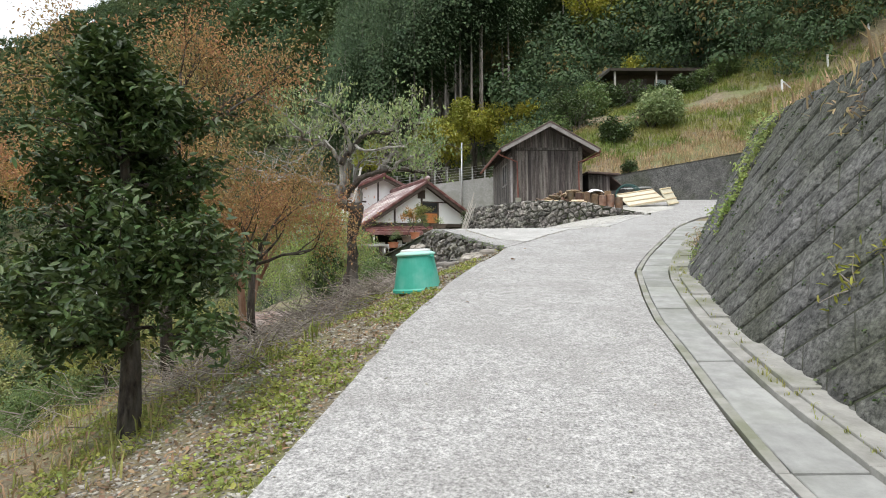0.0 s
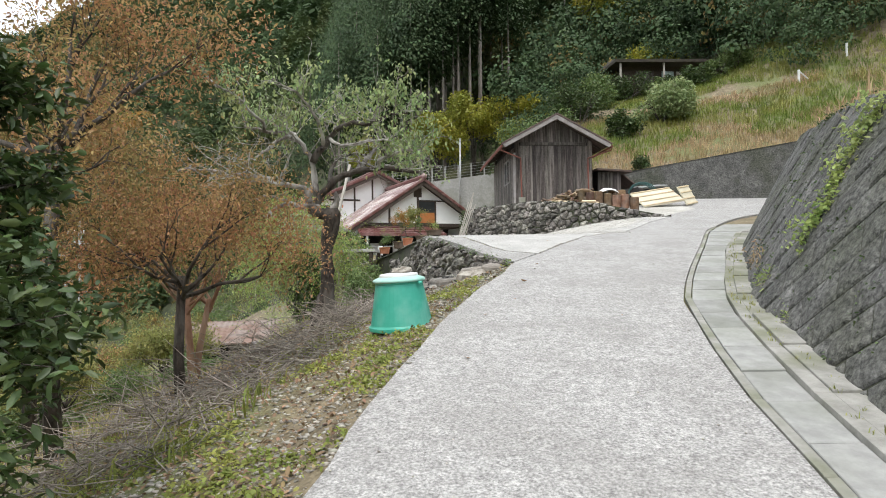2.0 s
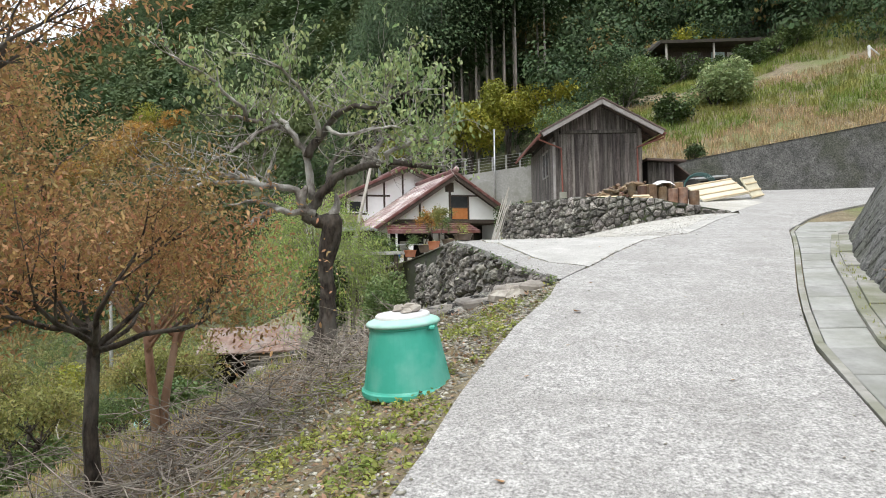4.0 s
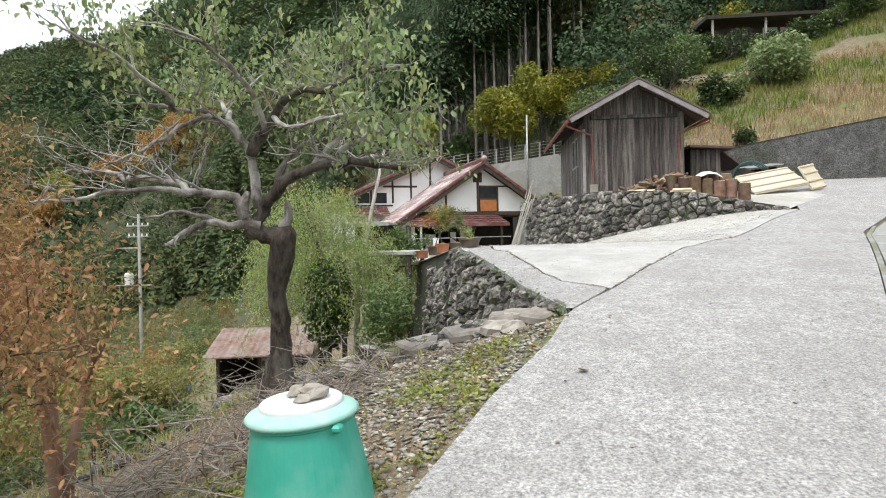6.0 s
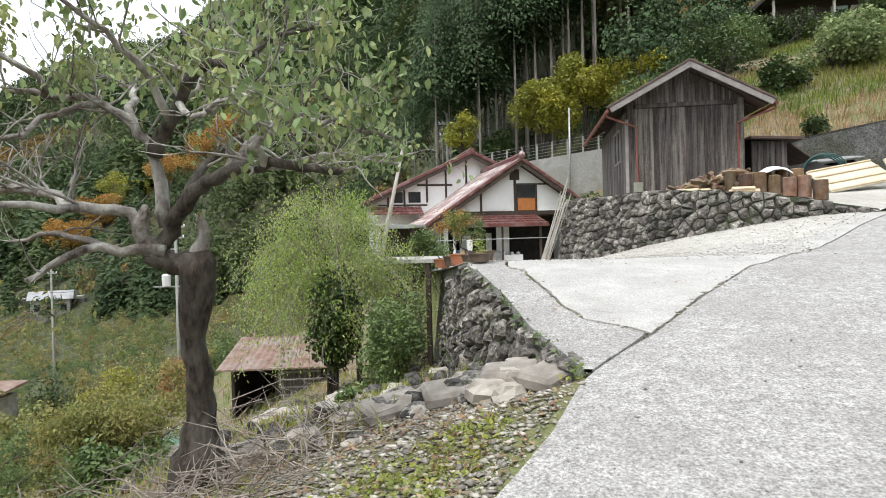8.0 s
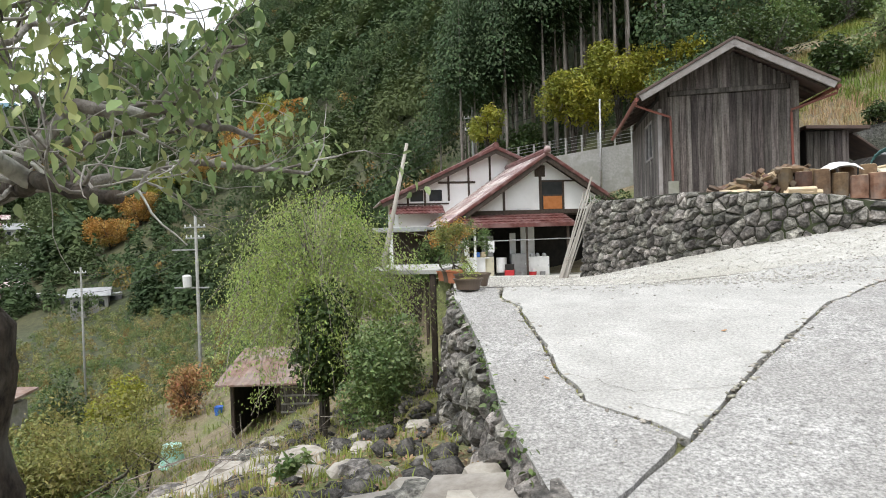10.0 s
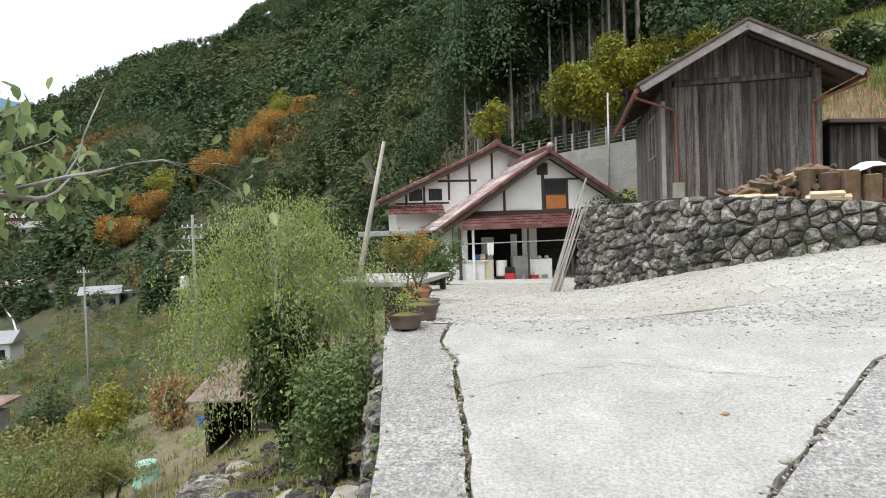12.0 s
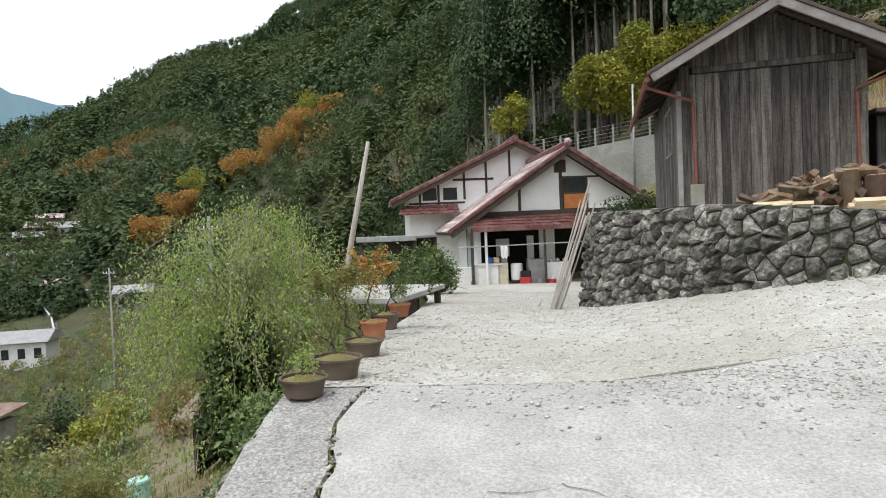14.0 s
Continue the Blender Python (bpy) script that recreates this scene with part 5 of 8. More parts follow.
def bush(name, x, y, z, rx, ry, rz, n, size, mat, label, category="bush", seed=0, trunk=0.0, droop=0.3, group="", stems=5):
    rng = np.random.default_rng(seed + 100)
    g0 = land(x, y)
    top = thing(name, label, category, pose(x, y, g0 - 0.05), group)
    h = z - g0 + 0.05
    br = []
    for k in range(stems):
        a = 6.283 * k / stems + rng.uniform(-0.4, 0.4)
        tip = Vector((math.cos(a) * rx * 0.6, math.sin(a) * ry * 0.6, h + rz * rng.uniform(-0.1, 0.5)))
        b = [Vector((0, 0, -0.1)), Vector((tip.x * 0.15, tip.y * 0.15, max(h - rz * 0.6, 0.1))), Vector((tip.x * 0.6, tip.y * 0.6, h)), tip]
        w = max(trunk, 0.02 * rz)
        br.append((b, [w, w * 0.7, w * 0.4, w * 0.12]))
        for j in range(5):
            q = b[2] + Vector(rng.normal(0, 0.3, 3)) * rx
            br.append(([b[1].lerp(b[2], rng.uniform(0.4, 1)), q], [w * 0.3, w * 0.08]))
    part("trunk", limbs(br, 7, 4, 0.03), M["bark"], top, smooth=True)
    pts = bush_points(rng, n, rx, ry, rz) + np.array((0, 0, h))
    pts = pts[pts[:, 2] > 0.02]
    leaves("crown", pts, size, mat, top, rng, droop, 0.55)
    return top


bush("yellow_green_tree", -0.2, 54, 12.6, 2.7, 2.2, 3.1, 6500, 0.26, M["leaf_yellow"], "bushy yellow-green autumn tree below the cedars", "tree", 1, 0.1)
bush("yellow_green_tree", 3.0, 55, 14.0, 2.6, 2.2, 3.0, 6000, 0.26, M["leaf_yellow"], "bushy yellow-green autumn tree below the cedars", "tree", 2, 0.1)
bush("yellow_green_tree", -6.5, 54, 11.2, 1.6, 1.4, 1.7, 2600, 0.24, M["leaf_yellow"], "small yellow-green autumn tree below the cedars", "tree", 4, 0.08)
bush("green_round_tree", 6.6, 54.5, 14.3, 2.9, 2.4, 2.9, 6500, 0.26, M["leaf_yellow"], "rounded olive-yellow tree below the cedars", "tree", 3, 0.1)
for i, (x, y, z, s) in enumerate(((10.5, 50, 13, 2.6), (14, 52, 15, 3.0), (8.5, 46, 10, 2.2), (18, 52, 17, 3.0), (24, 50, 17.5, 3.2), (29, 48, 18, 3.5), (35, 46, 19, 3.5), (-4.5, 60, 10, 2.4), (-8, 62, 9, 2.4))):
    bush("woodland_tree", x, y, z, s, s * 0.8, s * 1.1, 4200, 0.3, M["leaf_dark"] if i % 3 else M["leaf_yellow"], "tangled green tree at the wood's edge", "tree", 20 + i, 0.1, group="wood edge")
for i, (x, y, z, s, mk) in enumerate(((16, 60, 27, 4, "leaf_yellow"), (24, 58, 27, 4, "leaf_yellow"), (31, 54, 26, 4, "leaf_orange"), (38, 52, 27, 4.5, "leaf_orange"), (27, 62, 33, 4, "leaf_bush"))):
    bush("woodland_tree", x, y, z, s, s * 0.8, s * 0.9, 4200, 0.34, M[mk], "tall autumn-tinted tree in the hillside wood", "tree", 40 + i, 0.16, group="wood edge")
bush("round_bush", 12.3, 35.2, 10.5, 2.0, 1.8, 1.7, 9000, 0.17, M["leaf_pale"], "round pale green bush on the grassy bank", "bush", 5, 0.05)
bush("small_pine_bush", 8.7, 27.95, 5.95, 0.55, 0.4, 0.4, 1400, 0.09, M["leaf_dark"], "small dark shrub on top of a low wall", "bush", 6, 0.03)
bush("clipped_pine_bush", 1.75, 29.8, 3.6, 1.1, 0.8, 0.75, 3600, 0.1, M["leaf_dark"], "dark green shrub behind the terrace wall", "bush", 7, 0.03)
bush("garden_bush", -3.9, 28.6, 2.2, 1.0, 0.7, 0.95, 4600, 0.1, M["leaf_bush"], "clipped garden pine before the house", "bush", 8, 0.04)
bush("camellia_bush", -3.9, 20.0, 1.1, 0.78, 0.7, 1.45, 8000, 0.12, M["leaf_dark"], "glossy dark camellia bush under the yard wall", "bush", 9, 0.03)
bush("juniper_bush", -2.0, 18.4, 1.1, 0.75, 1.3, 1.05, 11000, 0.07, M["leaf_bush"], "spreading juniper growing against the stone wall", "bush", 10, 0.04)
bush("small_shrub", -1.5, 14.4, 0.95, 0.2, 0.2, 0.25, 160, 0.1, M["leaf_bush"], "small leafy shrub among stones", "bush", 11, 0.01)
for i, (x, y, z, s) in enumerate(((-9.5, 19.5, -1.6, 0.9), (-5.5, 15.5, -0.6, 0.8), (-7.5, 13.5, -1.2, 1.0), (-12.5, 23, -2.6, 1.0))):
    bush("garden_shrub", x, y, z, s, s, s * 0.7, 2200, 0.09, M["leaf_bush"], "low green garden shrub on the slope", "bush", 60 + i, 0.02, group="slope shrubs")
for i, (x, y, size) in enumerate(AUTUMN):
    bush("orange_autumn_tree", x, y, land(x, y) + size * 0.75, size, size, size * 0.7, 9000, 0.5, M["leaf_orange"] if i % 4 else M["leaf_yellow"], "broad orange and gold autumn tree on the mountain's foot", "tree", 70 + i, 0.25, group="autumn trees")



def evergreen():
    rng = np.random.default_rng(31)
    x, y = -2.62, 4.95
    top = thing("evergreen_tree", "dense dark evergreen tree on the road's bank", "tree", pose(x, y, land(x, y) - 0.05) @ Matrix.Scale(0.8, 4))
    br = [([Vector((0, 0, -0.2)), Vector((0.02, 0, 0.8)), Vector((-0.03, 0.02, 2.2)), Vector((-0.1, 0, 4.0))], [0.13, 0.1, 0.07, 0.015])]
    tips = []
    for k in range(74):
        h = rng.uniform(0.95, 4.0)
        a = rng.uniform(0, 6.283)
        r = lerp([(0.5, 0.8), (1.1, 1.0), (2.2, 0.9), (3.2, 0.6), (4.0, 0.25)], h) * rng.uniform(0.6, 1.15)
        out, tt = grow(rng, (-0.02 * h, 0, h), (math.cos(a), math.sin(a), 0.15), r, 0.022, 1, 0.7, 0.2, 0.05, 3, 0.6, seg=4)
        br += out
        tips += tt
    part("trunk", limbs(br, 9, 4, 0.03), M["bark"], top, smooth=True)
    leaves("crown", around(rng, tips, 24, 0.085), 0.1, M["leaf_dark"], top, rng, 0.2, 0.42)


evergreen()


def autumn_tree(x, y, height, wide, seed, mat, bark, label, leaf=0.06, per=14, puff=0.06, first=0.45, name="autumn_tree", stems=1, lean=(0, 0), spread=0.55):
    rng = np.random.default_rng(seed)
    top = thing(name, label, "tree", pose(x, y, land(x, y) - 0.05))
    br, tips = [], []
    for s in range(stems):
        a0 = 6.283 * s / stems + 0.5
        tilt = 0.0 if stems == 1 else 0.22
        base = Vector((0, 0, -0.2))
        fork = Vector((math.cos(a0) * tilt + lean[0], math.sin(a0) * tilt + lean[1], height * first))
        mid = base.lerp(fork, 0.5) + Vector(rng.normal(0, 0.05, 3))
        r0 = 0.03 + 0.009 * height
        br.append(([base, mid, fork], [r0, r0 * 0.8, r0 * 0.65]))
        for k in range(9 if stems == 1 else 5):
            a = 6.283 * k / (9 if stems == 1 else 5) + rng.uniform(-0.4, 0.4)
            out, tt = grow(rng, fork - Vector((0, 0, rng.uniform(0, 0.25) * height * 0.3)), (math.cos(a), math.sin(a), rng.uniform(0.25, 1.3)), wide * rng.uniform(0.45, 0.7), r0 * 0.42, 3,
                           spread, 0.16, 0.06, 3, 0.62, seg=4)
            br += out
            tips += tt
    part("trunk", limbs(br, 8, 4, 0.03), M[bark], top, smooth=True)
    leaves("crown", around(rng, tips, per, puff), leaf, M[mat], top, rng, 0.5, 0.42)
    return top


autumn_tree(-2.6, 8.2, 3.7, 1.35, 51, "leaf_brown", "bark", "slender tree with fine rust-brown foliage on the bank", 0.04, 17, 0.17, 0.38, spread=0.8)
autumn_tree(-3.55, 10.8, 3.3, 1.3, 52, "leaf_olive", "redbark", "smooth red-stemmed tree with thinning yellow leaves", 0.055, 1, 0.1, 0.4, "red_stemmed_tree", 3)
autumn_tree(-4.9, 9.3, 6.4, 2.1, 53, "leaf_brown", "bark", "tall rust-brown tree on the slope", 0.05, 18, 0.16, 0.4)
autumn_tree(-3.4, 7.4, 5.8, 1.7, 54, "leaf_brown", "bark", "tall rust-brown tree with many bare twigs", 0.048, 9, 0.17, 0.5)
autumn_tree(-4.6, 4.6, 2.6, 1.2, 55, "leaf_olive", "bark", "low half-bare tree on the slope", 0.05, 2, 0.08, 0.35, "bare_tree")
autumn_tree(-6.6, 17.2, 3.2, 1.2, 56, "leaf_olive", "bark", "thin half-bare garden tree with yellowing leaves", 0.07, 3, 0.1, 0.35, "garden_tree", 2)
autumn_tree(-8.6, 15.0, 3.6, 1.3, 57, "leaf_olive", "bark", "thin half-bare garden tree with yellowing leaves", 0.07, 3, 0.1, 0.35, "garden_tree", 2)
autumn_tree(-9.5, 11.0, 5.0, 1.8, 58, "leaf_olive", "bark", "half-bare tree below the slope", 0.07, 4, 0.1, 0.35, "garden_tree")

for i, (x, y, h) in enumerate(((-8.7, 19, 2.6), (-10.5, 21, 3.0), (-6.0, 15.6, 2.0), (-12.5, 19.5, 3.2), (-11.6, 24, 2.6), (-7.4, 13.6, 2.6))):
    autumn_tree(x, y, h, h * 0.4, 140 + i, "leaf_olive" if i % 3 else "leaf_bush", "bark", "thin half-bare garden tree with yellowing leaves", 0.07, 4, 0.12, 0.35, "garden_tree", 2)
for i, (x, y, s) in enumerate(((-11.4, 18.2, 1.1), (-5.3, 14.6, 0.6), (-9.3, 16.6, 0.9), (-13.5, 22.5, 1.4), (-14.8, 26.5, 1.2), (-15, 19, 1.4))):
    bush("garden_shrub", x, y, land(x, y) + 0.5 * s, s, s, s * 0.75, 2400, 0.1, M["leaf_bush"] if i % 3 else M["leaf_olive"], "leafy green garden shrub on the slope", "bush", 160 + i, 0.02, group="slope shrubs")

for i, (x, y, s, mat) in enumerate(((-21, 27, 1.5, "leaf_olive"), (-17, 25, 1.3, "leaf_bush"), (-24, 33, 1.8, "leaf_dark"), (-19, 31, 1.5, "leaf_yellow"), (-29, 33, 2.0, "leaf_bush"), (-16, 32, 1.4, "leaf_brown"), (-27, 40, 2.2, "leaf_olive"), (-22, 40, 2.0, "leaf_dark"),
                                    (-34, 38, 2.3, "leaf_yellow"), (-38, 46, 2.6, "leaf_dark"), (-31, 48, 2.5, "leaf_bush"), (-18, 38, 1.8, "leaf_bush"))):
    bush("valley_tree", x, y, land(x, y) + 0.75 * s, s * 0.9, s * 0.9, s, 2600, 0.11 + 0.03 * s, M[mat], "rounded garden tree on the valley side", "tree", 190 + i, 0.05, group="valley trees")


def cherry():
    rng = np.random.default_rng(77)
    root = Vector((-1.82, 11.8, 1.1))
    top = thing("old_cherry_tree", "gnarled old cherry tree with lichened limbs and sparse pale leaves", "tree", Matrix.Translation(root))
    tips = []

    def bent(pts, wob):
        """A crooked line through the points, with two knees in each stretch."""
        pts = [Vector(p) - root for p in pts]
        out = [pts[0]]
        for a, b in zip(pts, pts[1:]):
            w = wob * (b - a).length
            out += [a.lerp(b, 0.34) + Vector(rng.normal(0, w, 3)), a.lerp(b, 0.67) + Vector(rng.normal(0, w, 3)), b]
        return out

    def limb(r0, r1, *pts, mat="lichen", wob=0.05, first=0.3, every=0.085, reach=0.6, leafy=1.0):
        line = bent(pts, wob)
        n = len(line)
        rad = [(r0 + (r1 - r0) * (i / (n - 1)) ** 0.8) * rng.uniform(0.9, 1.1) for i in range(n)]
        ob = part("limb", Geo().tube(line, rad, 10), M[mat], top, "dark bare limb" if mat == "bark" else "pale lichened limb", smooth=True)
        br = []
        length = sum((b - a).length for a, b in zip(line, line[1:]))
        for k in range(int(length * (1 - first) / every)):
            t = (first + (1 - first) * (k + rng.uniform(0, 1)) * every / (length * (1 - first))) * (n - 1)
            i = min(int(t), n - 2)
            base = line[i].lerp(line[i + 1], t - i)
            ahead = (line[i + 1] - line[i]).normalized()
            a = rng.uniform(0, 6.283)
            way = ahead * 0.6 + Vector((math.cos(a), math.sin(a), rng.uniform(-0.15, 0.75)))
            o, tt = grow(rng, base, way, reach * rng.uniform(0.4, 1.15), max(0.008, min(rad[i] * 0.35, 0.016)), 1, 0.75, 0.2, 0.05, 3, 0.7, seg=5)
            br += o
            keep = [p for p in tt if rng.uniform() < leafy]
            tips.extend(keep)
        if br:
            tagged(part("branchlet", limbs(br, 5, 4, 0.03), M["lichen"], ob, smooth=True), kind="stuff")

    trunk = bent([(-1.83, 11.8, 0.75), (-1.83, 11.8, 1.1), (-1.79, 11.79, 1.4), (-1.76, 11.75, 1.78), (-1.78, 11.7, 2.07), (-1.69, 11.65, 2.46), (-1.68, 11.6, 2.76)], 0.03)
    girth = [(0, 0.27), (0.17, 0.19), (0.3, 0.13), (0.5, 0.1), (0.66, 0.1), (0.83, 0.125), (0.95, 0.135), (1, 0.1)]
    part("trunk", Geo().tube(trunk, [lerp(girth, i / (len(trunk) - 1)) * rng.uniform(0.88, 1.12) for i in range(len(trunk))], 16), M["bark"], top, "thick dark knotted trunk", smooth=True)
    part("limb", Geo().tube(bent([(-1.66, 11.62, 2.68), (-1.84, 11.56, 2.66), (-1.95, 11.52, 2.72), (-1.93, 11.55, 2.84)], 0.04), [0.1, 0.1, 0.09, 0.085, 0.08, 0.09, 0.095, 0.09, 0.08, 0.07], 12), M["bark"], top, "swollen dark elbow", smooth=True)
    part("snag", Geo().tube(bent([(-1.66, 11.6, 2.7), (-1.58, 11.58, 2.9), (-1.6, 11.57, 3.02)], 0.04), [0.07, 0.06, 0.055, 0.045, 0.04, 0.03, 0.012], 8), M["lichen"], top, "broken pale stub", smooth=True)
    part("snag", Geo().tube(bent([(-1.96, 11.5, 2.74), (-2.01, 11.45, 2.92), (-1.93, 11.4, 3.1)], 0.04), [0.075, 0.07, 0.06, 0.055, 0.055, 0.05, 0.02], 8), M["lichen"], top, "broken pale stub", smooth=True)
    # towards the road
    limb(0.075, 0.022, (-1.93, 11.55, 2.78), (-1.82, 11.55, 2.97), (-1.6, 11.5, 3.2), (-1.34, 11.4, 3.27), (-1.1, 11.3, 3.33), (-0.82, 11.2, 3.34), (-0.55, 11.1, 3.27), (-0.26, 11.0, 3.23), mat="bark", first=0.5, reach=0.5, leafy=0.8)
    limb(0.05, 0.012, (-1.22, 11.35, 3.3), (-1.08, 11.4, 3.51), (-0.97, 11.5, 3.66), (-0.67, 11.5, 3.66), (-0.37, 11.5, 3.59), (-0.1, 11.6, 3.51), reach=0.55, leafy=1.0)
    limb(0.045, 0.012, (-1.66, 11.5, 3.11), (-1.7, 11.7, 3.33), (-1.67, 12.0, 3.57), (-1.5, 12.3, 3.73), (-1.13, 12.6, 3.79), reach=0.6, mat="bark")
    limb(0.04, 0.01, (-1.0, 11.3, 3.33), (-0.75, 10.95, 3.45), (-0.45, 10.6, 3.5), (-0.2, 10.35, 3.45), reach=0.5)
    limb(0.035, 0.01, (-1.34, 11.4, 3.27), (-1.1, 11.8, 3.4), (-0.7, 12.2, 3.5), (-0.3, 12.5, 3.45), reach=0.55)
    # upwards
    limb(0.058, 0.018, (-1.9, 11.6, 2.95), (-1.94, 11.6, 3.28), (-1.97, 11.55, 3.5), (-2.09, 11.5, 3.75), (-2.27, 11.4, 3.87), (-2.65, 11.3, 3.93), (-2.92, 11.2, 3.98), first=0.4)
    limb(0.06, 0.012, (-1.95, 11.55, 3.48), (-1.77, 11.5, 3.72), (-1.63, 11.45, 3.89), (-1.38, 11.3, 4.02), (-0.99, 11.2, 4.0), (-0.81, 11.1, 4.07), (-0.41, 11.0, 4.12), mat="bark")
    limb(0.03, 0.01, (-1.66, 11.45, 3.84), (-1.46, 11.3, 3.7), (-1.01, 10.9, 3.69), (-0.63, 10.6, 3.62))
    limb(0.03, 0.01, (-2.27, 11.4, 3.87), (-2.41, 11.0, 3.7), (-2.58, 10.7, 3.43), (-2.8, 10.5, 3.29), leafy=0.3)
    limb(0.035, 0.01, (-2.09, 11.5, 3.75), (-2.4, 11.9, 4.05), (-2.8, 12.3, 4.3), (-3.2, 12.6, 4.45))
    limb(0.035, 0.01, (-1.77, 11.5, 3.72), (-1.8, 11.2, 4.08), (-1.95, 10.9, 4.3), (-2.2, 10.6, 4.45))
    limb(0.03, 0.008, (-2.65, 11.3, 3.93), (-2.8, 11.0, 4.2), (-3.0, 10.7, 4.4), (-3.2, 10.5, 4.5))
    limb(0.03, 0.008, (-1.63, 11.45, 3.89), (-1.6, 11.8, 4.15), (-1.45, 12.1, 4.35), (-1.2, 12.4, 4.5))
    # towards the valley, mostly bare
    limb(0.055, 0.02, (-1.98, 11.5, 2.75), (-2.05, 11.4, 3.05), (-2.29, 11.2, 3.09), (-2.65, 11.3, 3.21), (-3.06, 11.4, 3.28), (-3.54, 11.5, 3.37), (-4.1, 11.6, 3.38), leafy=0.4, reach=0.7)
    limb(0.05, 0.018, (-1.85, 11.5, 2.76), (-2.24, 11.3, 2.81), (-2.45, 11.15, 2.71), (-2.58, 11.0, 2.58), mat="lichen", leafy=0.0, reach=0.45, every=0.12)
    limb(0.03, 0.012, (-2.24, 11.3, 2.82), (-2.5, 11.2, 2.91), (-2.8, 11.1, 2.86), leafy=0.0, reach=0.45, every=0.12)
    limb(0.035, 0.01, (-2.29, 11.2, 3.09), (-2.6, 10.8, 3.1), (-2.9, 10.4, 3.0), (-3.2, 10.1, 2.95), leafy=0.15, reach=0.6)
    # upright leafy shoots
    for x, y, z, dx, h in ((-0.85, 11.1, 4.0, 0.1, 0.6), (-0.65, 11.05, 4.05, 0.15, 0.75), (-1.2, 11.3, 4.0, 0.0, 0.5), (-2.3, 11.4, 3.9, -0.1, 0.55), (-2.9, 11.2, 4.0, -0.2, 0.6), (-0.3, 11.5, 3.55, 0.2, 0.4), (-2.0, 11.0, 4.2, 0.0, 0.5), (-1.6, 12.0, 4.2, 0.1, 0.5)):
        limb(0.01, 0.003, (x, y, z), (x + dx * 0.4, y, z + h * 0.5), (x + dx, y, z + h), every=0.1, reach=0.16, first=0.2)
    pts = [t for t in tips if t[2] > 2.75 or (t[0] > 0.95 and t[2] > 2.2) or (t[2] > 2.2 and rng.uniform() < 0.14)]
    keep = rng.permutation(len(pts))[:900]
    leaves("crown", around(rng, [pts[i] for i in keep], 5, 0.065), 0.07, M["leaf_cherry"], top, rng, 0.9, 0.55)


cherry()


def weeping(x, y, h, wide, seed):
    rng = np.random.default_rng(seed)
    top = thing("weeping_tree", "weeping tree with trailing light green foliage", "tree", pose(x, y, land(x, y) - 0.05))
    br = [([Vector((0, 0, -0.2)), Vector((0.05, 0, h * 0.4)), Vector((0, 0, h * 0.75))], [0.12, 0.09, 0.06])]
    fine, pts = [], []
    for k in range(300):
        a = rng.uniform(0, 6.283)
        r = wide * math.sqrt(rng.uniform(0.02, 1)) * (1 + 0.5 * noise.noise(Vector((math.cos(a) * 1.3, math.sin(a) * 1.3, 3))))
        peak = h * (1.0 - 0.36 * (r / wide) ** 2) * rng.uniform(0.62, 1.08)
        p = Vector((math.cos(a) * r, math.sin(a) * r, peak))
        root = Vector((p.x * 0.25, p.y * 0.25, peak * rng.uniform(0.7, 0.9)))
        drop = rng.uniform(0.08, 0.4) * h * (0.4 + 0.6 * r / wide)
        line = [root, root.lerp(p, 0.6) + Vector((0, 0, 0.07 * h)), p]
        sway = rng.normal(0, 0.12, 2)
        for j in range(1, 5):
            line.append(p + Vector((math.cos(a) * 0.09 * j + sway[0] * j, math.sin(a) * 0.09 * j + sway[1] * j, -drop * (j / 4) ** 1.4)) + Vector(rng.normal(0, 0.05, 3)))
        line = [q for q in line if q.z > 0.9]
        if len(line) < 3:
            continue
        fine.append((line, [0.014] + [0.005] * (len(line) - 1)))
        for j in range(1, len(line)):
            for t in rng.uniform(0, 1, 22):
                q = line[j - 1].lerp(line[j], t)
                pts.append((q.x + rng.normal(0, 0.13), q.y + rng.normal(0, 0.13), q.z + rng.normal(0, 0.1)))
    part("trunk", limbs(br, 8, 3, 0.03), M["bark"], top, smooth=True)
    tagged(part("trailing_growth", limbs(fine, 4, 3, 0.03), M["twig"], top, "fine grey trailing twigs", smooth=True), kind="stuff")
    leaves("crown", pts, 0.062, M["leaf_weep"], top, rng, 0.8, 0.45)


weeping(-4.5, 21.2, 3.95 - land(-4.5, 21.2), 1.9, 91)


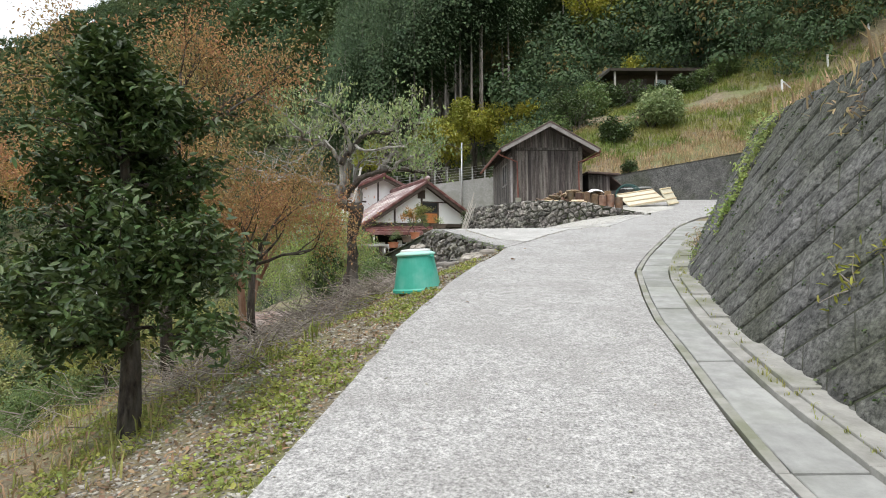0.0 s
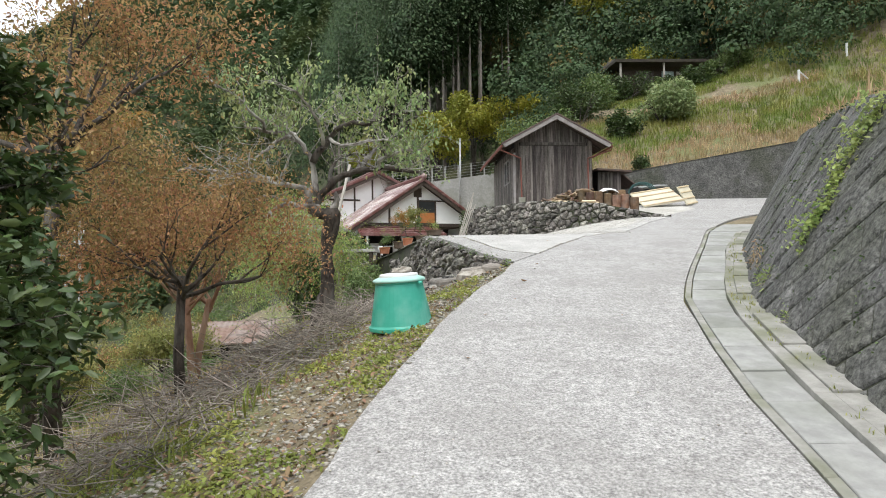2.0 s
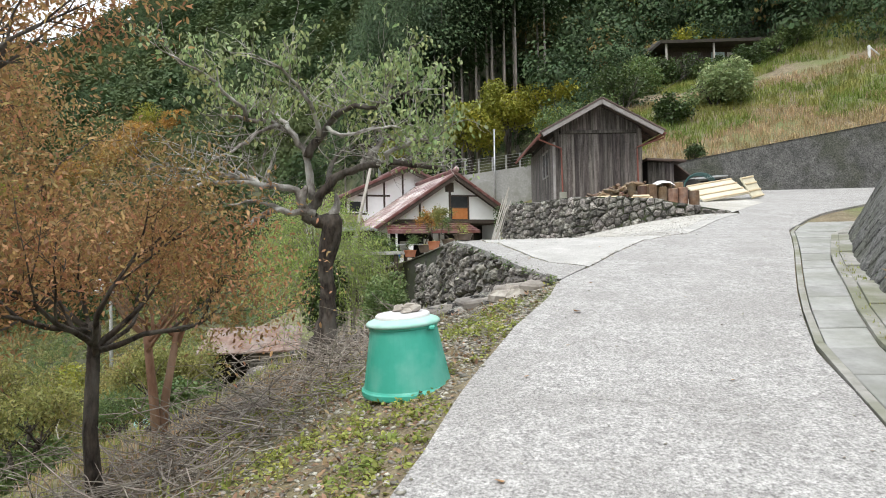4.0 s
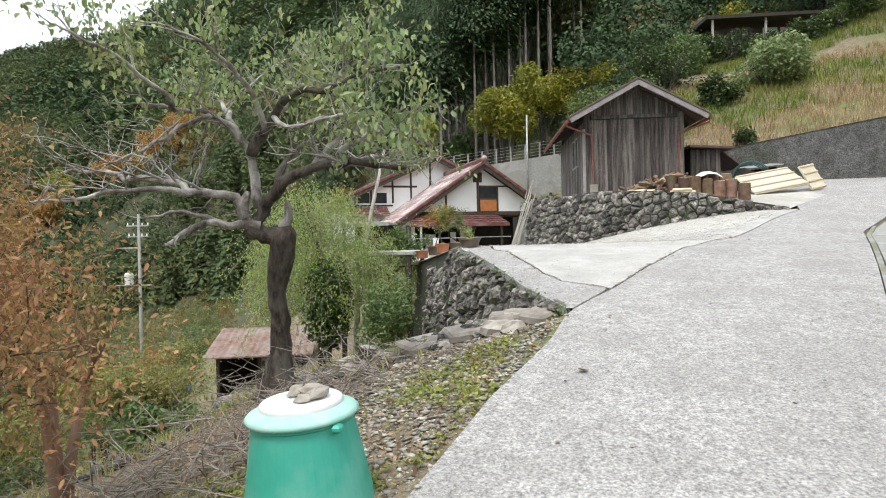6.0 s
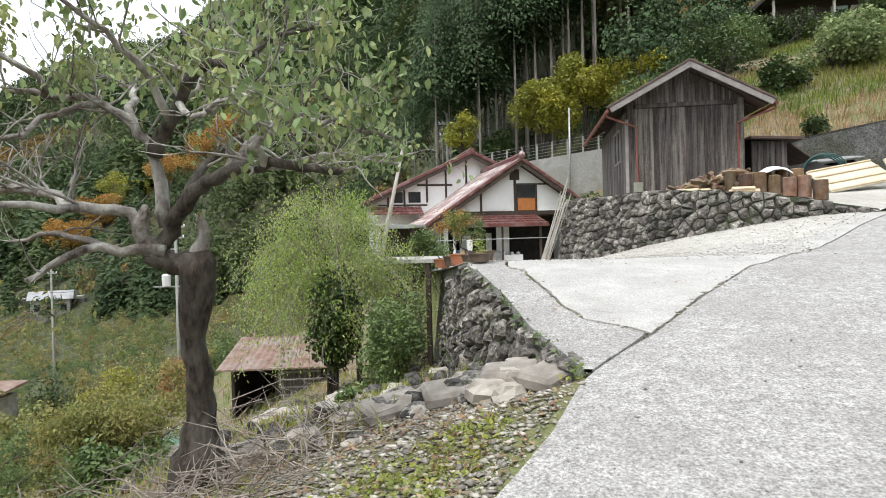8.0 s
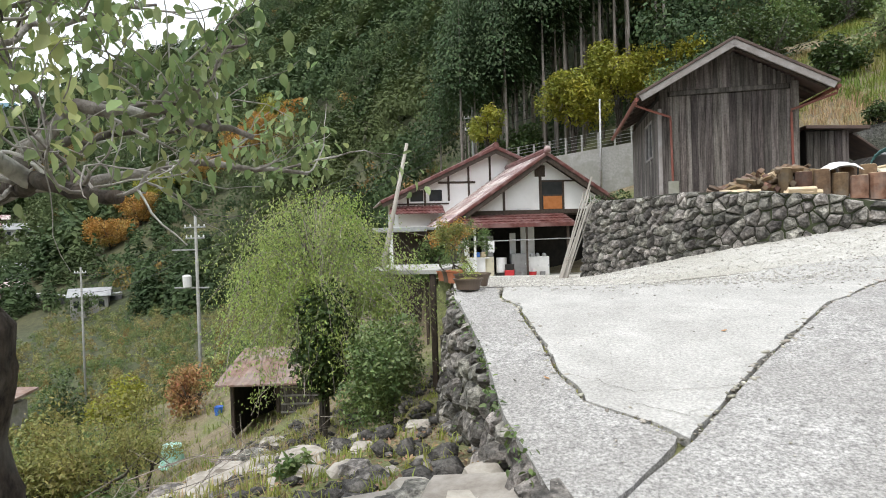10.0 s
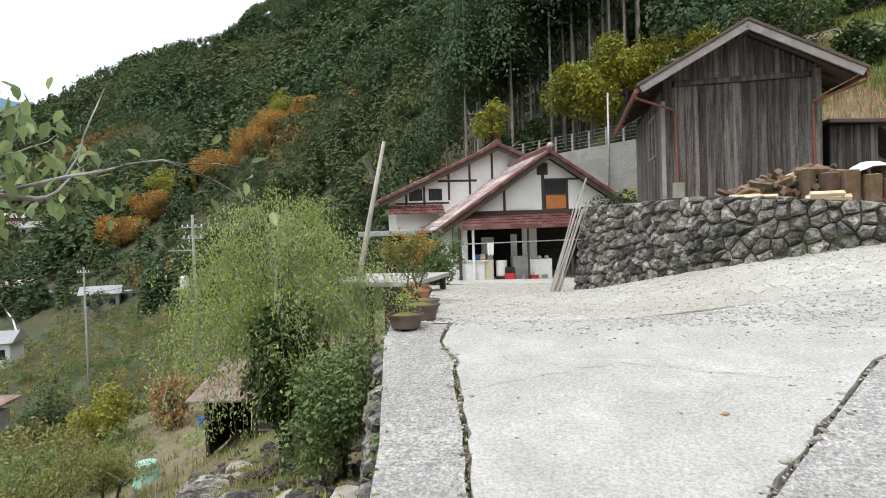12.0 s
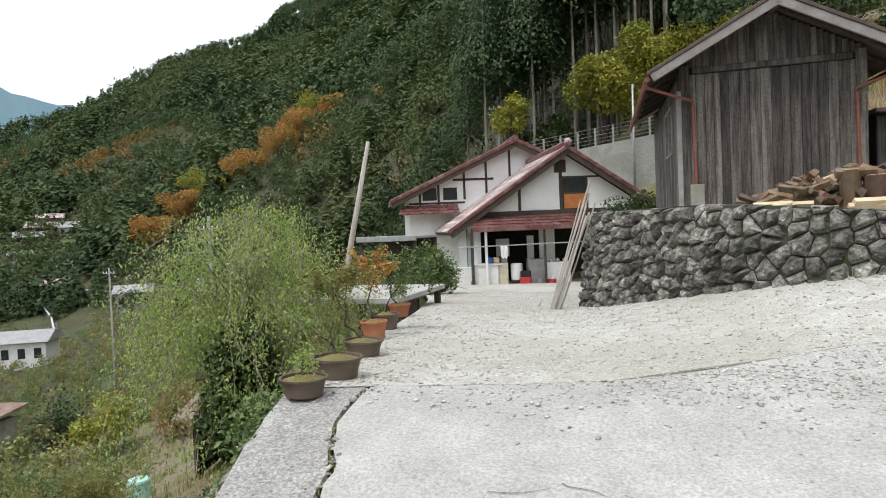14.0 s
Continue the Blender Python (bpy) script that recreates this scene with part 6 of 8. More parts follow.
# ---- ground cover ----
def blades(name, pts, height, mat, label, rng, per=6, kind="grass"):
    pts = np.repeat(np.asarray(pts), per, 0)
    n = len(pts)
    pts = pts + np.column_stack([rng.normal(0, height * 0.22, (n, 2)), np.zeros(n)])
    a, lean, h = rng.uniform(0, 6.283, n), rng.uniform(0.1, 0.9, n), height * rng.uniform(0.4, 1.2, n)
    d = np.column_stack([np.cos(a), np.sin(a), np.zeros(n)])
    side = np.column_stack([-np.sin(a), np.cos(a), np.zeros(n)]) * (h * 0.028 + 0.002)[:, None]
    up = np.array((0, 0, 1.0))
    mid = pts + d * (h * lean * 0.3)[:, None] + up * (h * 0.6)[:, None]
    tip = pts + d * (h * lean)[:, None] + up * (h * (1 - 0.35 * lean))[:, None]
    v = np.stack([pts - side, pts + side, mid + side * 0.8, mid - side * 0.8, tip], 1).reshape(-1, 3)
    b = (np.arange(n) * 5)[:, None]
    f = np.concatenate([b + np.array([[0, 1, 2]]), b + np.array([[0, 2, 3]]), b + np.array([[3, 2, 4]])])
    return tagged(quads(name, v, f, mat), label, kind, "", "stuff")


def on_land(rng, n, x0, x1, y0, y1, keep=None):
    out = []
    while len(out) < n:
        x, y = rng.uniform(x0, x1), rng.uniform(y0, y1)
        if keep is None or keep(x, y):
            out.append((x, y, land(x, y)))
    return out


rng = np.random.default_rng(61)
blades("valley_grass", on_land(rng, 3400, -38, -8, 13, 56, lambda x, y: lerp(LEFT, y) - x > 4.5), 0.34, M["bankgrass"], "rough grass on the valley side", rng, 7)
blades("bank_grass", on_land(rng, 6500, 6.5, 30, 29.5, 46, lambda x, y: y > 30.2 + 2.2 * noise.noise(Vector((x * 0.2, 0, 7))) and noise.noise(Vector((x * 0.25, y * 0.25, 2))) > -0.25), 0.4, M["bankgrass"], "green and yellowing grass on the bank above the bend", rng, 8)
blades("bank_dry_grass", on_land(rng, 3200, 4, 30, 28.0, 38, lambda x, y: noise.noise(Vector((x * 0.25, y * 0.25, 2))) < -0.15 or y < 30.6 + 2.2 * noise.noise(Vector((x * 0.2, 0, 7)))), 0.35, M["drygrass"], "dry straw-coloured grass on the bank", rng, 7)
blades("wall_top_grass", on_land(rng, 900, 3.4, 9, 0, 18, lambda x, y: 1.25 < x - lerp(FOOT, y) < 3.2), 0.35, M["drygrass"], "dry grass along the top of the retaining wall", rng, 7)


def verge(x, y):
    d = lerp(LEFT, y) - x
    return 0.05 < d < 3.2 and not (-0.9 < x < 0.0 and 8.95 < y < 9.85)


weed_at = on_land(rng, 2500, -4, 1.3, -1, 11.8, lambda x, y: verge(x, y) and noise.noise(Vector((x * 1.3, y * 0.9, 8))) > (-0.02 if y < 9.3 else 0.1))
blades("verge_grass", weed_at[::3], 0.05, M["weed"], "short yellow-green grass on the stony verge", rng, 9, "grass")
pts = [(x + rng.normal(0, 0.05), y + rng.normal(0, 0.05), z + rng.uniform(0.005, 0.04)) for x, y, z in weed_at for _ in range(11)]
tagged(leaves("verge_weeds", pts, 0.037, M["weed"], None, rng, 0.0, 0.65, 0.5), "low leafy yellow-green weeds on the stony verge", "weeds", "", "stuff")
blades("slope_dry_grass", on_land(rng, 1600, -12, 1, -2, 26, lambda x, y: lerp(LEFT, y) - x > 1.6), 0.2, M["drygrass"], "dry grass and litter on the slope", rng, 6)
blades("slope_weeds", on_land(rng, 1500, -12, 1, -2, 26, lambda x, y: lerp(LEFT, y) - x > 1.2 and noise.noise(Vector((x * 0.5, y * 0.5, 4))) > 0), 0.22, M["grass"], "patchy green weeds on the slope", rng, 6, "weeds")


def pebbles(name, pts, lo, hi, mat, label, rng, flat=0.6):
    pts = np.asarray(pts)
    n = len(pts)
    oct6 = np.array([(1, 0, 0), (0, 1, 0), (-1, 0, 0), (0, -1, 0), (0.1, 0.1, 1), (0, 0, -1), (0.75, 0.7, 0.45), (-0.7, 0.65, 0.5), (-0.7, -0.75, 0.4), (0.75, -0.7, 0.5)])
    faces = np.array([(0, 6, 4), (6, 1, 4), (1, 7, 4), (7, 2, 4), (2, 8, 4), (8, 3, 4), (3, 9, 4), (9, 0, 4), (0, 5, 6), (6, 5, 1), (1, 5, 7), (7, 5, 2), (2, 5, 8), (8, 5, 3), (3, 5, 9), (9, 5, 0)])
    s = lo * (hi / lo) ** (rng.uniform(0, 1, n) ** 2.2)
    a = rng.uniform(0, 6.283, n)
    sc = np.column_stack([s * rng.uniform(0.7, 1.3, n), s * rng.uniform(0.6, 1.0, n), s * flat * rng.uniform(0.5, 1.1, n)])
    base = oct6[None] * sc[:, None, :] * rng.uniform(0.75, 1.2, (n, 10, 1))
    c, d = np.cos(a)[:, None], np.sin(a)[:, None]
    v = np.stack([base[..., 0] * c - base[..., 1] * d, base[..., 0] * d + base[..., 1] * c, base[..., 2] + base[..., 0] * rng.uniform(-0.25, 0.25, (n, 1))], -1) + pts[:, None, :] + np.array((0, 0, 1)) * (s * flat * 0.15)[:, None, None]
    f = (np.arange(n) * 10)[:, None, None] + faces[None]
    return tagged(quads(name, v.reshape(-1, 3), f.reshape(-1, 3), mat), label, "gravel", "", "stuff")


def stony(x, y):
    d = lerp(LEFT, y) - x
    return 0.03 + 0.12 * noise.noise(Vector((x * 3, y * 3, 1))) < d < 2.2 and not (-0.9 < x < 0.0 and 8.95 < y < 9.85)


pts = [(x, y, z + (0.05 if x > lerp(LEFT, y) else 0)) for x, y, z in on_land(rng, 20000, -3.5, 1.4, -1, 12.6, stony)]
pebbles("verge_gravel", pts, 0.007, 0.034, M["gravel"], "loose pale stones and chippings on the verge", rng)
pts = on_land(rng, 4200, -2.2, 1.2, 9.0, 12.3, lambda x, y: 0.1 < lerp(LEFT, y) - x < 2.3 - 0.5 * max(0, 10.4 - y))
pebbles("bank_stones", [(x, y, z + 0.01) for x, y, z in pts], 0.009, 0.046, M["gravel"], "flat broken stones strewn on the bank", rng, 0.4)
pts = [(x, y, surface(x, y) + 0.008) for x, y, z in on_land(rng, 12000, -4, 6, 15.2, 30, lambda x, y: lerp(LEFT, y) + 0.05 < x < lerp(YR, y) + 0.3 and y > 15.5 + 0.6 * noise.noise(Vector((x, 0, 0))))]
pebbles("yard_gravel", pts, 0.006, 0.021, M["yardstone"], "bleached gravel scattered over the yard", rng, 0.7)


def twigs(name, pts, length, rad, label, rng, lift=0.15):
    g = Geo()
    for x, y, z in pts:
        a, t = rng.uniform(0, 6.283), rng.normal(0.1, 0.3)
        d = Vector((math.cos(a) * math.cos(t), math.sin(a) * math.cos(t), math.sin(t))) * length * rng.uniform(0.4, 1.3)
        p = Vector((x, y, z + rng.uniform(0, lift)))
        b = Vector(rng.normal(0, 0.08, 3)) * length
        g.tube([p, p + d * 0.5 + b, p + d], [rad * rng.uniform(0.5, 1.3), rad * 0.7, rad * 0.25], 4, False)
    return tagged(part(name, g, M["twig"]), label, "brushwood", "", "stuff")


twigs("brushwood", on_land(rng, 1500, -4.0, 0.2, 6.0, 12.2, lambda x, y: 1.45 + 0.1 * max(0, y - 9) < lerp(LEFT, y) - x < 3.0), 0.6, 0.006, "grey heap of cut twigs and brushwood", rng, 0.22)
twigs("slope_twigs", on_land(rng, 500, -9.0, -1.5, 1.0, 20.0, lambda x, y: lerp(LEFT, y) - x > 2.0), 1.0, 0.006, "bare saplings and fallen twigs on the slope", rng, 0.5)


pts = [(x, y, z + 0.02) for x, y, z in on_land(rng, 15000, -5, 1.3, -1, 16, lambda x, y: 0.1 < lerp(LEFT, y) - x < 4)]
tagged(leaves("leaf_litter", pts, 0.05, M["litter"], None, rng, 0.0, 0.5, 0.7), "dry brown leaf litter on the bank", "leaf litter", "", "stuff")
for i, (x, y, z, s) in enumerate(((6.0, 35, 8.6, 1.9), (8.3, 37.5, 9.6, 2.0), (5.2, 39, 9.2, 2.1), (9.6, 33.5, 7.6, 1.1), (14.6, 42.6, 12.4, 1.2), (17.3, 42.8, 12.8, 1.2), (20.6, 43.5, 13.8, 1.3), (12.2, 43.5, 12.6, 1.6), (9.8, 41, 9.5, 1.8), (13.0, 43, 11.5, 1.6), (8.0, 39, 8.0, 1.3), (15.8, 42.5, 12.0, 1.0), (19, 43, 13, 1.1), (11.3, 45, 13, 2.0))):
    bush("woodland_tree", x, y, max(z, land(x, y) + 0.55 * s), s, s * 0.8, s * 0.9, 3600, 0.15, M["leaf_dark"] if i % 2 else M["leaf_bush"], "bushy green tree below the hillside house", "tree", 80 + i, 0.06, group="wood edge")

pts = [(x, y, z + 0.02) for x, y, z in on_land(rng, 1500, -9, 0.4, 12.2, 25, lambda x, y: 0.15 < lerp(LEFT, y) - x < 6 and noise.noise(Vector((x * 0.5, y * 0.5, 6))) > -0.15)]
pebbles("rubble", pts, 0.03, 0.16, M["stone"], "grey rubble strewn on the slope below the yard wall", rng, 0.8)
blades("yard_foot_weeds", on_land(rng, 900, -8, 0.4, 12.2, 25, lambda x, y: 0.2 < lerp(LEFT, y) - x < 5), 0.14, M["weed"], "yellow-green weeds among rubble", rng, 9, "weeds")


# ---- compost bin ----
def rock_geo(rng, s, flat=0.7):
    g = Geo()
    n = 7
    for k, (r, z) in enumerate(((0.6, -0.5), (1.0, -0.15), (0.95, 0.3), (0.55, 0.7))):
        for i in range(n):
            a = 6.283 * i / n + k * 0.2
            q = r * rng.uniform(0.75, 1.15) * s
            g.v.append((q * math.cos(a), q * math.sin(a), (z + rng.uniform(-0.12, 0.12)) * s * flat))
    for k in range(3):
        g.f += [(k * n + i, k * n + (i + 1) % n, (k + 1) * n + (i + 1) % n, (k + 1) * n + i) for i in range(n)]
    g.f += [tuple(range(n))[::-1], tuple(range(3 * n, 4 * n))]
    return g


def compost_bin():
    top = thing("compost_bin", "teal plastic compost bin with a faded lid", "compost bin", pose(-0.375, 8.66, 1.16, 2, -3, 0) @ Matrix.Diagonal((0.9, 0.9, 0.83, 1)))
    part("body", Geo().lathe([(0.395, 0.0), (0.40, 0.015), (0.40, 0.05), (0.385, 0.06), (0.375, 0.075), (0.29, 0.60), (0.30, 0.61), (0.302, 0.65), (0.28, 0.66), (0.24, 0.66)], 40), M["teal"], top, "teal plastic body", smooth=False)
    lid = part("lid", Geo().lathe([(0.30, 0.625), (0.318, 0.632), (0.322, 0.65), (0.305, 0.668), (0.25, 0.69), (0.235, 0.696)], 40), M["paleteal"], top, "pale teal lid rim", smooth=True)
    part("lid_top", Geo().lathe([(0.236, 0.69), (0.238, 0.716), (0.225, 0.73), (0.19, 0.735), (0.1, 0.742), (0.001, 0.744)], 40), M["white"], lid, "sun-bleached white centre", smooth=True)
    part("latch", Geo().box((0.235, -0.23, 0.585), (0.29, -0.16, 0.625), None, 0.012), M["teal"], lid)
    rng = np.random.default_rng(2)
    for x, y, size, tall in ((0.09, -0.02, 0.09, 0.75), (-0.03, 0.02, 0.06, 1.0), (0.05, -0.09, 0.055, 0.6)):
        ob = solid("stone", rock_geo(rng, size, tall), M["gravel"], "rough pale stone weighing down a lid", "stone", smooth=False)
        ob.matrix_basis = top.matrix_basis @ pose(x, y, 0.742 + size * tall * 0.4, 0, 0, rng.uniform(0, 360))


compost_bin()


# ---- terrace: firewood, panels, planks ----
def log_round(x, y, r, h, rng):
    top = thing("log_round", "upright sawn log round stacked on the terrace", "log", pose(x, y, terrace_z(x, y) + 0.004, 0, 0, rng.uniform(0, 360)), "log rounds")
    g = Geo()
    n = 14
    rr = [r * rng.uniform(0.9, 1.08) for _ in range(n)]
    for z, k in ((0, 0.98), (h * 0.5, 1.0), (h - 0.01, 0.98), (h, 0.94)):
        g.v += [(rr[i] * k * math.cos(6.283 * i / n), rr[i] * k * math.sin(6.283 * i / n), z) for i in range(n)]
    for k in range(3):
        g.f += [(k * n + i, k * n + (i + 1) % n, (k + 1) * n + (i + 1) % n, (k + 1) * n + i) for i in range(n)]
    g.f.append(tuple(range(n))[::-1])
    part("bark", g, M["wood"], top)
    part("cut_face", Geo().lathe([(r * 0.9, h + 0.001), (r * 0.85, h + 0.005), (0.001, h + 0.006)], 14), M["palewood"], top, "pale sawn face")


rng = np.random.default_rng(12)
for i in range(7):
    x = 4.4 + i * 0.265
    log_round(x, 20.6 + 0.05 * math.sin(i * 3) - 0.02 * i, 0.125 * rng.uniform(0.9, 1.08), rng.uniform(0.36, 0.46), rng)
for i in range(4):
    log_round(4.85 + i * 0.3, 20.95, 0.13, 0.48 * rng.uniform(0.8, 1.1), rng)


def billet(x, y, z, a, t, ln, mat, rng, name="firewood_billet", label="split firewood billet on a heap"):
    g = Geo()
    r = rng.uniform(0.035, 0.06)
    tri = [(r * rng.uniform(0.8, 1.3) * math.cos(b), r * rng.uniform(0.8, 1.3) * math.sin(b)) for b in (0.2, 1.7, 2.9, 4.6)]
    g.prism(tri, -ln / 2, ln / 2)
    ob = solid(name, g, M[mat], label, "firewood", "firewood heap")
    ob.matrix_basis = pose(x, y, z, 90 + t, 0, a)


for i in range(70):
    x = rng.uniform(3.35, 4.7)
    y = rng.uniform(20.55, 21.4)
    hmax = lerp([(3.2, 0.06), (3.8, 0.25), (4.5, 0.46), (4.8, 0.4)], x)
    if y > lerp([(3.2, 21.2), (4.8, 22)], x) or y < lerp([(3.3, 20.75), (4.0, 20.4)], x):
        continue
    billet(x, y, terrace_z(x, y) + 0.04 + rng.uniform(0, hmax), rng.uniform(0, 180), rng.uniform(-25, 25), rng.uniform(0.25, 0.42), "wood" if rng.uniform() < 0.92 else "palewood", rng)
for i, (x, y, a) in enumerate(((3.55, 20.42, 70), (3.75, 20.36, 80), (4.5, 20.28, 86), (4.65, 20.3, 95), (4.55, 20.27, 92))):
    billet(x, y, terrace_z(x, y) + 0.05 + 0.05 * (i > 3), a, 0, 0.42, "palewood", rng, "pale_board_offcut", "fresh pale offcut of sawn wood")
g = Geo()
for i in range(9):
    for j in range(7):
        u, v = i / 8 - 0.5, j / 6 - 0.5
        g.v.append((5.25 + u * 0.55, 20.72 + v * 0.5, terrace_z(5.25, 20.72) + 0.56 - 0.45 * abs(u) ** 2.2 - 0.35 * abs(v) ** 2 + 0.03 * noise.noise(Vector((u * 6, v * 6, 1)))))
g.f = [(i * 7 + j, (i + 1) * 7 + j, (i + 1) * 7 + j + 1, i * 7 + j + 1) for i in range(8) for j in range(6)]
sack = solid("white_sheet", g, M["white"], "crumpled white sack laid over the log rounds", "sheet", smooth=True)


def cream_panel(m, w, h, label):
    top = thing("wall_panel_board", label, "panel", m, "salvaged panels")
    part("panel", Geo().box((0, -0.025, 0), (w, 0.025, h)), M["cream"], top)
    for z in (0.04, h / 3, 2 * h / 3, h - 0.04):
        part("batten", Geo().box((0.01, -0.055, z - 0.025), (w - 0.01, -0.026, z + 0.025)), M["palewood"], top)


cream_panel(pose(6.95, 22.35, terrace_z(7, 22.4) + 0.01, -52, -9, 22), 1.75, 0.85, "cream slatted wall panel propped beside the road")
cream_panel(pose(8.7, 23.15, surface(8.7, 23.2) + 0.01, -25, -9, 40), 0.75, 0.75, "cream slatted wall panel standing beside the road")
part_g = Geo().box((0, 0, 0), (1.1, 0.6, 0.03))
solid("metal_sheet", part_g, M["steel"], "dull metal sheet lying on scrap behind the panels", "scrap").matrix_basis = pose(7.4, 24.0, 4.45, 8, -6, 15)
solid("scrap_mound", rock_geo(rng, 0.75, 0.75), M["dark"], "dark heap of scrap behind the logs", "scrap").matrix_basis = pose(7.1, 24.2, 4.05)
solid("scrap_mound", rock_geo(rng, 0.6, 0.7), M["dark"], "dark heap of scrap behind the panels", "scrap").matrix_basis = pose(8.0, 24.6, 4.2)
for i in range(4):
    g = Geo().tube([(7.3 + 0.5 * math.cos(a) * (1 - 0.05 * i), 23.6 + 0.06 * i, 4.2 + 0.42 * math.sin(a) * (1 - 0.05 * i)) for a in np.linspace(-0.2, 3.4, 14)], 0.017, 6)
    solid("hose", g, M["rubber"], "coil of dark teal hose over scrap", "hose", "hose coils")

for i in range(7):
    h = (2.0, 2.35, 1.9, 1.8, 2.1, 1.7, 1.95)[i]
    x0, y0 = 0.46 + 0.03 * i, 23.05 - 0.06 * (i % 3)
    g = Geo().box((-0.02, -0.01, 0), (0.02, 0.01, h)) if i % 2 else Geo().tube([(0, 0, 0), (0.01, 0, h * 0.5), (0, 0, h)], [0.017, 0.015, 0.012], 7)
    solid("leaning_batten", g, M["polewood"], "grey wooden batten leaning on the stone wall", "batten", "leaning battens").matrix_basis = pose(x0, y0, surface(x0, y0) + 0.008, -2, 17 + 1.2 * (i % 4), 0)


# ---- yard edge: bonsai pots, pole, deck, carport ----
def bonsai(x, y, rx, ry, h, mat, plant, seed, label, leaf=0.025, n=500, tall=0.2):
    rng = np.random.default_rng(seed)
    z = surface(x, y) + 0.014
    top = thing("potted_plant", label, "potted plant", pose(x, y, z, 0, 0, rng.uniform(-20, 20)), "pots along the yard edge")
    part("pot", Geo().lathe([(0.72, 0.0), (0.78, 0.0), (0.86, h * 0.5), (0.97, h * 0.86), (1.04, h * 0.9), (1.04, h), (0.93, h), (0.9, h * 0.82)], 28, None, rx, ry), M[mat], top, "glazed pot" if mat == "pot" else "terracotta pot")
    soil = Geo().lathe([(0.92, h * 0.84), (0.6, h * 0.95), (0.25, h * 1.08), (0.001, h * 1.1)], 20, None, rx, ry)
    part("soil", soil, M["moss"], top, "mossy soil")
    br, tips = grow(rng, (0, 0, h * 0.9), (rng.normal(0, 0.3), rng.normal(0, 0.3), 1), tall, 0.014, 2, 0.8, 0.3, 0.05, 3, 0.7, seg=4)
    part("stem", limbs(br, 7, 4, 0.008), M["bark"], top, smooth=True)
    leaves("foliage", around(rng, tips, max(2, n // max(1, len(tips))), 0.04), leaf, M[plant], top, rng, 0.2, 0.45)


bonsai(-0.06, 15.72, 0.16, 0.14, 0.12, "pot", "leaf_weep", 1, "small brown bonsai pot with a tiny green plant", 0.025, 260, 0.1)
bonsai(-0.1, 16.25, 0.2, 0.16, 0.15, "pot", "moss", 2, "wide brown bonsai pot with mossy soil", 0.02, 300, 0.22)
bonsai(-0.4, 17.3, 0.2, 0.16, 0.14, "pot", "leaf_olive", 3, "brown bonsai pot with a spreading shrub", 0.04, 1500, 0.5)
bonsai(-0.85, 18.5, 0.15, 0.15, 0.2, "terracotta", "leaf_orange", 5, "terracotta pot with an orange-leaved shrub", 0.045, 1200, 0.5)
bonsai(-1.15, 19.5, 0.18, 0.18, 0.2, "pot", "leaf_bush", 6, "brown pot with a dark leafy shrub", 0.05, 1500, 0.55)
bonsai(-1.75, 21.4, 0.18, 0.18, 0.2, "terracotta", "leaf_bush", 8, "terracotta pot with a leafy shrub", 0.04, 700, 0.4)

g = Geo().tube([(-4.2, 23.5, land(-4.2, 23.5) - 0.2), (-4.09, 23.5, 1.4), (-3.62, 23.5, 3.4), (-3.15, 23.5, 5.36)], [0.085, 0.075, 0.06, 0.04], 9)
solid("leaning_pole", g, M["polewood"], "tall pale wooden pole leaning by the yard edge", "pole", smooth=True)
g = Geo().tube([(-3.9, 23.6, land(-3.9, 23.6) - 0.2), (-3.86, 23.6, 2.7)], 0.06, 9)
solid("short_post", g, M["polewood"], "short pale post beside the leaning pole", "pole", smooth=True)

deck = thing("concrete_deck", "pale flat slab platform at the yard's edge", "platform")
part("slab", Geo().box((-4.3, 22.3, 2.22), (-2.15, 25.0, 2.32)), M["apron"], deck)
for x, y in ((-4.2, 22.4), (-2.3, 22.4), (-4.2, 24.9), (-2.3, 24.9)):
    part("leg", Geo().box((x - 0.06, y - 0.06, land(x, y) - 0.2), (x + 0.06, y + 0.06, 2.22)), M["beam"], deck)

carport = thing("carport", "low open carport with a grey sheet roof", "carport")
part("roof", Geo().box((-6.0, 28.6, 3.3), (-4.2, 30.6, 3.38)), M["roofgrey"], carport)
part("fascia", Geo().box((-6.05, 28.55, 3.24), (-4.15, 28.6, 3.4)), M["steel"], carport)
for x, y in ((-5.95, 28.7), (-4.25, 28.7), (-5.95, 30.5), (-4.25, 30.5)):
    part("post", Geo().box((x - 0.05, y - 0.05, land(x, y) - 0.3), (x + 0.05, y + 0.05, 3.3)), M["beam"], carport)
part("back_wall", Geo().box((-5.95, 30.5, 0.0), (-4.25, 30.56, 3.3)), M["beam"], carport)


# ---- things in the porch ----
def py(x, d=0.0):
    return 37.75 + (x + 2.5) * 0.445 + d


ZF = 1.1


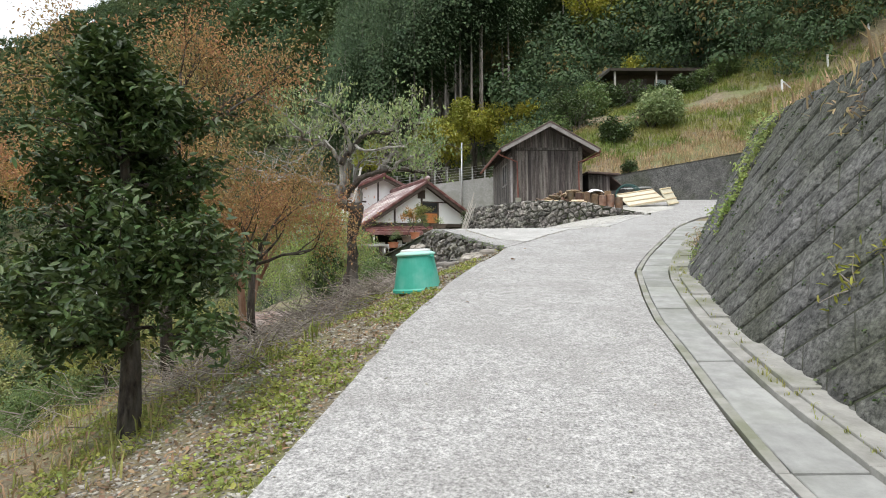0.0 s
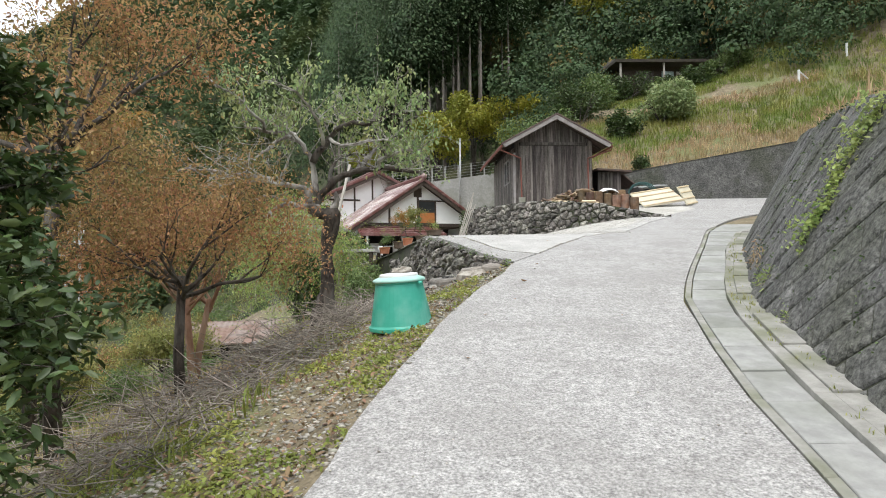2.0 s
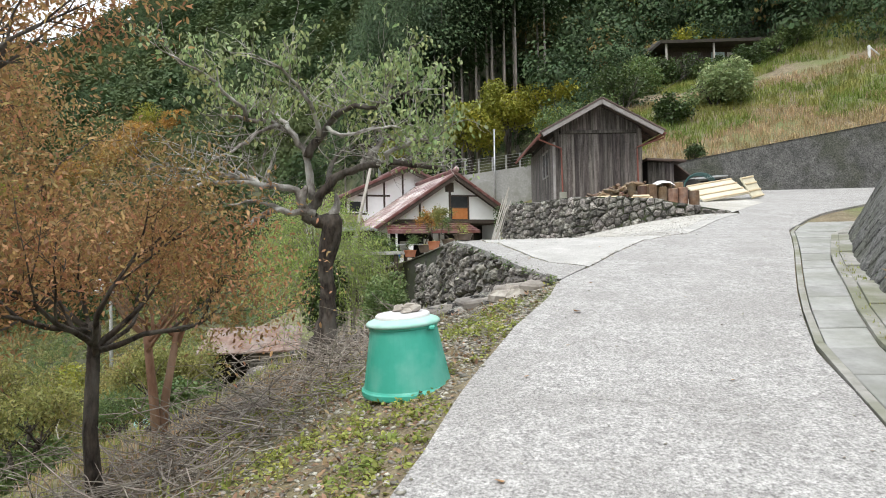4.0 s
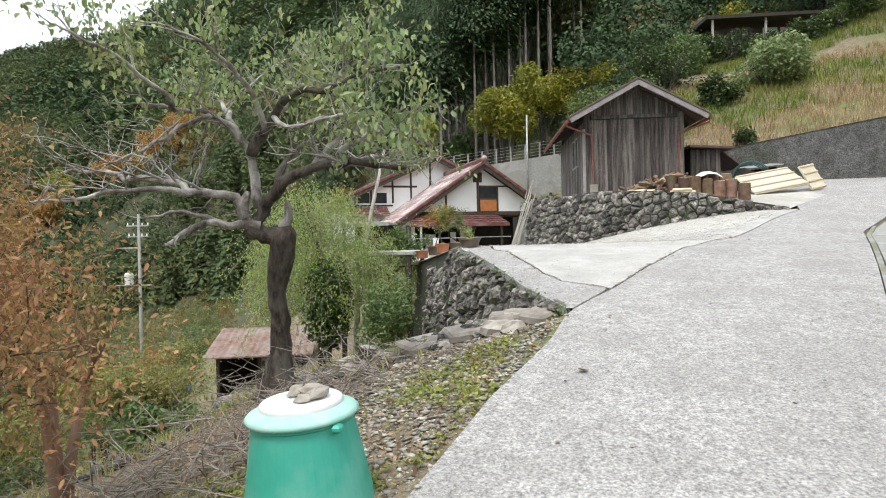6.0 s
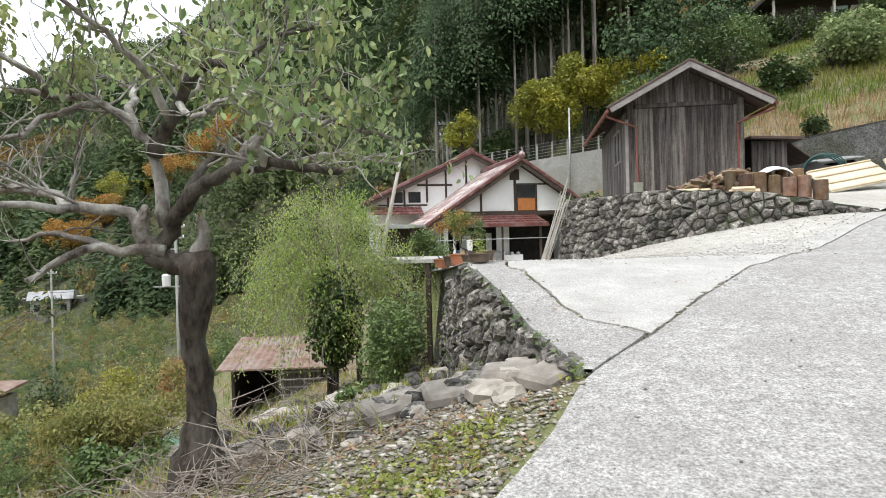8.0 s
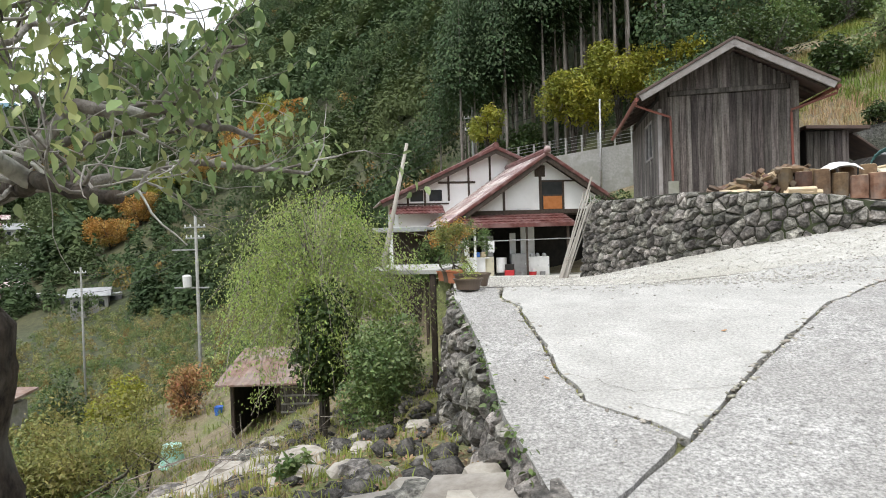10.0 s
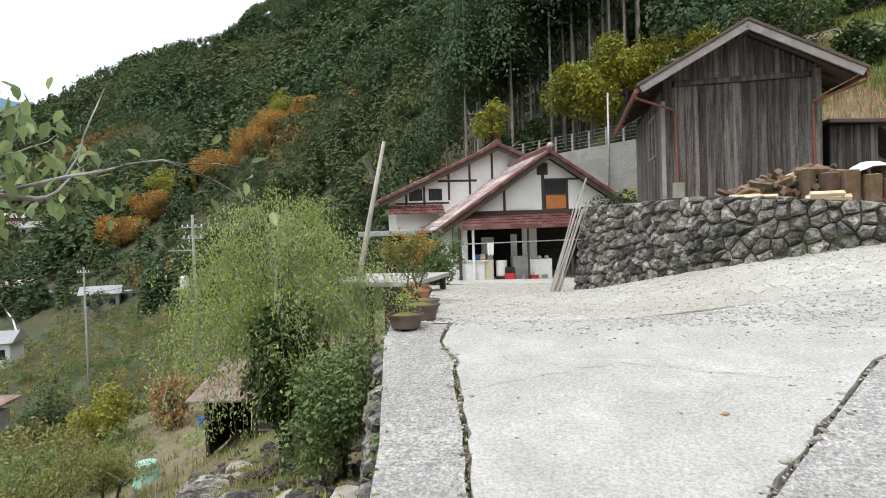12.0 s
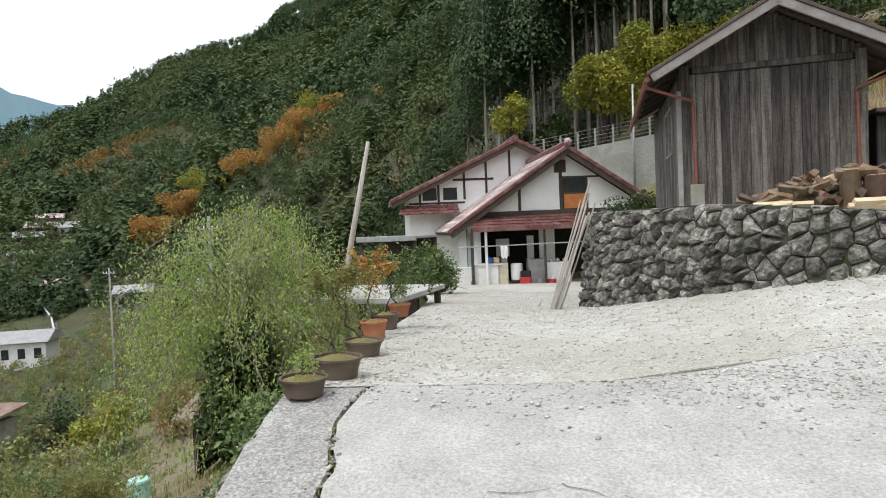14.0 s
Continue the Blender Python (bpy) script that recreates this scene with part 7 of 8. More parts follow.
def cabinet(name, label, x0, x1, z1, mat, d=0.45, doors=0, rows=1, cat="cabinet"):
    m = Matrix.Translation((x0, py(x0), ZF - 0.05)) @ Matrix.Rotation(radians(24), 4, "Z")
    top = thing(name, label, cat, m)
    w, h = (x1 - x0) / 0.914, z1 - ZF + 0.05
    part("body", Geo().box((0, 0, 0), (w, d, h)), M[mat], top)
    for r in range(rows):
        for k in range(doors):
            a, b = w * k / doors + 0.02, w * (k + 1) / doors - 0.02
            c, e = h * r / rows + 0.02, h * (r + 1) / rows - 0.02
            dr = part("door", Geo().box((a, -0.015, c), (b, 0.0, e)), M[mat], top)
            part("handle", Geo().box((b - 0.06, -0.03, (c + e) / 2), (b - 0.03, -0.015, (c + e) / 2 + 0.08)), M["steel"], dr)
    return top


cabinet("locker", "cream metal locker with two rows of doors", -4.46, -3.42, 2.02, "cream", 0.45, 3, 2, "locker")
cabinet("grey_cabinet", "grey metal cabinet in the porch", -2.62, -1.96, 2.12, "grey", 0.4, 1, 1)
cabinet("sink_unit", "white sink unit in the porch", -1.88, -0.95, 1.95, "white", 0.5, 2, 1, "sink unit")
cabinet("low_shelf", "white shelf board unit with jars", -5.4, -4.6, 1.9, "white", 0.3, 0, 1, "shelf")
top = thing("washing_drum", "white cylindrical washing drum on a dark stand", "washing machine", pose(-3.13, py(-3.1, 0.2), ZF))
part("drum", Geo().lathe([(0.01, 0.16), (0.23, 0.16), (0.25, 0.2), (0.25, 0.82), (0.24, 0.86), (0.01, 0.87)], 24), M["white"], top)
part("stand", Geo().box((-0.24, -0.24, -0.05), (0.24, 0.24, 0.15)), M["dark"], top)
top = thing("red_crate", "red plastic crate on the porch floor", "crate", pose(-2.72, py(-2.7, -0.15), ZF - 0.05))
part("crate", Geo().box((-0.22, -0.15, 0), (0.22, 0.15, 0.33), None, 0.02), M["red"], top)
part("lid", Geo().box((-0.2, -0.13, 0.332), (0.2, 0.13, 0.6)), M["dark"], top, "dark box on the crate")
for i, (x, r, h, mat, nm, lb) in enumerate(((-2.15, 0.13, 0.25, "grey", "grey_bucket", "grey bucket on the porch floor"), (-1.7, 0.2, 0.22, "red", "pink_basin", "red plastic basin with washing"), (-1.62, 0.1, 0.38, "white", "white_canister", "white plastic canister beside the basin"),
                                              (-5.5, 0.12, 0.24, "white", "white_bucket", "white bucket by the porch post"), (-5.15, 0.1, 0.2, "white", "white_bucket", "small white bucket by the porch post"), (-4.75, 0.1, 0.28, "grey", "grey_bucket", "dark grey bucket by the counter"), (-1.25, 0.14, 0.2, "grey", "grey_bucket", "grey basin under the sink"))):
    ob = solid(nm, Geo().lathe([(0.001, 0.0), (r * 0.85, 0.0), (r, h), (r * 1.05, h), (r * 0.95, h - 0.01), (r * 0.8, 0.03), (0.001, 0.03)], 18), M[mat], lb, "bucket", smooth=False)
    ob.matrix_basis = pose(x, py(x, -0.2), ZF - 0.05)
for i, (x, mat, lb) in enumerate(((-4.2, "blue", "dark blue box on the locker"), (-3.92, "palewood", "straw basket on the locker"), (-3.62, "grey", "grey pot on the locker"))):
    ob = solid("storage_box" if i != 1 else "basket", Geo().box((-0.13, -0.13, 0), (0.13, 0.13, 0.24), None, 0.03), M[mat], lb, "box")
    ob.matrix_basis = pose(x, py(x, 0.2), 2.02, 0, 0, 24)
g = Geo()
for i in range(7):
    g.v += [(-3.55 + 0.05 * i, py(-3.4, -0.75) + 0.015 * math.sin(i * 2), 2.76), (-3.53 + 0.045 * i, py(-3.4, -0.75) + 0.02 * math.sin(i * 2 + 1), 2.3 - 0.04 * (i % 3))]
g.f = [(i * 2, i * 2 + 2, i * 2 + 3, i * 2 + 1) for i in range(6)]
solid("towel", g, M["white"], "white towel hanging from a pipe", "towel")
for i, x in enumerate((-1.75, -1.5, -1.2)):
    ob = solid("kettle", Geo().lathe([(0.001, 0), (0.09, 0), (0.11, 0.06), (0.08, 0.13), (0.02, 0.16), (0.001, 0.17)], 14), M["steel"], "dented metal kettle on the sink unit", "kettle", "kettles")
    ob.matrix_basis = pose(x, py(x, 0.2), 1.95)
g = rock_geo(np.random.default_rng(9), 0.3, 1.1)
solid("blue_tarp", g, M["blue"], "crumpled blue tarpaulin beside the porch", "tarpaulin").matrix_basis = pose(-5.1, 33.2, 1.5)
top = thing("blue_tub", "blue plastic tub at the yard's edge", "tub", pose(-4.1, 30.2, land(-4.0, 30.2) + 0.05))
part("tub", Geo().lathe([(0.001, 0), (0.3, 0), (0.34, 0.3), (0.36, 0.31), (0.32, 0.3), (0.28, 0.04), (0.001, 0.04)], 20), M["blue"], top)


# ---- beyond the house: fenced wall, poles, upper farmhouse ----
g = Geo()
for i, x in enumerate(np.arange(-5, 7.1, 1.0)):
    zt = 7.7 + 0.12 * (x + 5)
    g.v += [(x, 50.3, land(x, 50) - 1.5), (x, 50.45, zt), (x, 50.8, zt)]
    if i:
        o = len(g.v) - 6
        g.f += [(o, o + 3, o + 4, o + 1), (o + 1, o + 4, o + 5, o + 2)]
tagged(part("wall_upper_road", g, M["slab"]), "plain grey concrete wall behind the farmhouse", "wall", "", "structure")
fence = thing("roadside_fence", "pale concrete post and mesh fence on a wall", "fence")
for x in np.arange(-4.8, 6.9, 1.05):
    zt = 7.7 + 0.12 * (x + 5)
    part("post", Geo().box((x - 0.06, 50.5, zt), (x + 0.06, 50.62, zt + 1.05)), M["slab"], fence)
for k in range(5):
    part("wire", Geo().tube([(-4.8, 50.5, 7.9 + 0.22 * k), (6.8, 50.5, 9.3 + 0.22 * k)], 0.012, 4), M["steel"], fence)
g = Geo().tube([(1.6, 49.8, land(1.6, 49.8) - 0.3), (1.66, 49.8, 11.55)], [0.08, 0.06], 8)
solid("steel_pole", g, M["steel"], "slim pale steel pole above the farmhouse", "pole", smooth=True)


def utility_pole(x, y, z0, z1, label, arms, r=0.15, box=False):
    top = thing("utility_pole", label, "utility pole")
    part("pole", Geo().tube([(x, y, z0), (x + 0.08, y, z1)], [r, r * 0.65], 9), M["slab"], top, smooth=True)
    for dz, ln in arms:
        arm = part("crossarm", Geo().box((x - ln, y - 0.06, z1 - dz - 0.05), (x + ln, y + 0.06, z1 - dz + 0.05)), M["steel"], top)
        for k in (-0.9, -0.4, 0.4, 0.9):
            part("insulator", Geo().lathe([(0.001, 0), (0.05, 0), (0.06, 0.1), (0.03, 0.16), (0.001, 0.18)], 8, Matrix.Translation((x + k * ln, y, z1 - dz + 0.05))), M["white"], arm)
    if box:
        part("transformer", Geo().lathe([(0.001, 0), (0.3, 0), (0.32, 0.8), (0.2, 0.9), (0.001, 0.92)], 14, Matrix.Translation((x - 0.75, y - 0.1, z1 - 5.3))), M["white"], top)
        part("bracket", Geo().box((x - 1.9, y - 0.06, z1 - 5.4), (x + 1.0, y + 0.06, z1 - 5.3)), M["steel"], top)
        part("crossarm", Geo().box((x - 2.0, y - 0.06, z1 - 2.6), (x + 0.1, y + 0.06, z1 - 2.5)), M["steel"], top)
    return top


utility_pole(-8.8, 60, 2, 13.9, "grey utility pole behind the farmhouse", ((0.9, 0.7), (1.9, 0.6)))
utility_pole(-27.4, 48, land(-27.4, 48) - 1, 5.2, "grey utility pole with a transformer in the valley", ((0.9, 0.9), (1.7, 0.8)), 0.16, True)
utility_pole(-52, 62, land(-52, 62) - 1, 1.0, "grey utility pole down the valley", ((0.6, 0.8),), 0.14)


def cable(a, b, sag, r=0.02, name="power_cable", label="thin black power cable across the valley"):
    a, b = Vector(a), Vector(b)
    pts = [a.lerp(b, t) - Vector((0, 0, sag * 4 * t * (1 - t))) for t in np.linspace(0, 1, 13)]
    solid(name, Geo().tube(pts, r, 5), M["wire"], label, "cable", "cables")


for dz in (4.2, 3.4, 2.5):
    cable((-27.4, 47.9, dz), (-52, 61.9, dz - 4.1), 0.9)
    cable((-27.4, 47.9, dz), (-8.8, 59.9, dz + 8.6), 0.7)
for dz in (0, 0.6, 1.3):
    cable((-8.8, 59.9, 13 - dz), (27, 48, 21 - dz), 1.2, 0.022)
cable((1.66, 49.8, 11.3), (16, 45.5, 15.2), 0.5, 0.014)
cable((3.2, 27.0, 6.4), (16, 45.5, 15.0), 0.4, 0.012)


def upper_house():
    top = thing("hillside_farmhouse", "old dark farmhouse with a thatched roof on the hillside", "house", pose(13.2, 45.3, 14.1, 0, 0, 6))
    part("wall", Geo().box((0, 0, -1.5), (8.2, 4, 2.0)), M["beam"], top)
    part("roof", Geo().add([(-0.9, -1.1, 1.75), (9.0, -1.1, 2.0), (9.0, 2, 3.0), (-0.2, 2, 2.6), (-0.9, 5, 1.75), (9.0, 5, 2.0), (-0.9, -1.1, 1.55), (9.0, -1.1, 1.8), (-0.9, 5, 1.55), (9.0, 5, 1.8)],
                           [(0, 1, 2, 3), (5, 4, 3, 2), (6, 7, 1, 0), (8, 9, 7, 6), (0, 3, 4), (1, 5, 2), (4, 5, 9, 8), (6, 0, 4, 8), (1, 7, 9, 5)]), M["thatch"], top)
    for x, w, mat in ((3.0, 0.9, "curtain"), (4.1, 1.5, "polewood"), (6.0, 0.5, "white"), (1.0, 1.4, "board")):
        part("wall_panel", Geo().box((x, -0.05, -0.2), (x + w, 0.0, 1.3)), M[mat], top)
    win = part("window", Geo().box((5.75, -0.04, 0.1), (7.1, 0.0, 1.2)), M["glass"], top)
    part("window_frame", Geo().box((5.7, -0.07, 0.05), (7.15, -0.04, 0.1)).box((5.7, -0.07, 1.2), (7.15, -0.04, 1.25)), M["barge"], win)
    for x in (-0.5, 2.7, 5.5, 8.5):
        part("post", Geo().box((x, -0.9, -1.3), (x + 0.12, -0.78, 1.75)), M["polewood"], top)
    part("stone_base", Geo().box((-0.5, -1.0, -3.2), (8.8, 4.2, -1.3)), M["stone"], top)


upper_house()
for i, (x, y, lean) in enumerate(((21.0, 37.0, 0), (24.5, 38.0, 0), (27.5, 38.5, 0))):
    top = thing("white_marker_post", "white wooden marker post on the grassy bank", "post", pose(x, y, land(x, y) - 0.1), "marker posts")
    part("post", Geo().box((-0.05, -0.05, 0), (0.05, 0.05, 0.95)), M["white"], top)
    if i == 0:
        part("brace", Geo().tube([(0.05, 0, 0.85), (0.7, 0.1, 0.35)], 0.04, 6), M["white"], top)


# ---- below the yard: hut, bins, rocks ----
hut = thing("tin_roofed_hut", "dark wooden garden hut with a rusty tin roof", "hut", pose(-9.75, 25.6, -2.95, 0, 0, 14) @ Matrix.Scale(0.85, 4))
part("wall", Geo().box((1.75, 0, 0), (3.5, 0.08, 2.0)), M["board"], hut)
# near-black back and left walls paint the shade within the doorway
part("wall", Geo().box((0, 2.4, 0), (3.5, 2.48, 2.0)), M["dark"], hut)
part("wall", Geo().box((3.42, 0, 0), (3.5, 2.4, 2.0)), M["board"], hut)
part("wall", Geo().box((0, 0, 0), (0.08, 2.4, 2.0)), M["dark"], hut)
for x in (0.0, 1.65):
    part("post", Geo().box((x, -0.06, 0), (x + 0.12, 0.06, 2.05)), M["beam"], hut)
for k in range(6):
    part("batten", Geo().box((1.8, -0.03, 0.25 + 0.3 * k), (3.45, 0.0, 0.32 + 0.3 * k)), M["barge"], hut)
g = Geo()
for i in range(33):
    x, dz = -0.4 + i * 0.135, 0.03 * (i % 2)
    g.v += [(x, -0.6, 2.05 + dz), (x, 2.9, 2.75 + dz), (x, 2.9, 2.7), (x, -0.6, 2.0)]
    if i:
        o = i * 4 - 4
        g.f += [(o + k, o + 4 + k, o + 4 + (k + 1) % 4, o + (k + 1) % 4) for k in range(4)]
g.f += [(0, 1, 2, 3), (131, 130, 129, 128)]
part("roof", g, M["roofrust"], hut, "rust-stained tin sheets")

top = thing("garden_bin", "pale green plastic garden bin below the yard", "compost bin", pose(-12.6, 26.4, land(-12.6, 26.4) - 0.02))
part("body", Geo().lathe([(0.42, 0), (0.43, 0.05), (0.4, 0.08), (0.32, 0.62), (0.33, 0.66), (0.3, 0.68)], 24), M["paleteal"], top)
part("lid", Geo().lathe([(0.33, 0.66), (0.3, 0.72), (0.1, 0.76), (0.001, 0.77)], 24), M["paleteal"], top)
solid("blue_bucket", Geo().lathe([(0.001, 0), (0.24, 0), (0.3, 0.55), (0.32, 0.56), (0.28, 0.5), (0.001, 0.1)], 16), M["blue"], "blue plastic barrel beside the hut", "barrel").matrix_basis = pose(-13.8, 30.7, land(-13.8, 30.7) - 0.02) @ Matrix.Scale(0.6, 4)

rng = np.random.default_rng(44)
for i in range(46):
    y = rng.uniform(11.9, 17.5)
    x = lerp(LEFT, y) - rng.uniform(0.25, 1.6) - 0.28 * max(0, y - 12.5) * rng.uniform(0, 1.2)
    s = rng.uniform(0.07, 0.2)
    solid("rock", rock_geo(rng, s, rng.uniform(0.5, 0.9)), M["stone"] if i % 3 else M["gravel"], "loose grey rock below the stone wall", "rock", "loose rocks").matrix_basis = pose(x, y, land(x, y) + s * 0.12, 0, 0, rng.uniform(0, 360))
top = thing("tree_stump", "old sawn stump with bare roots on the bank", "stump", pose(-1.05, 12.5, land(-1.05, 12.5) - 0.03, 0, 8, 0))
part("trunk", Geo().lathe([(0.17, -0.05), (0.13, 0.05), (0.11, 0.14), (0.115, 0.24), (0.1, 0.255), (0.001, 0.26)], 11), M["bark"], top)
part("cut_face", Geo().lathe([(0.1, 0.256), (0.09, 0.264), (0.001, 0.266)], 11), M["polewood"], top, "grey weathered sawn face")
for k in range(5):
    a = 1.25 * k + 0.4
    part("root", Geo().tube([(math.cos(a) * 0.09, math.sin(a) * 0.09, 0.08), (math.cos(a) * 0.2, math.sin(a) * 0.2, 0.01), (math.cos(a + 0.2) * 0.34, math.sin(a + 0.2) * 0.34, -0.07)], [0.035, 0.026, 0.01], 7), M["bark"], top, smooth=True)
for i in range(34):
    t = rng.uniform(0, 1)
    x, y = -1.75 + 2.7 * t + rng.normal(0, 0.06), 12.15 + 0.25 * t + rng.normal(0, 0.14) - 0.35 * (i % 3 == 0)
    s = rng.uniform(0.09, 0.2)
    solid("rock", rock_geo(rng, s, rng.uniform(0.5, 0.9)), M["stone"] if i % 2 else M["gravel"], "grey rock in a rough ledge along the bank", "rock", "ledge rocks").matrix_basis = pose(x, y, land(x, y) + s * 0.12, 0, 0, rng.uniform(0, 360))
for i, (x, y, w, d) in enumerate(((0.75, 12.25, 0.35, 0.2), (0.2, 12.35, 0.3, 0.22), (-0.35, 12.3, 0.28, 0.2), (0.95, 11.95, 0.25, 0.15))):
    solid("flat_stone", Geo().box((-w, -d, -0.06), (w, d, 0.06), None, 0.03), M["gravel"], "flat grey slab of stone below the wall", "stone", "ledge rocks").matrix_basis = pose(x, y, land(x, y) + 0.05, 4, -6, 20 * i)
for i in range(95):
    t = rng.uniform(0, 1)
    x, y = -2.6 - 5.4 * t + rng.normal(0, 0.7), 14.2 + 9.0 * t + rng.normal(0, 0.6)
    if lerp(LEFT, y) - x < 0.9:
        continue
    s = rng.uniform(0.12, 0.36)
    solid("rock", rock_geo(rng, s, rng.uniform(0.35, 0.65)), M["gravel"] if i % 3 else M["stone"], "broad pale grey rock on the slope below the yard", "rock", "slope rocks").matrix_basis = pose(x, y, land(x, y) + s * 0.1, 0, 0, rng.uniform(0, 360))
for k in range(6):
    x, y = -4.6 - 0.38 * k, 18.0 + 0.75 * k
    solid("stone_step", rock_geo(rng, 0.42, 0.4), M["stone"], "rough flat stone step down the slope", "step", "stone steps").matrix_basis = pose(x, y, land(x, y) + 0.03, 0, 0, rng.uniform(0, 360))


def small_house(x, y, w, d, h, yaw, wall, roof, label, dz=0.0):
    z = land(x, y) + dz
    top = thing("valley_house", label, "house", pose(x, y, z, 0, 0, yaw), "valley houses")
    part("wall", Geo().box((-w / 2, -d / 2, -3), (w / 2, d / 2, h)), M[wall], top)
    r = h + w * 0.16
    o = 0.7
    part("roof", Geo().add([(-w / 2 - o, -d / 2 - o, h), (w / 2 + o, -d / 2 - o, h), (w / 2 + o, 0, r + 0.6), (-w / 2 - o, 0, r + 0.6), (w / 2 + o, d / 2 + o, h), (-w / 2 - o, d / 2 + o, h)],
                           [(0, 1, 2, 3), (3, 2, 4, 5), (0, 3, 5), (1, 4, 2), (0, 5, 4, 1)]), M[roof], top)
    for k in range(max(2, int(w / 2.5))):
        px = -w / 2 + (k + 0.5) * w / max(2, int(w / 2.5))
        part("window", Geo().box((px - 0.6, -d / 2 - 0.05, h * 0.35), (px + 0.6, -d / 2, h * 0.75)), M["glass"], top)


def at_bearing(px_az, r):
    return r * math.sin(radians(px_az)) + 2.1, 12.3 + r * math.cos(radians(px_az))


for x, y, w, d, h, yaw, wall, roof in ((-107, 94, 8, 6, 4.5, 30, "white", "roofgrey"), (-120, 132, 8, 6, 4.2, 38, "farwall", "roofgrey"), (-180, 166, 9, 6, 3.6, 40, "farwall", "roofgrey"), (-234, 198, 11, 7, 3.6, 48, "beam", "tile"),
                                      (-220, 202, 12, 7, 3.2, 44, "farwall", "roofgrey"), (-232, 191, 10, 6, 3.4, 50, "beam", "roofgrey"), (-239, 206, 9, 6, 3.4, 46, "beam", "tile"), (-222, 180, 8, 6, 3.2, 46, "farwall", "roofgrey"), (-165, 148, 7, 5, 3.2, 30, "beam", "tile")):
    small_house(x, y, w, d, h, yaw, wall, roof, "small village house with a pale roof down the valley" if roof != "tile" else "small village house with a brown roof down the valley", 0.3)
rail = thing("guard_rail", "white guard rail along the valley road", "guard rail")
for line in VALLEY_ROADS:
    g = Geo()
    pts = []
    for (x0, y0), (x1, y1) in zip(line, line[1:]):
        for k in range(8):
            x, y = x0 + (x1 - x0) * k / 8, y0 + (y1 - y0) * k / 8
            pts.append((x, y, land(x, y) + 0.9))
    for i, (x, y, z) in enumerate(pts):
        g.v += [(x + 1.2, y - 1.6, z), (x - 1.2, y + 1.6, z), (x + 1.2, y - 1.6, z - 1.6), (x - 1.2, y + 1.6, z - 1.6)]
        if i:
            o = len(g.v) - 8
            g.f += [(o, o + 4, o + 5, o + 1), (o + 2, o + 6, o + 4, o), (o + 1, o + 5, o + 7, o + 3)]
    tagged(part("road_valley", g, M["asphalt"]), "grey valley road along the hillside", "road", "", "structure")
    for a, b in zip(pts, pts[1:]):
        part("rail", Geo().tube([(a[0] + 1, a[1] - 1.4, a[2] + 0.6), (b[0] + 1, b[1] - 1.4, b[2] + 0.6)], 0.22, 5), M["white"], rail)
hutr = thing("red_roofed_store", "plaster store with an orange-brown roof below the slope", "store", pose(-23.8, 27.9, -3.7, 0, 0, 12))
part("wall", Geo().box((-2.5, 0, -4), (0.6, 3, 0)), M["kerb"], hutr)
part("roof", Geo().box((-2.8, -0.4, 0), (0.9, 3.4, 0.12), Matrix.Rotation(radians(6), 4, "X")), M["roofrust"], hutr)

# ---- small growth and litter ----
rng = np.random.default_rng(15)


def wall_plant(u, v, size, mat, label, seed, n=60, up=0.5):
    rng = np.random.default_rng(seed)
    p = keep_wall.at(u, v, 0.03)
    top = thing("wall_plant", label, "plant", Matrix.Translation(p))
    pts = rng.normal(0, 1, (n, 3)) * np.array((0.25, 0.5, 0.6)) * size
    leaves("foliage", pts, size * 0.35, M[mat], top, rng, -up, 0.25)
    br = [([Vector((0.04, 0, -0.02)), Vector(pts[i] * 0.5), Vector(pts[i])], [0.006, 0.004, 0.002]) for i in range(0, n, 6)]
    part("stem", limbs(br, 4, 4), M["twig"], top)


def u_at(y):
    return min(np.linspace(0, keep_wall.length, 400), key=lambda u: abs(keep_wall.plan(u)[1] - y))


for i, (y, v, s, mat) in enumerate(((8.6, 0.25, 0.16, "leaf_weep"), (8.9, 0.2, 0.12, "leaf_weep"), (9.6, 0.3, 0.2, "drygrass"), (4.2, 0.7, 0.22, "leaf_yellow"), (3.9, 1.0, 0.18, "leaf_yellow"), (5.4, 2.0, 0.28, "drygrass"),
                                    (7.6, 0.1, 0.1, "leaf_weep"), (6.2, 1.2, 0.1, "leaf_bush"), (10.2, 0.3, 0.16, "drygrass"))):
    wall_plant(u_at(y), v, s, mat, "tuft of weeds rooted in the block wall" if mat != "drygrass" else "dry fern tuft rooted in the block wall", i)
pts = []
for i in range(1500):
    v = rng.uniform(0.75, 2.2)
    y = 8.15 - 0.15 * (v - 0.94) + 0.06 * math.sin(v * 5) + rng.normal(0, 0.025)
    if v < 2.2:
        pts.append(tuple(keep_wall.at(u_at(y), v, 0.05)) if i % 12 == 0 else tuple(np.array(pts[-1]) + rng.normal(0, 0.035, 3)) if pts else tuple(keep_wall.at(u_at(y), v, 0.05)))
vine = thing("wall_creeper", "yellow-green creeper trailing up the block wall", "creeper")
leaves("foliage", pts, 0.05, M["leaf_weep"], vine, rng, 0.3, 0.6)
part("stem", Geo().tube([keep_wall.at(u_at(8.15 - 0.15 * (v - 0.94)), v, 0.02) for v in np.arange(0.7, 2.2, 0.14)], 0.008, 5), M["twig"], vine)

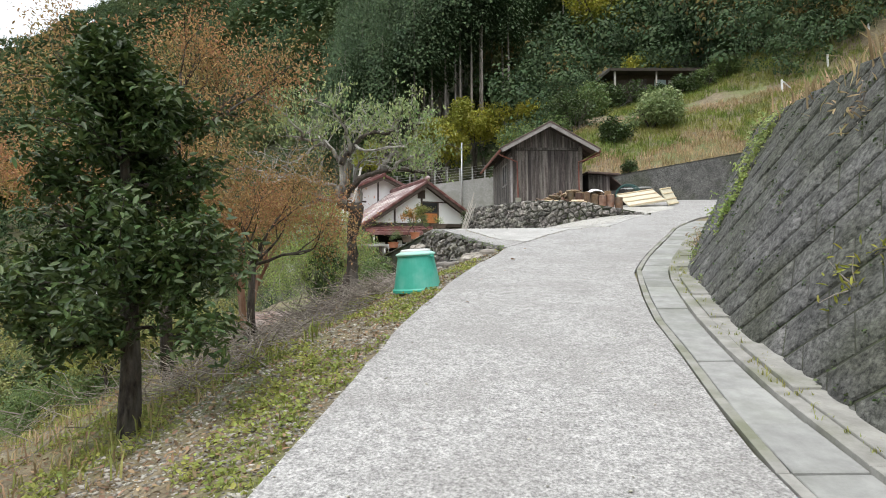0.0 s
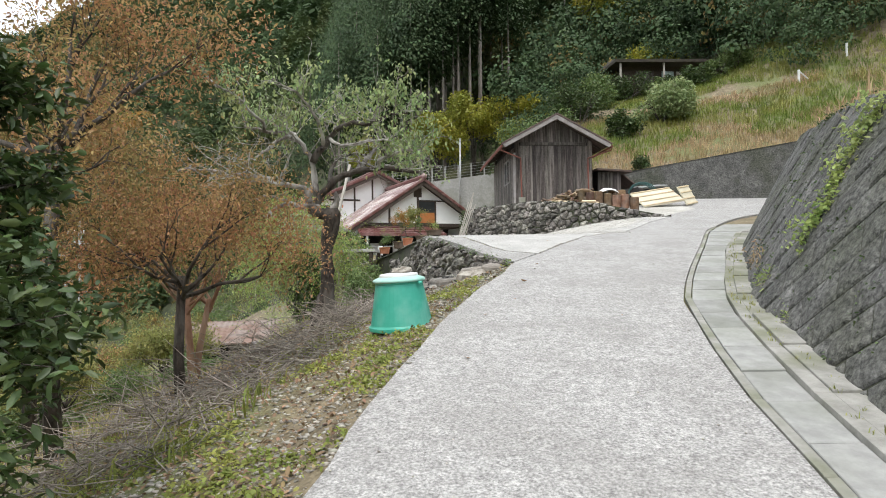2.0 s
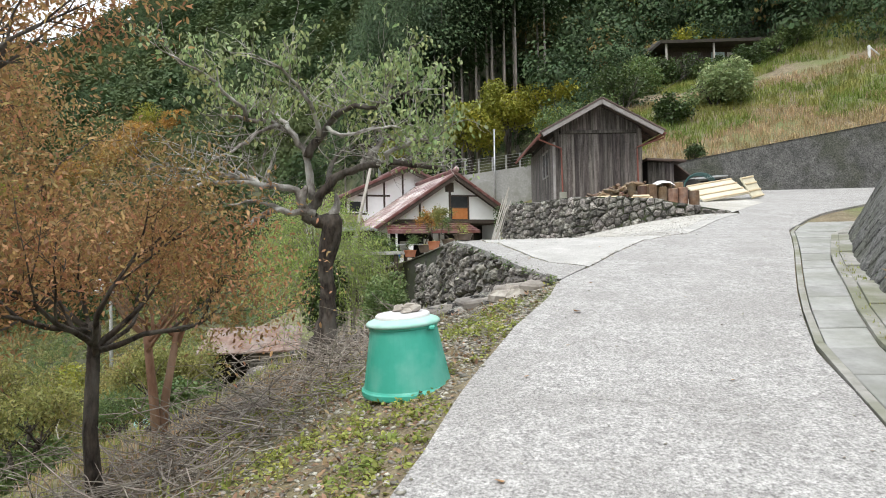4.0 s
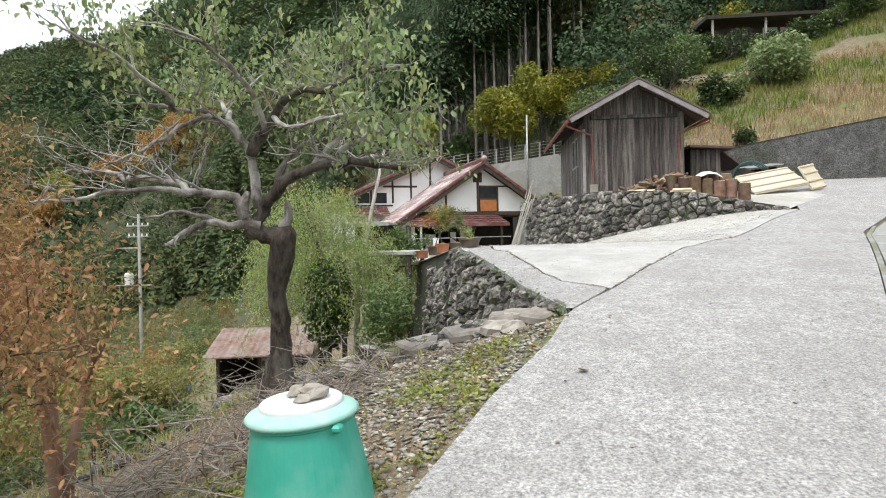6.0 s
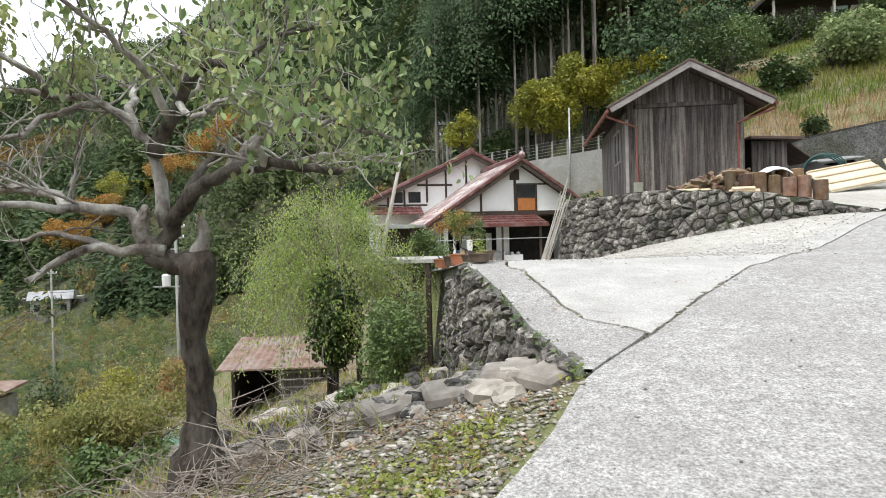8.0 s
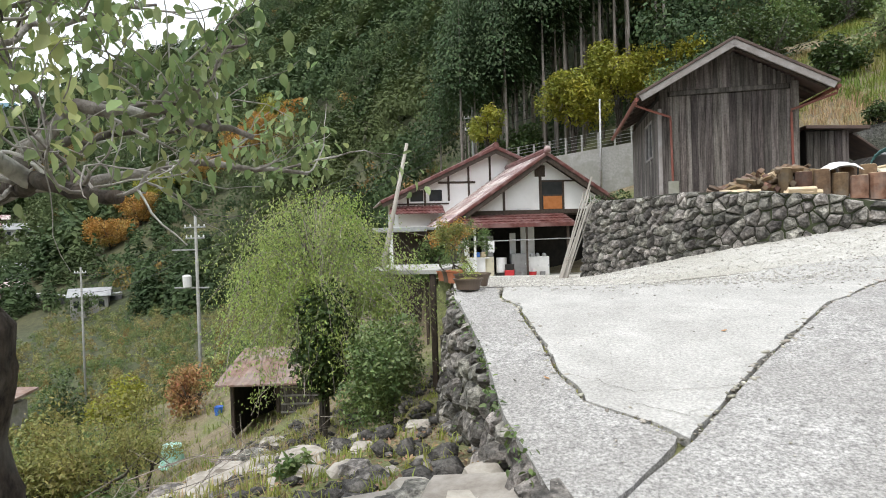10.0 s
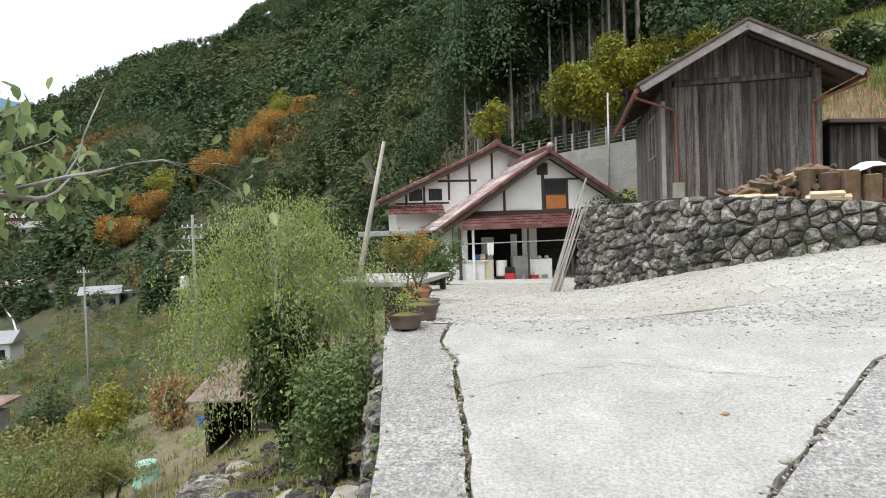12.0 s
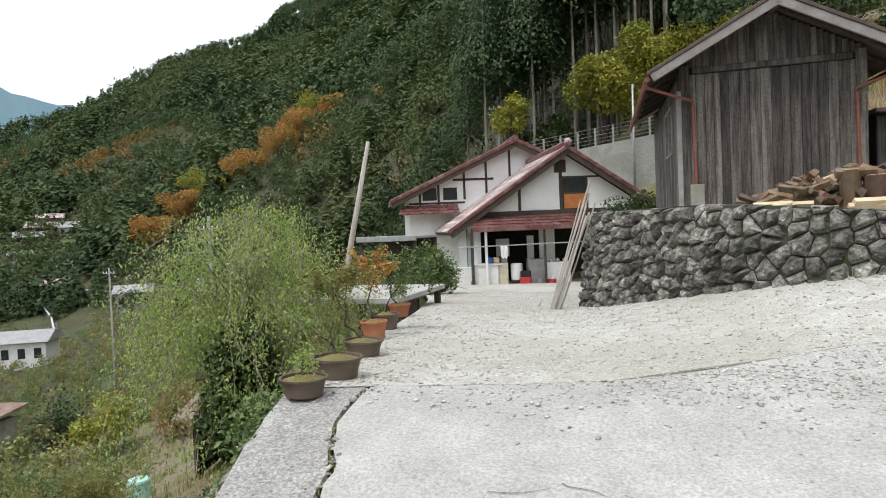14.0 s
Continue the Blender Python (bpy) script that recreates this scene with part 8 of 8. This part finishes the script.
for i, (x, y, s) in enumerate(((1.2, 10.06, 0.06), (1.55, 11.4, 0.03), (2.6, 5.2, 0.05), (0.3, 6.9, 0.035), (2.35, 4.4, 0.06), (1.0, 13.2, 0.03), (0.9, 9.0, 0.025), (2.2, 14.2, 0.03), (0.5, 8.3, 0.03), (1.9, 8.2, 0.025))):
    g = Geo().add([(0, 0, 0.01), (0.5, -0.4, 0.12), (1.1, 0, 0.3), (0.5, 0.45, 0.05), (0.55, 0, 0.02)], [(0, 1, 4), (1, 2, 4), (2, 3, 4), (3, 0, 4)])
    ob = solid("fallen_leaf", g, M["deadleaf"], "curled brown dead leaf lying on the concrete", "leaf", "fallen leaves")
    ob.matrix_basis = pose(x, y, surface(x, y) + 0.006, 9, 0, rng.uniform(0, 360)) @ Matrix.Scale(s * 1.6, 4)
pts = [(x, y, surface(x, y) + 0.004) for x, y in [(rng.uniform(-1, 7), rng.uniform(0, 19)) for _ in range(2500)] if lerp(LEFT, y) < x < lerp(GUTL, y)]
pebbles("road_grit", pts, 0.004, 0.013, M["gravel"], "fine grit scattered on the concrete road", rng)
pts = [(lerp(CRACK, y) - 0.02 + rng.normal(0, 0.02), y, surface(1, y) - 0.02) for y in rng.uniform(12.55, 15.5, 90)] + [(lerp(SEAM, y) - 0.02, y, surface(lerp(SEAM, y), y) - 0.03) for y in rng.uniform(12.5, 17, 25)]
bits = [(lerp(line, y) - 0.02 + rng.normal(0, 0.035), y, surface(1.2, y) - rng.uniform(0.0, 0.02)) for line in (CRACK, SEAM) for y in rng.uniform(12.5, 16.4, 420)]
pebbles("crack_gravel", [(x, y, surface(x, y) - rng.uniform(0.0, 0.02)) for x, y, z in bits], 0.008, 0.03, M["gravel"], "crumbled concrete bits in the pavement cracks", rng)
edge = [(rng.uniform(-0.3, 4.6), 16.7 + rng.normal(0, 0.45)) for _ in range(3500)]
pebbles("edge_gravel", [(x, y + 0.2 * math.sin(x * 1.7), surface(x, y + 0.2 * math.sin(x * 1.7)) + 0.004) for x, y in edge], 0.006, 0.02, M["yardstone"], "fine gravel spilling from the yard onto the apron", rng)
blades("crack_weeds", pts, 0.028, M["grass"], "tiny weeds growing in the concrete cracks", rng, 5, "weeds")
pts = [(lerp(FOOT, y) - rng.uniform(0.0, 0.2), y, surface(lerp(FOOT, y), y) + 0.02) for y in rng.uniform(-1, 14, 240)]
blades("gutter_weeds", pts, 0.06, M["grass"], "small weeds along the gutter's edge", rng, 6, "weeds")


def fine_crack(pts, w, rng):
    g = Geo()
    line = []
    for (x0, y0), (x1, y1) in zip(pts, pts[1:]):
        n = max(2, int(math.hypot(x1 - x0, y1 - y0) / 0.07))
        for i in range(n):
            t = i / n
            line.append((x0 + (x1 - x0) * t + rng.normal(0, 0.018), y0 + (y1 - y0) * t + rng.normal(0, 0.018)))
    for i, (x, y) in enumerate(line):
        k = w * rng.uniform(0.4, 1.3)
        z = surface(x, y) + 0.0085
        g.v += [(x - k * 0.4, y - k, z), (x + k * 0.4, y + k, z)]
        if i:
            o = i * 2 - 2
            g.f.append((o, o + 2, o + 3, o + 1))
    tagged(part("crack", g, M["dirt"]), "fine dark crack in the concrete", "crack", "", "structure")


fine_crack([(1.1, 13.3), (1.55, 13.05), (2.2, 13.2), (2.9, 14.3)], 0.0022, rng)
fine_crack([(0.8, 14.4), (1.7, 14.9), (2.6, 14.7), (3.2, 15.0)], 0.0022, rng)
fine_crack([(1.45, 12.9), (1.75, 12.75), (2.1, 13.1)], 0.0022, rng)
fine_crack([(0.3, 7.6), (0.9, 7.9), (1.7, 7.7), (2.55, 8.0)], 0.0022, rng)
fine_crack([(1.6, 11.0), (2.2, 11.3), (3.0, 11.1), (3.7, 11.4)], 0.0022, rng)

pts = []
for i in range(420):
    u, v = rng.uniform(4, 17), 2.5 * rng.uniform(0, 1) ** 0.8
    p = np.array(keep_wall.at(u, min(v, keep_wall.height(u)), 0.03))
    pts += [tuple(p + rng.normal(0, 0.022, 3)) for _ in range(8)]
tagged(leaves("wall_moss", pts, 0.03, M["leaf_dark"], None, rng, 0.3, 0.6), "small dark moss and weed tufts in the block wall's joints", "moss", "", "stuff")
pts = []
for i in range(150):
    u, v = rng.uniform(low_wall.length - 9, low_wall.length), rng.uniform(0.1, 1.6)
    p = np.array(low_wall.at(u, min(v, low_wall.height(u)), 0.05))
    pts += [tuple(p + rng.normal(0, 0.03, 3)) for _ in range(8)]
tagged(leaves("yard_wall_weeds", pts, 0.045, M["leaf_bush"], None, rng, 0.3, 0.5), "weeds rooted in the yard's stone wall", "weeds", "", "stuff")
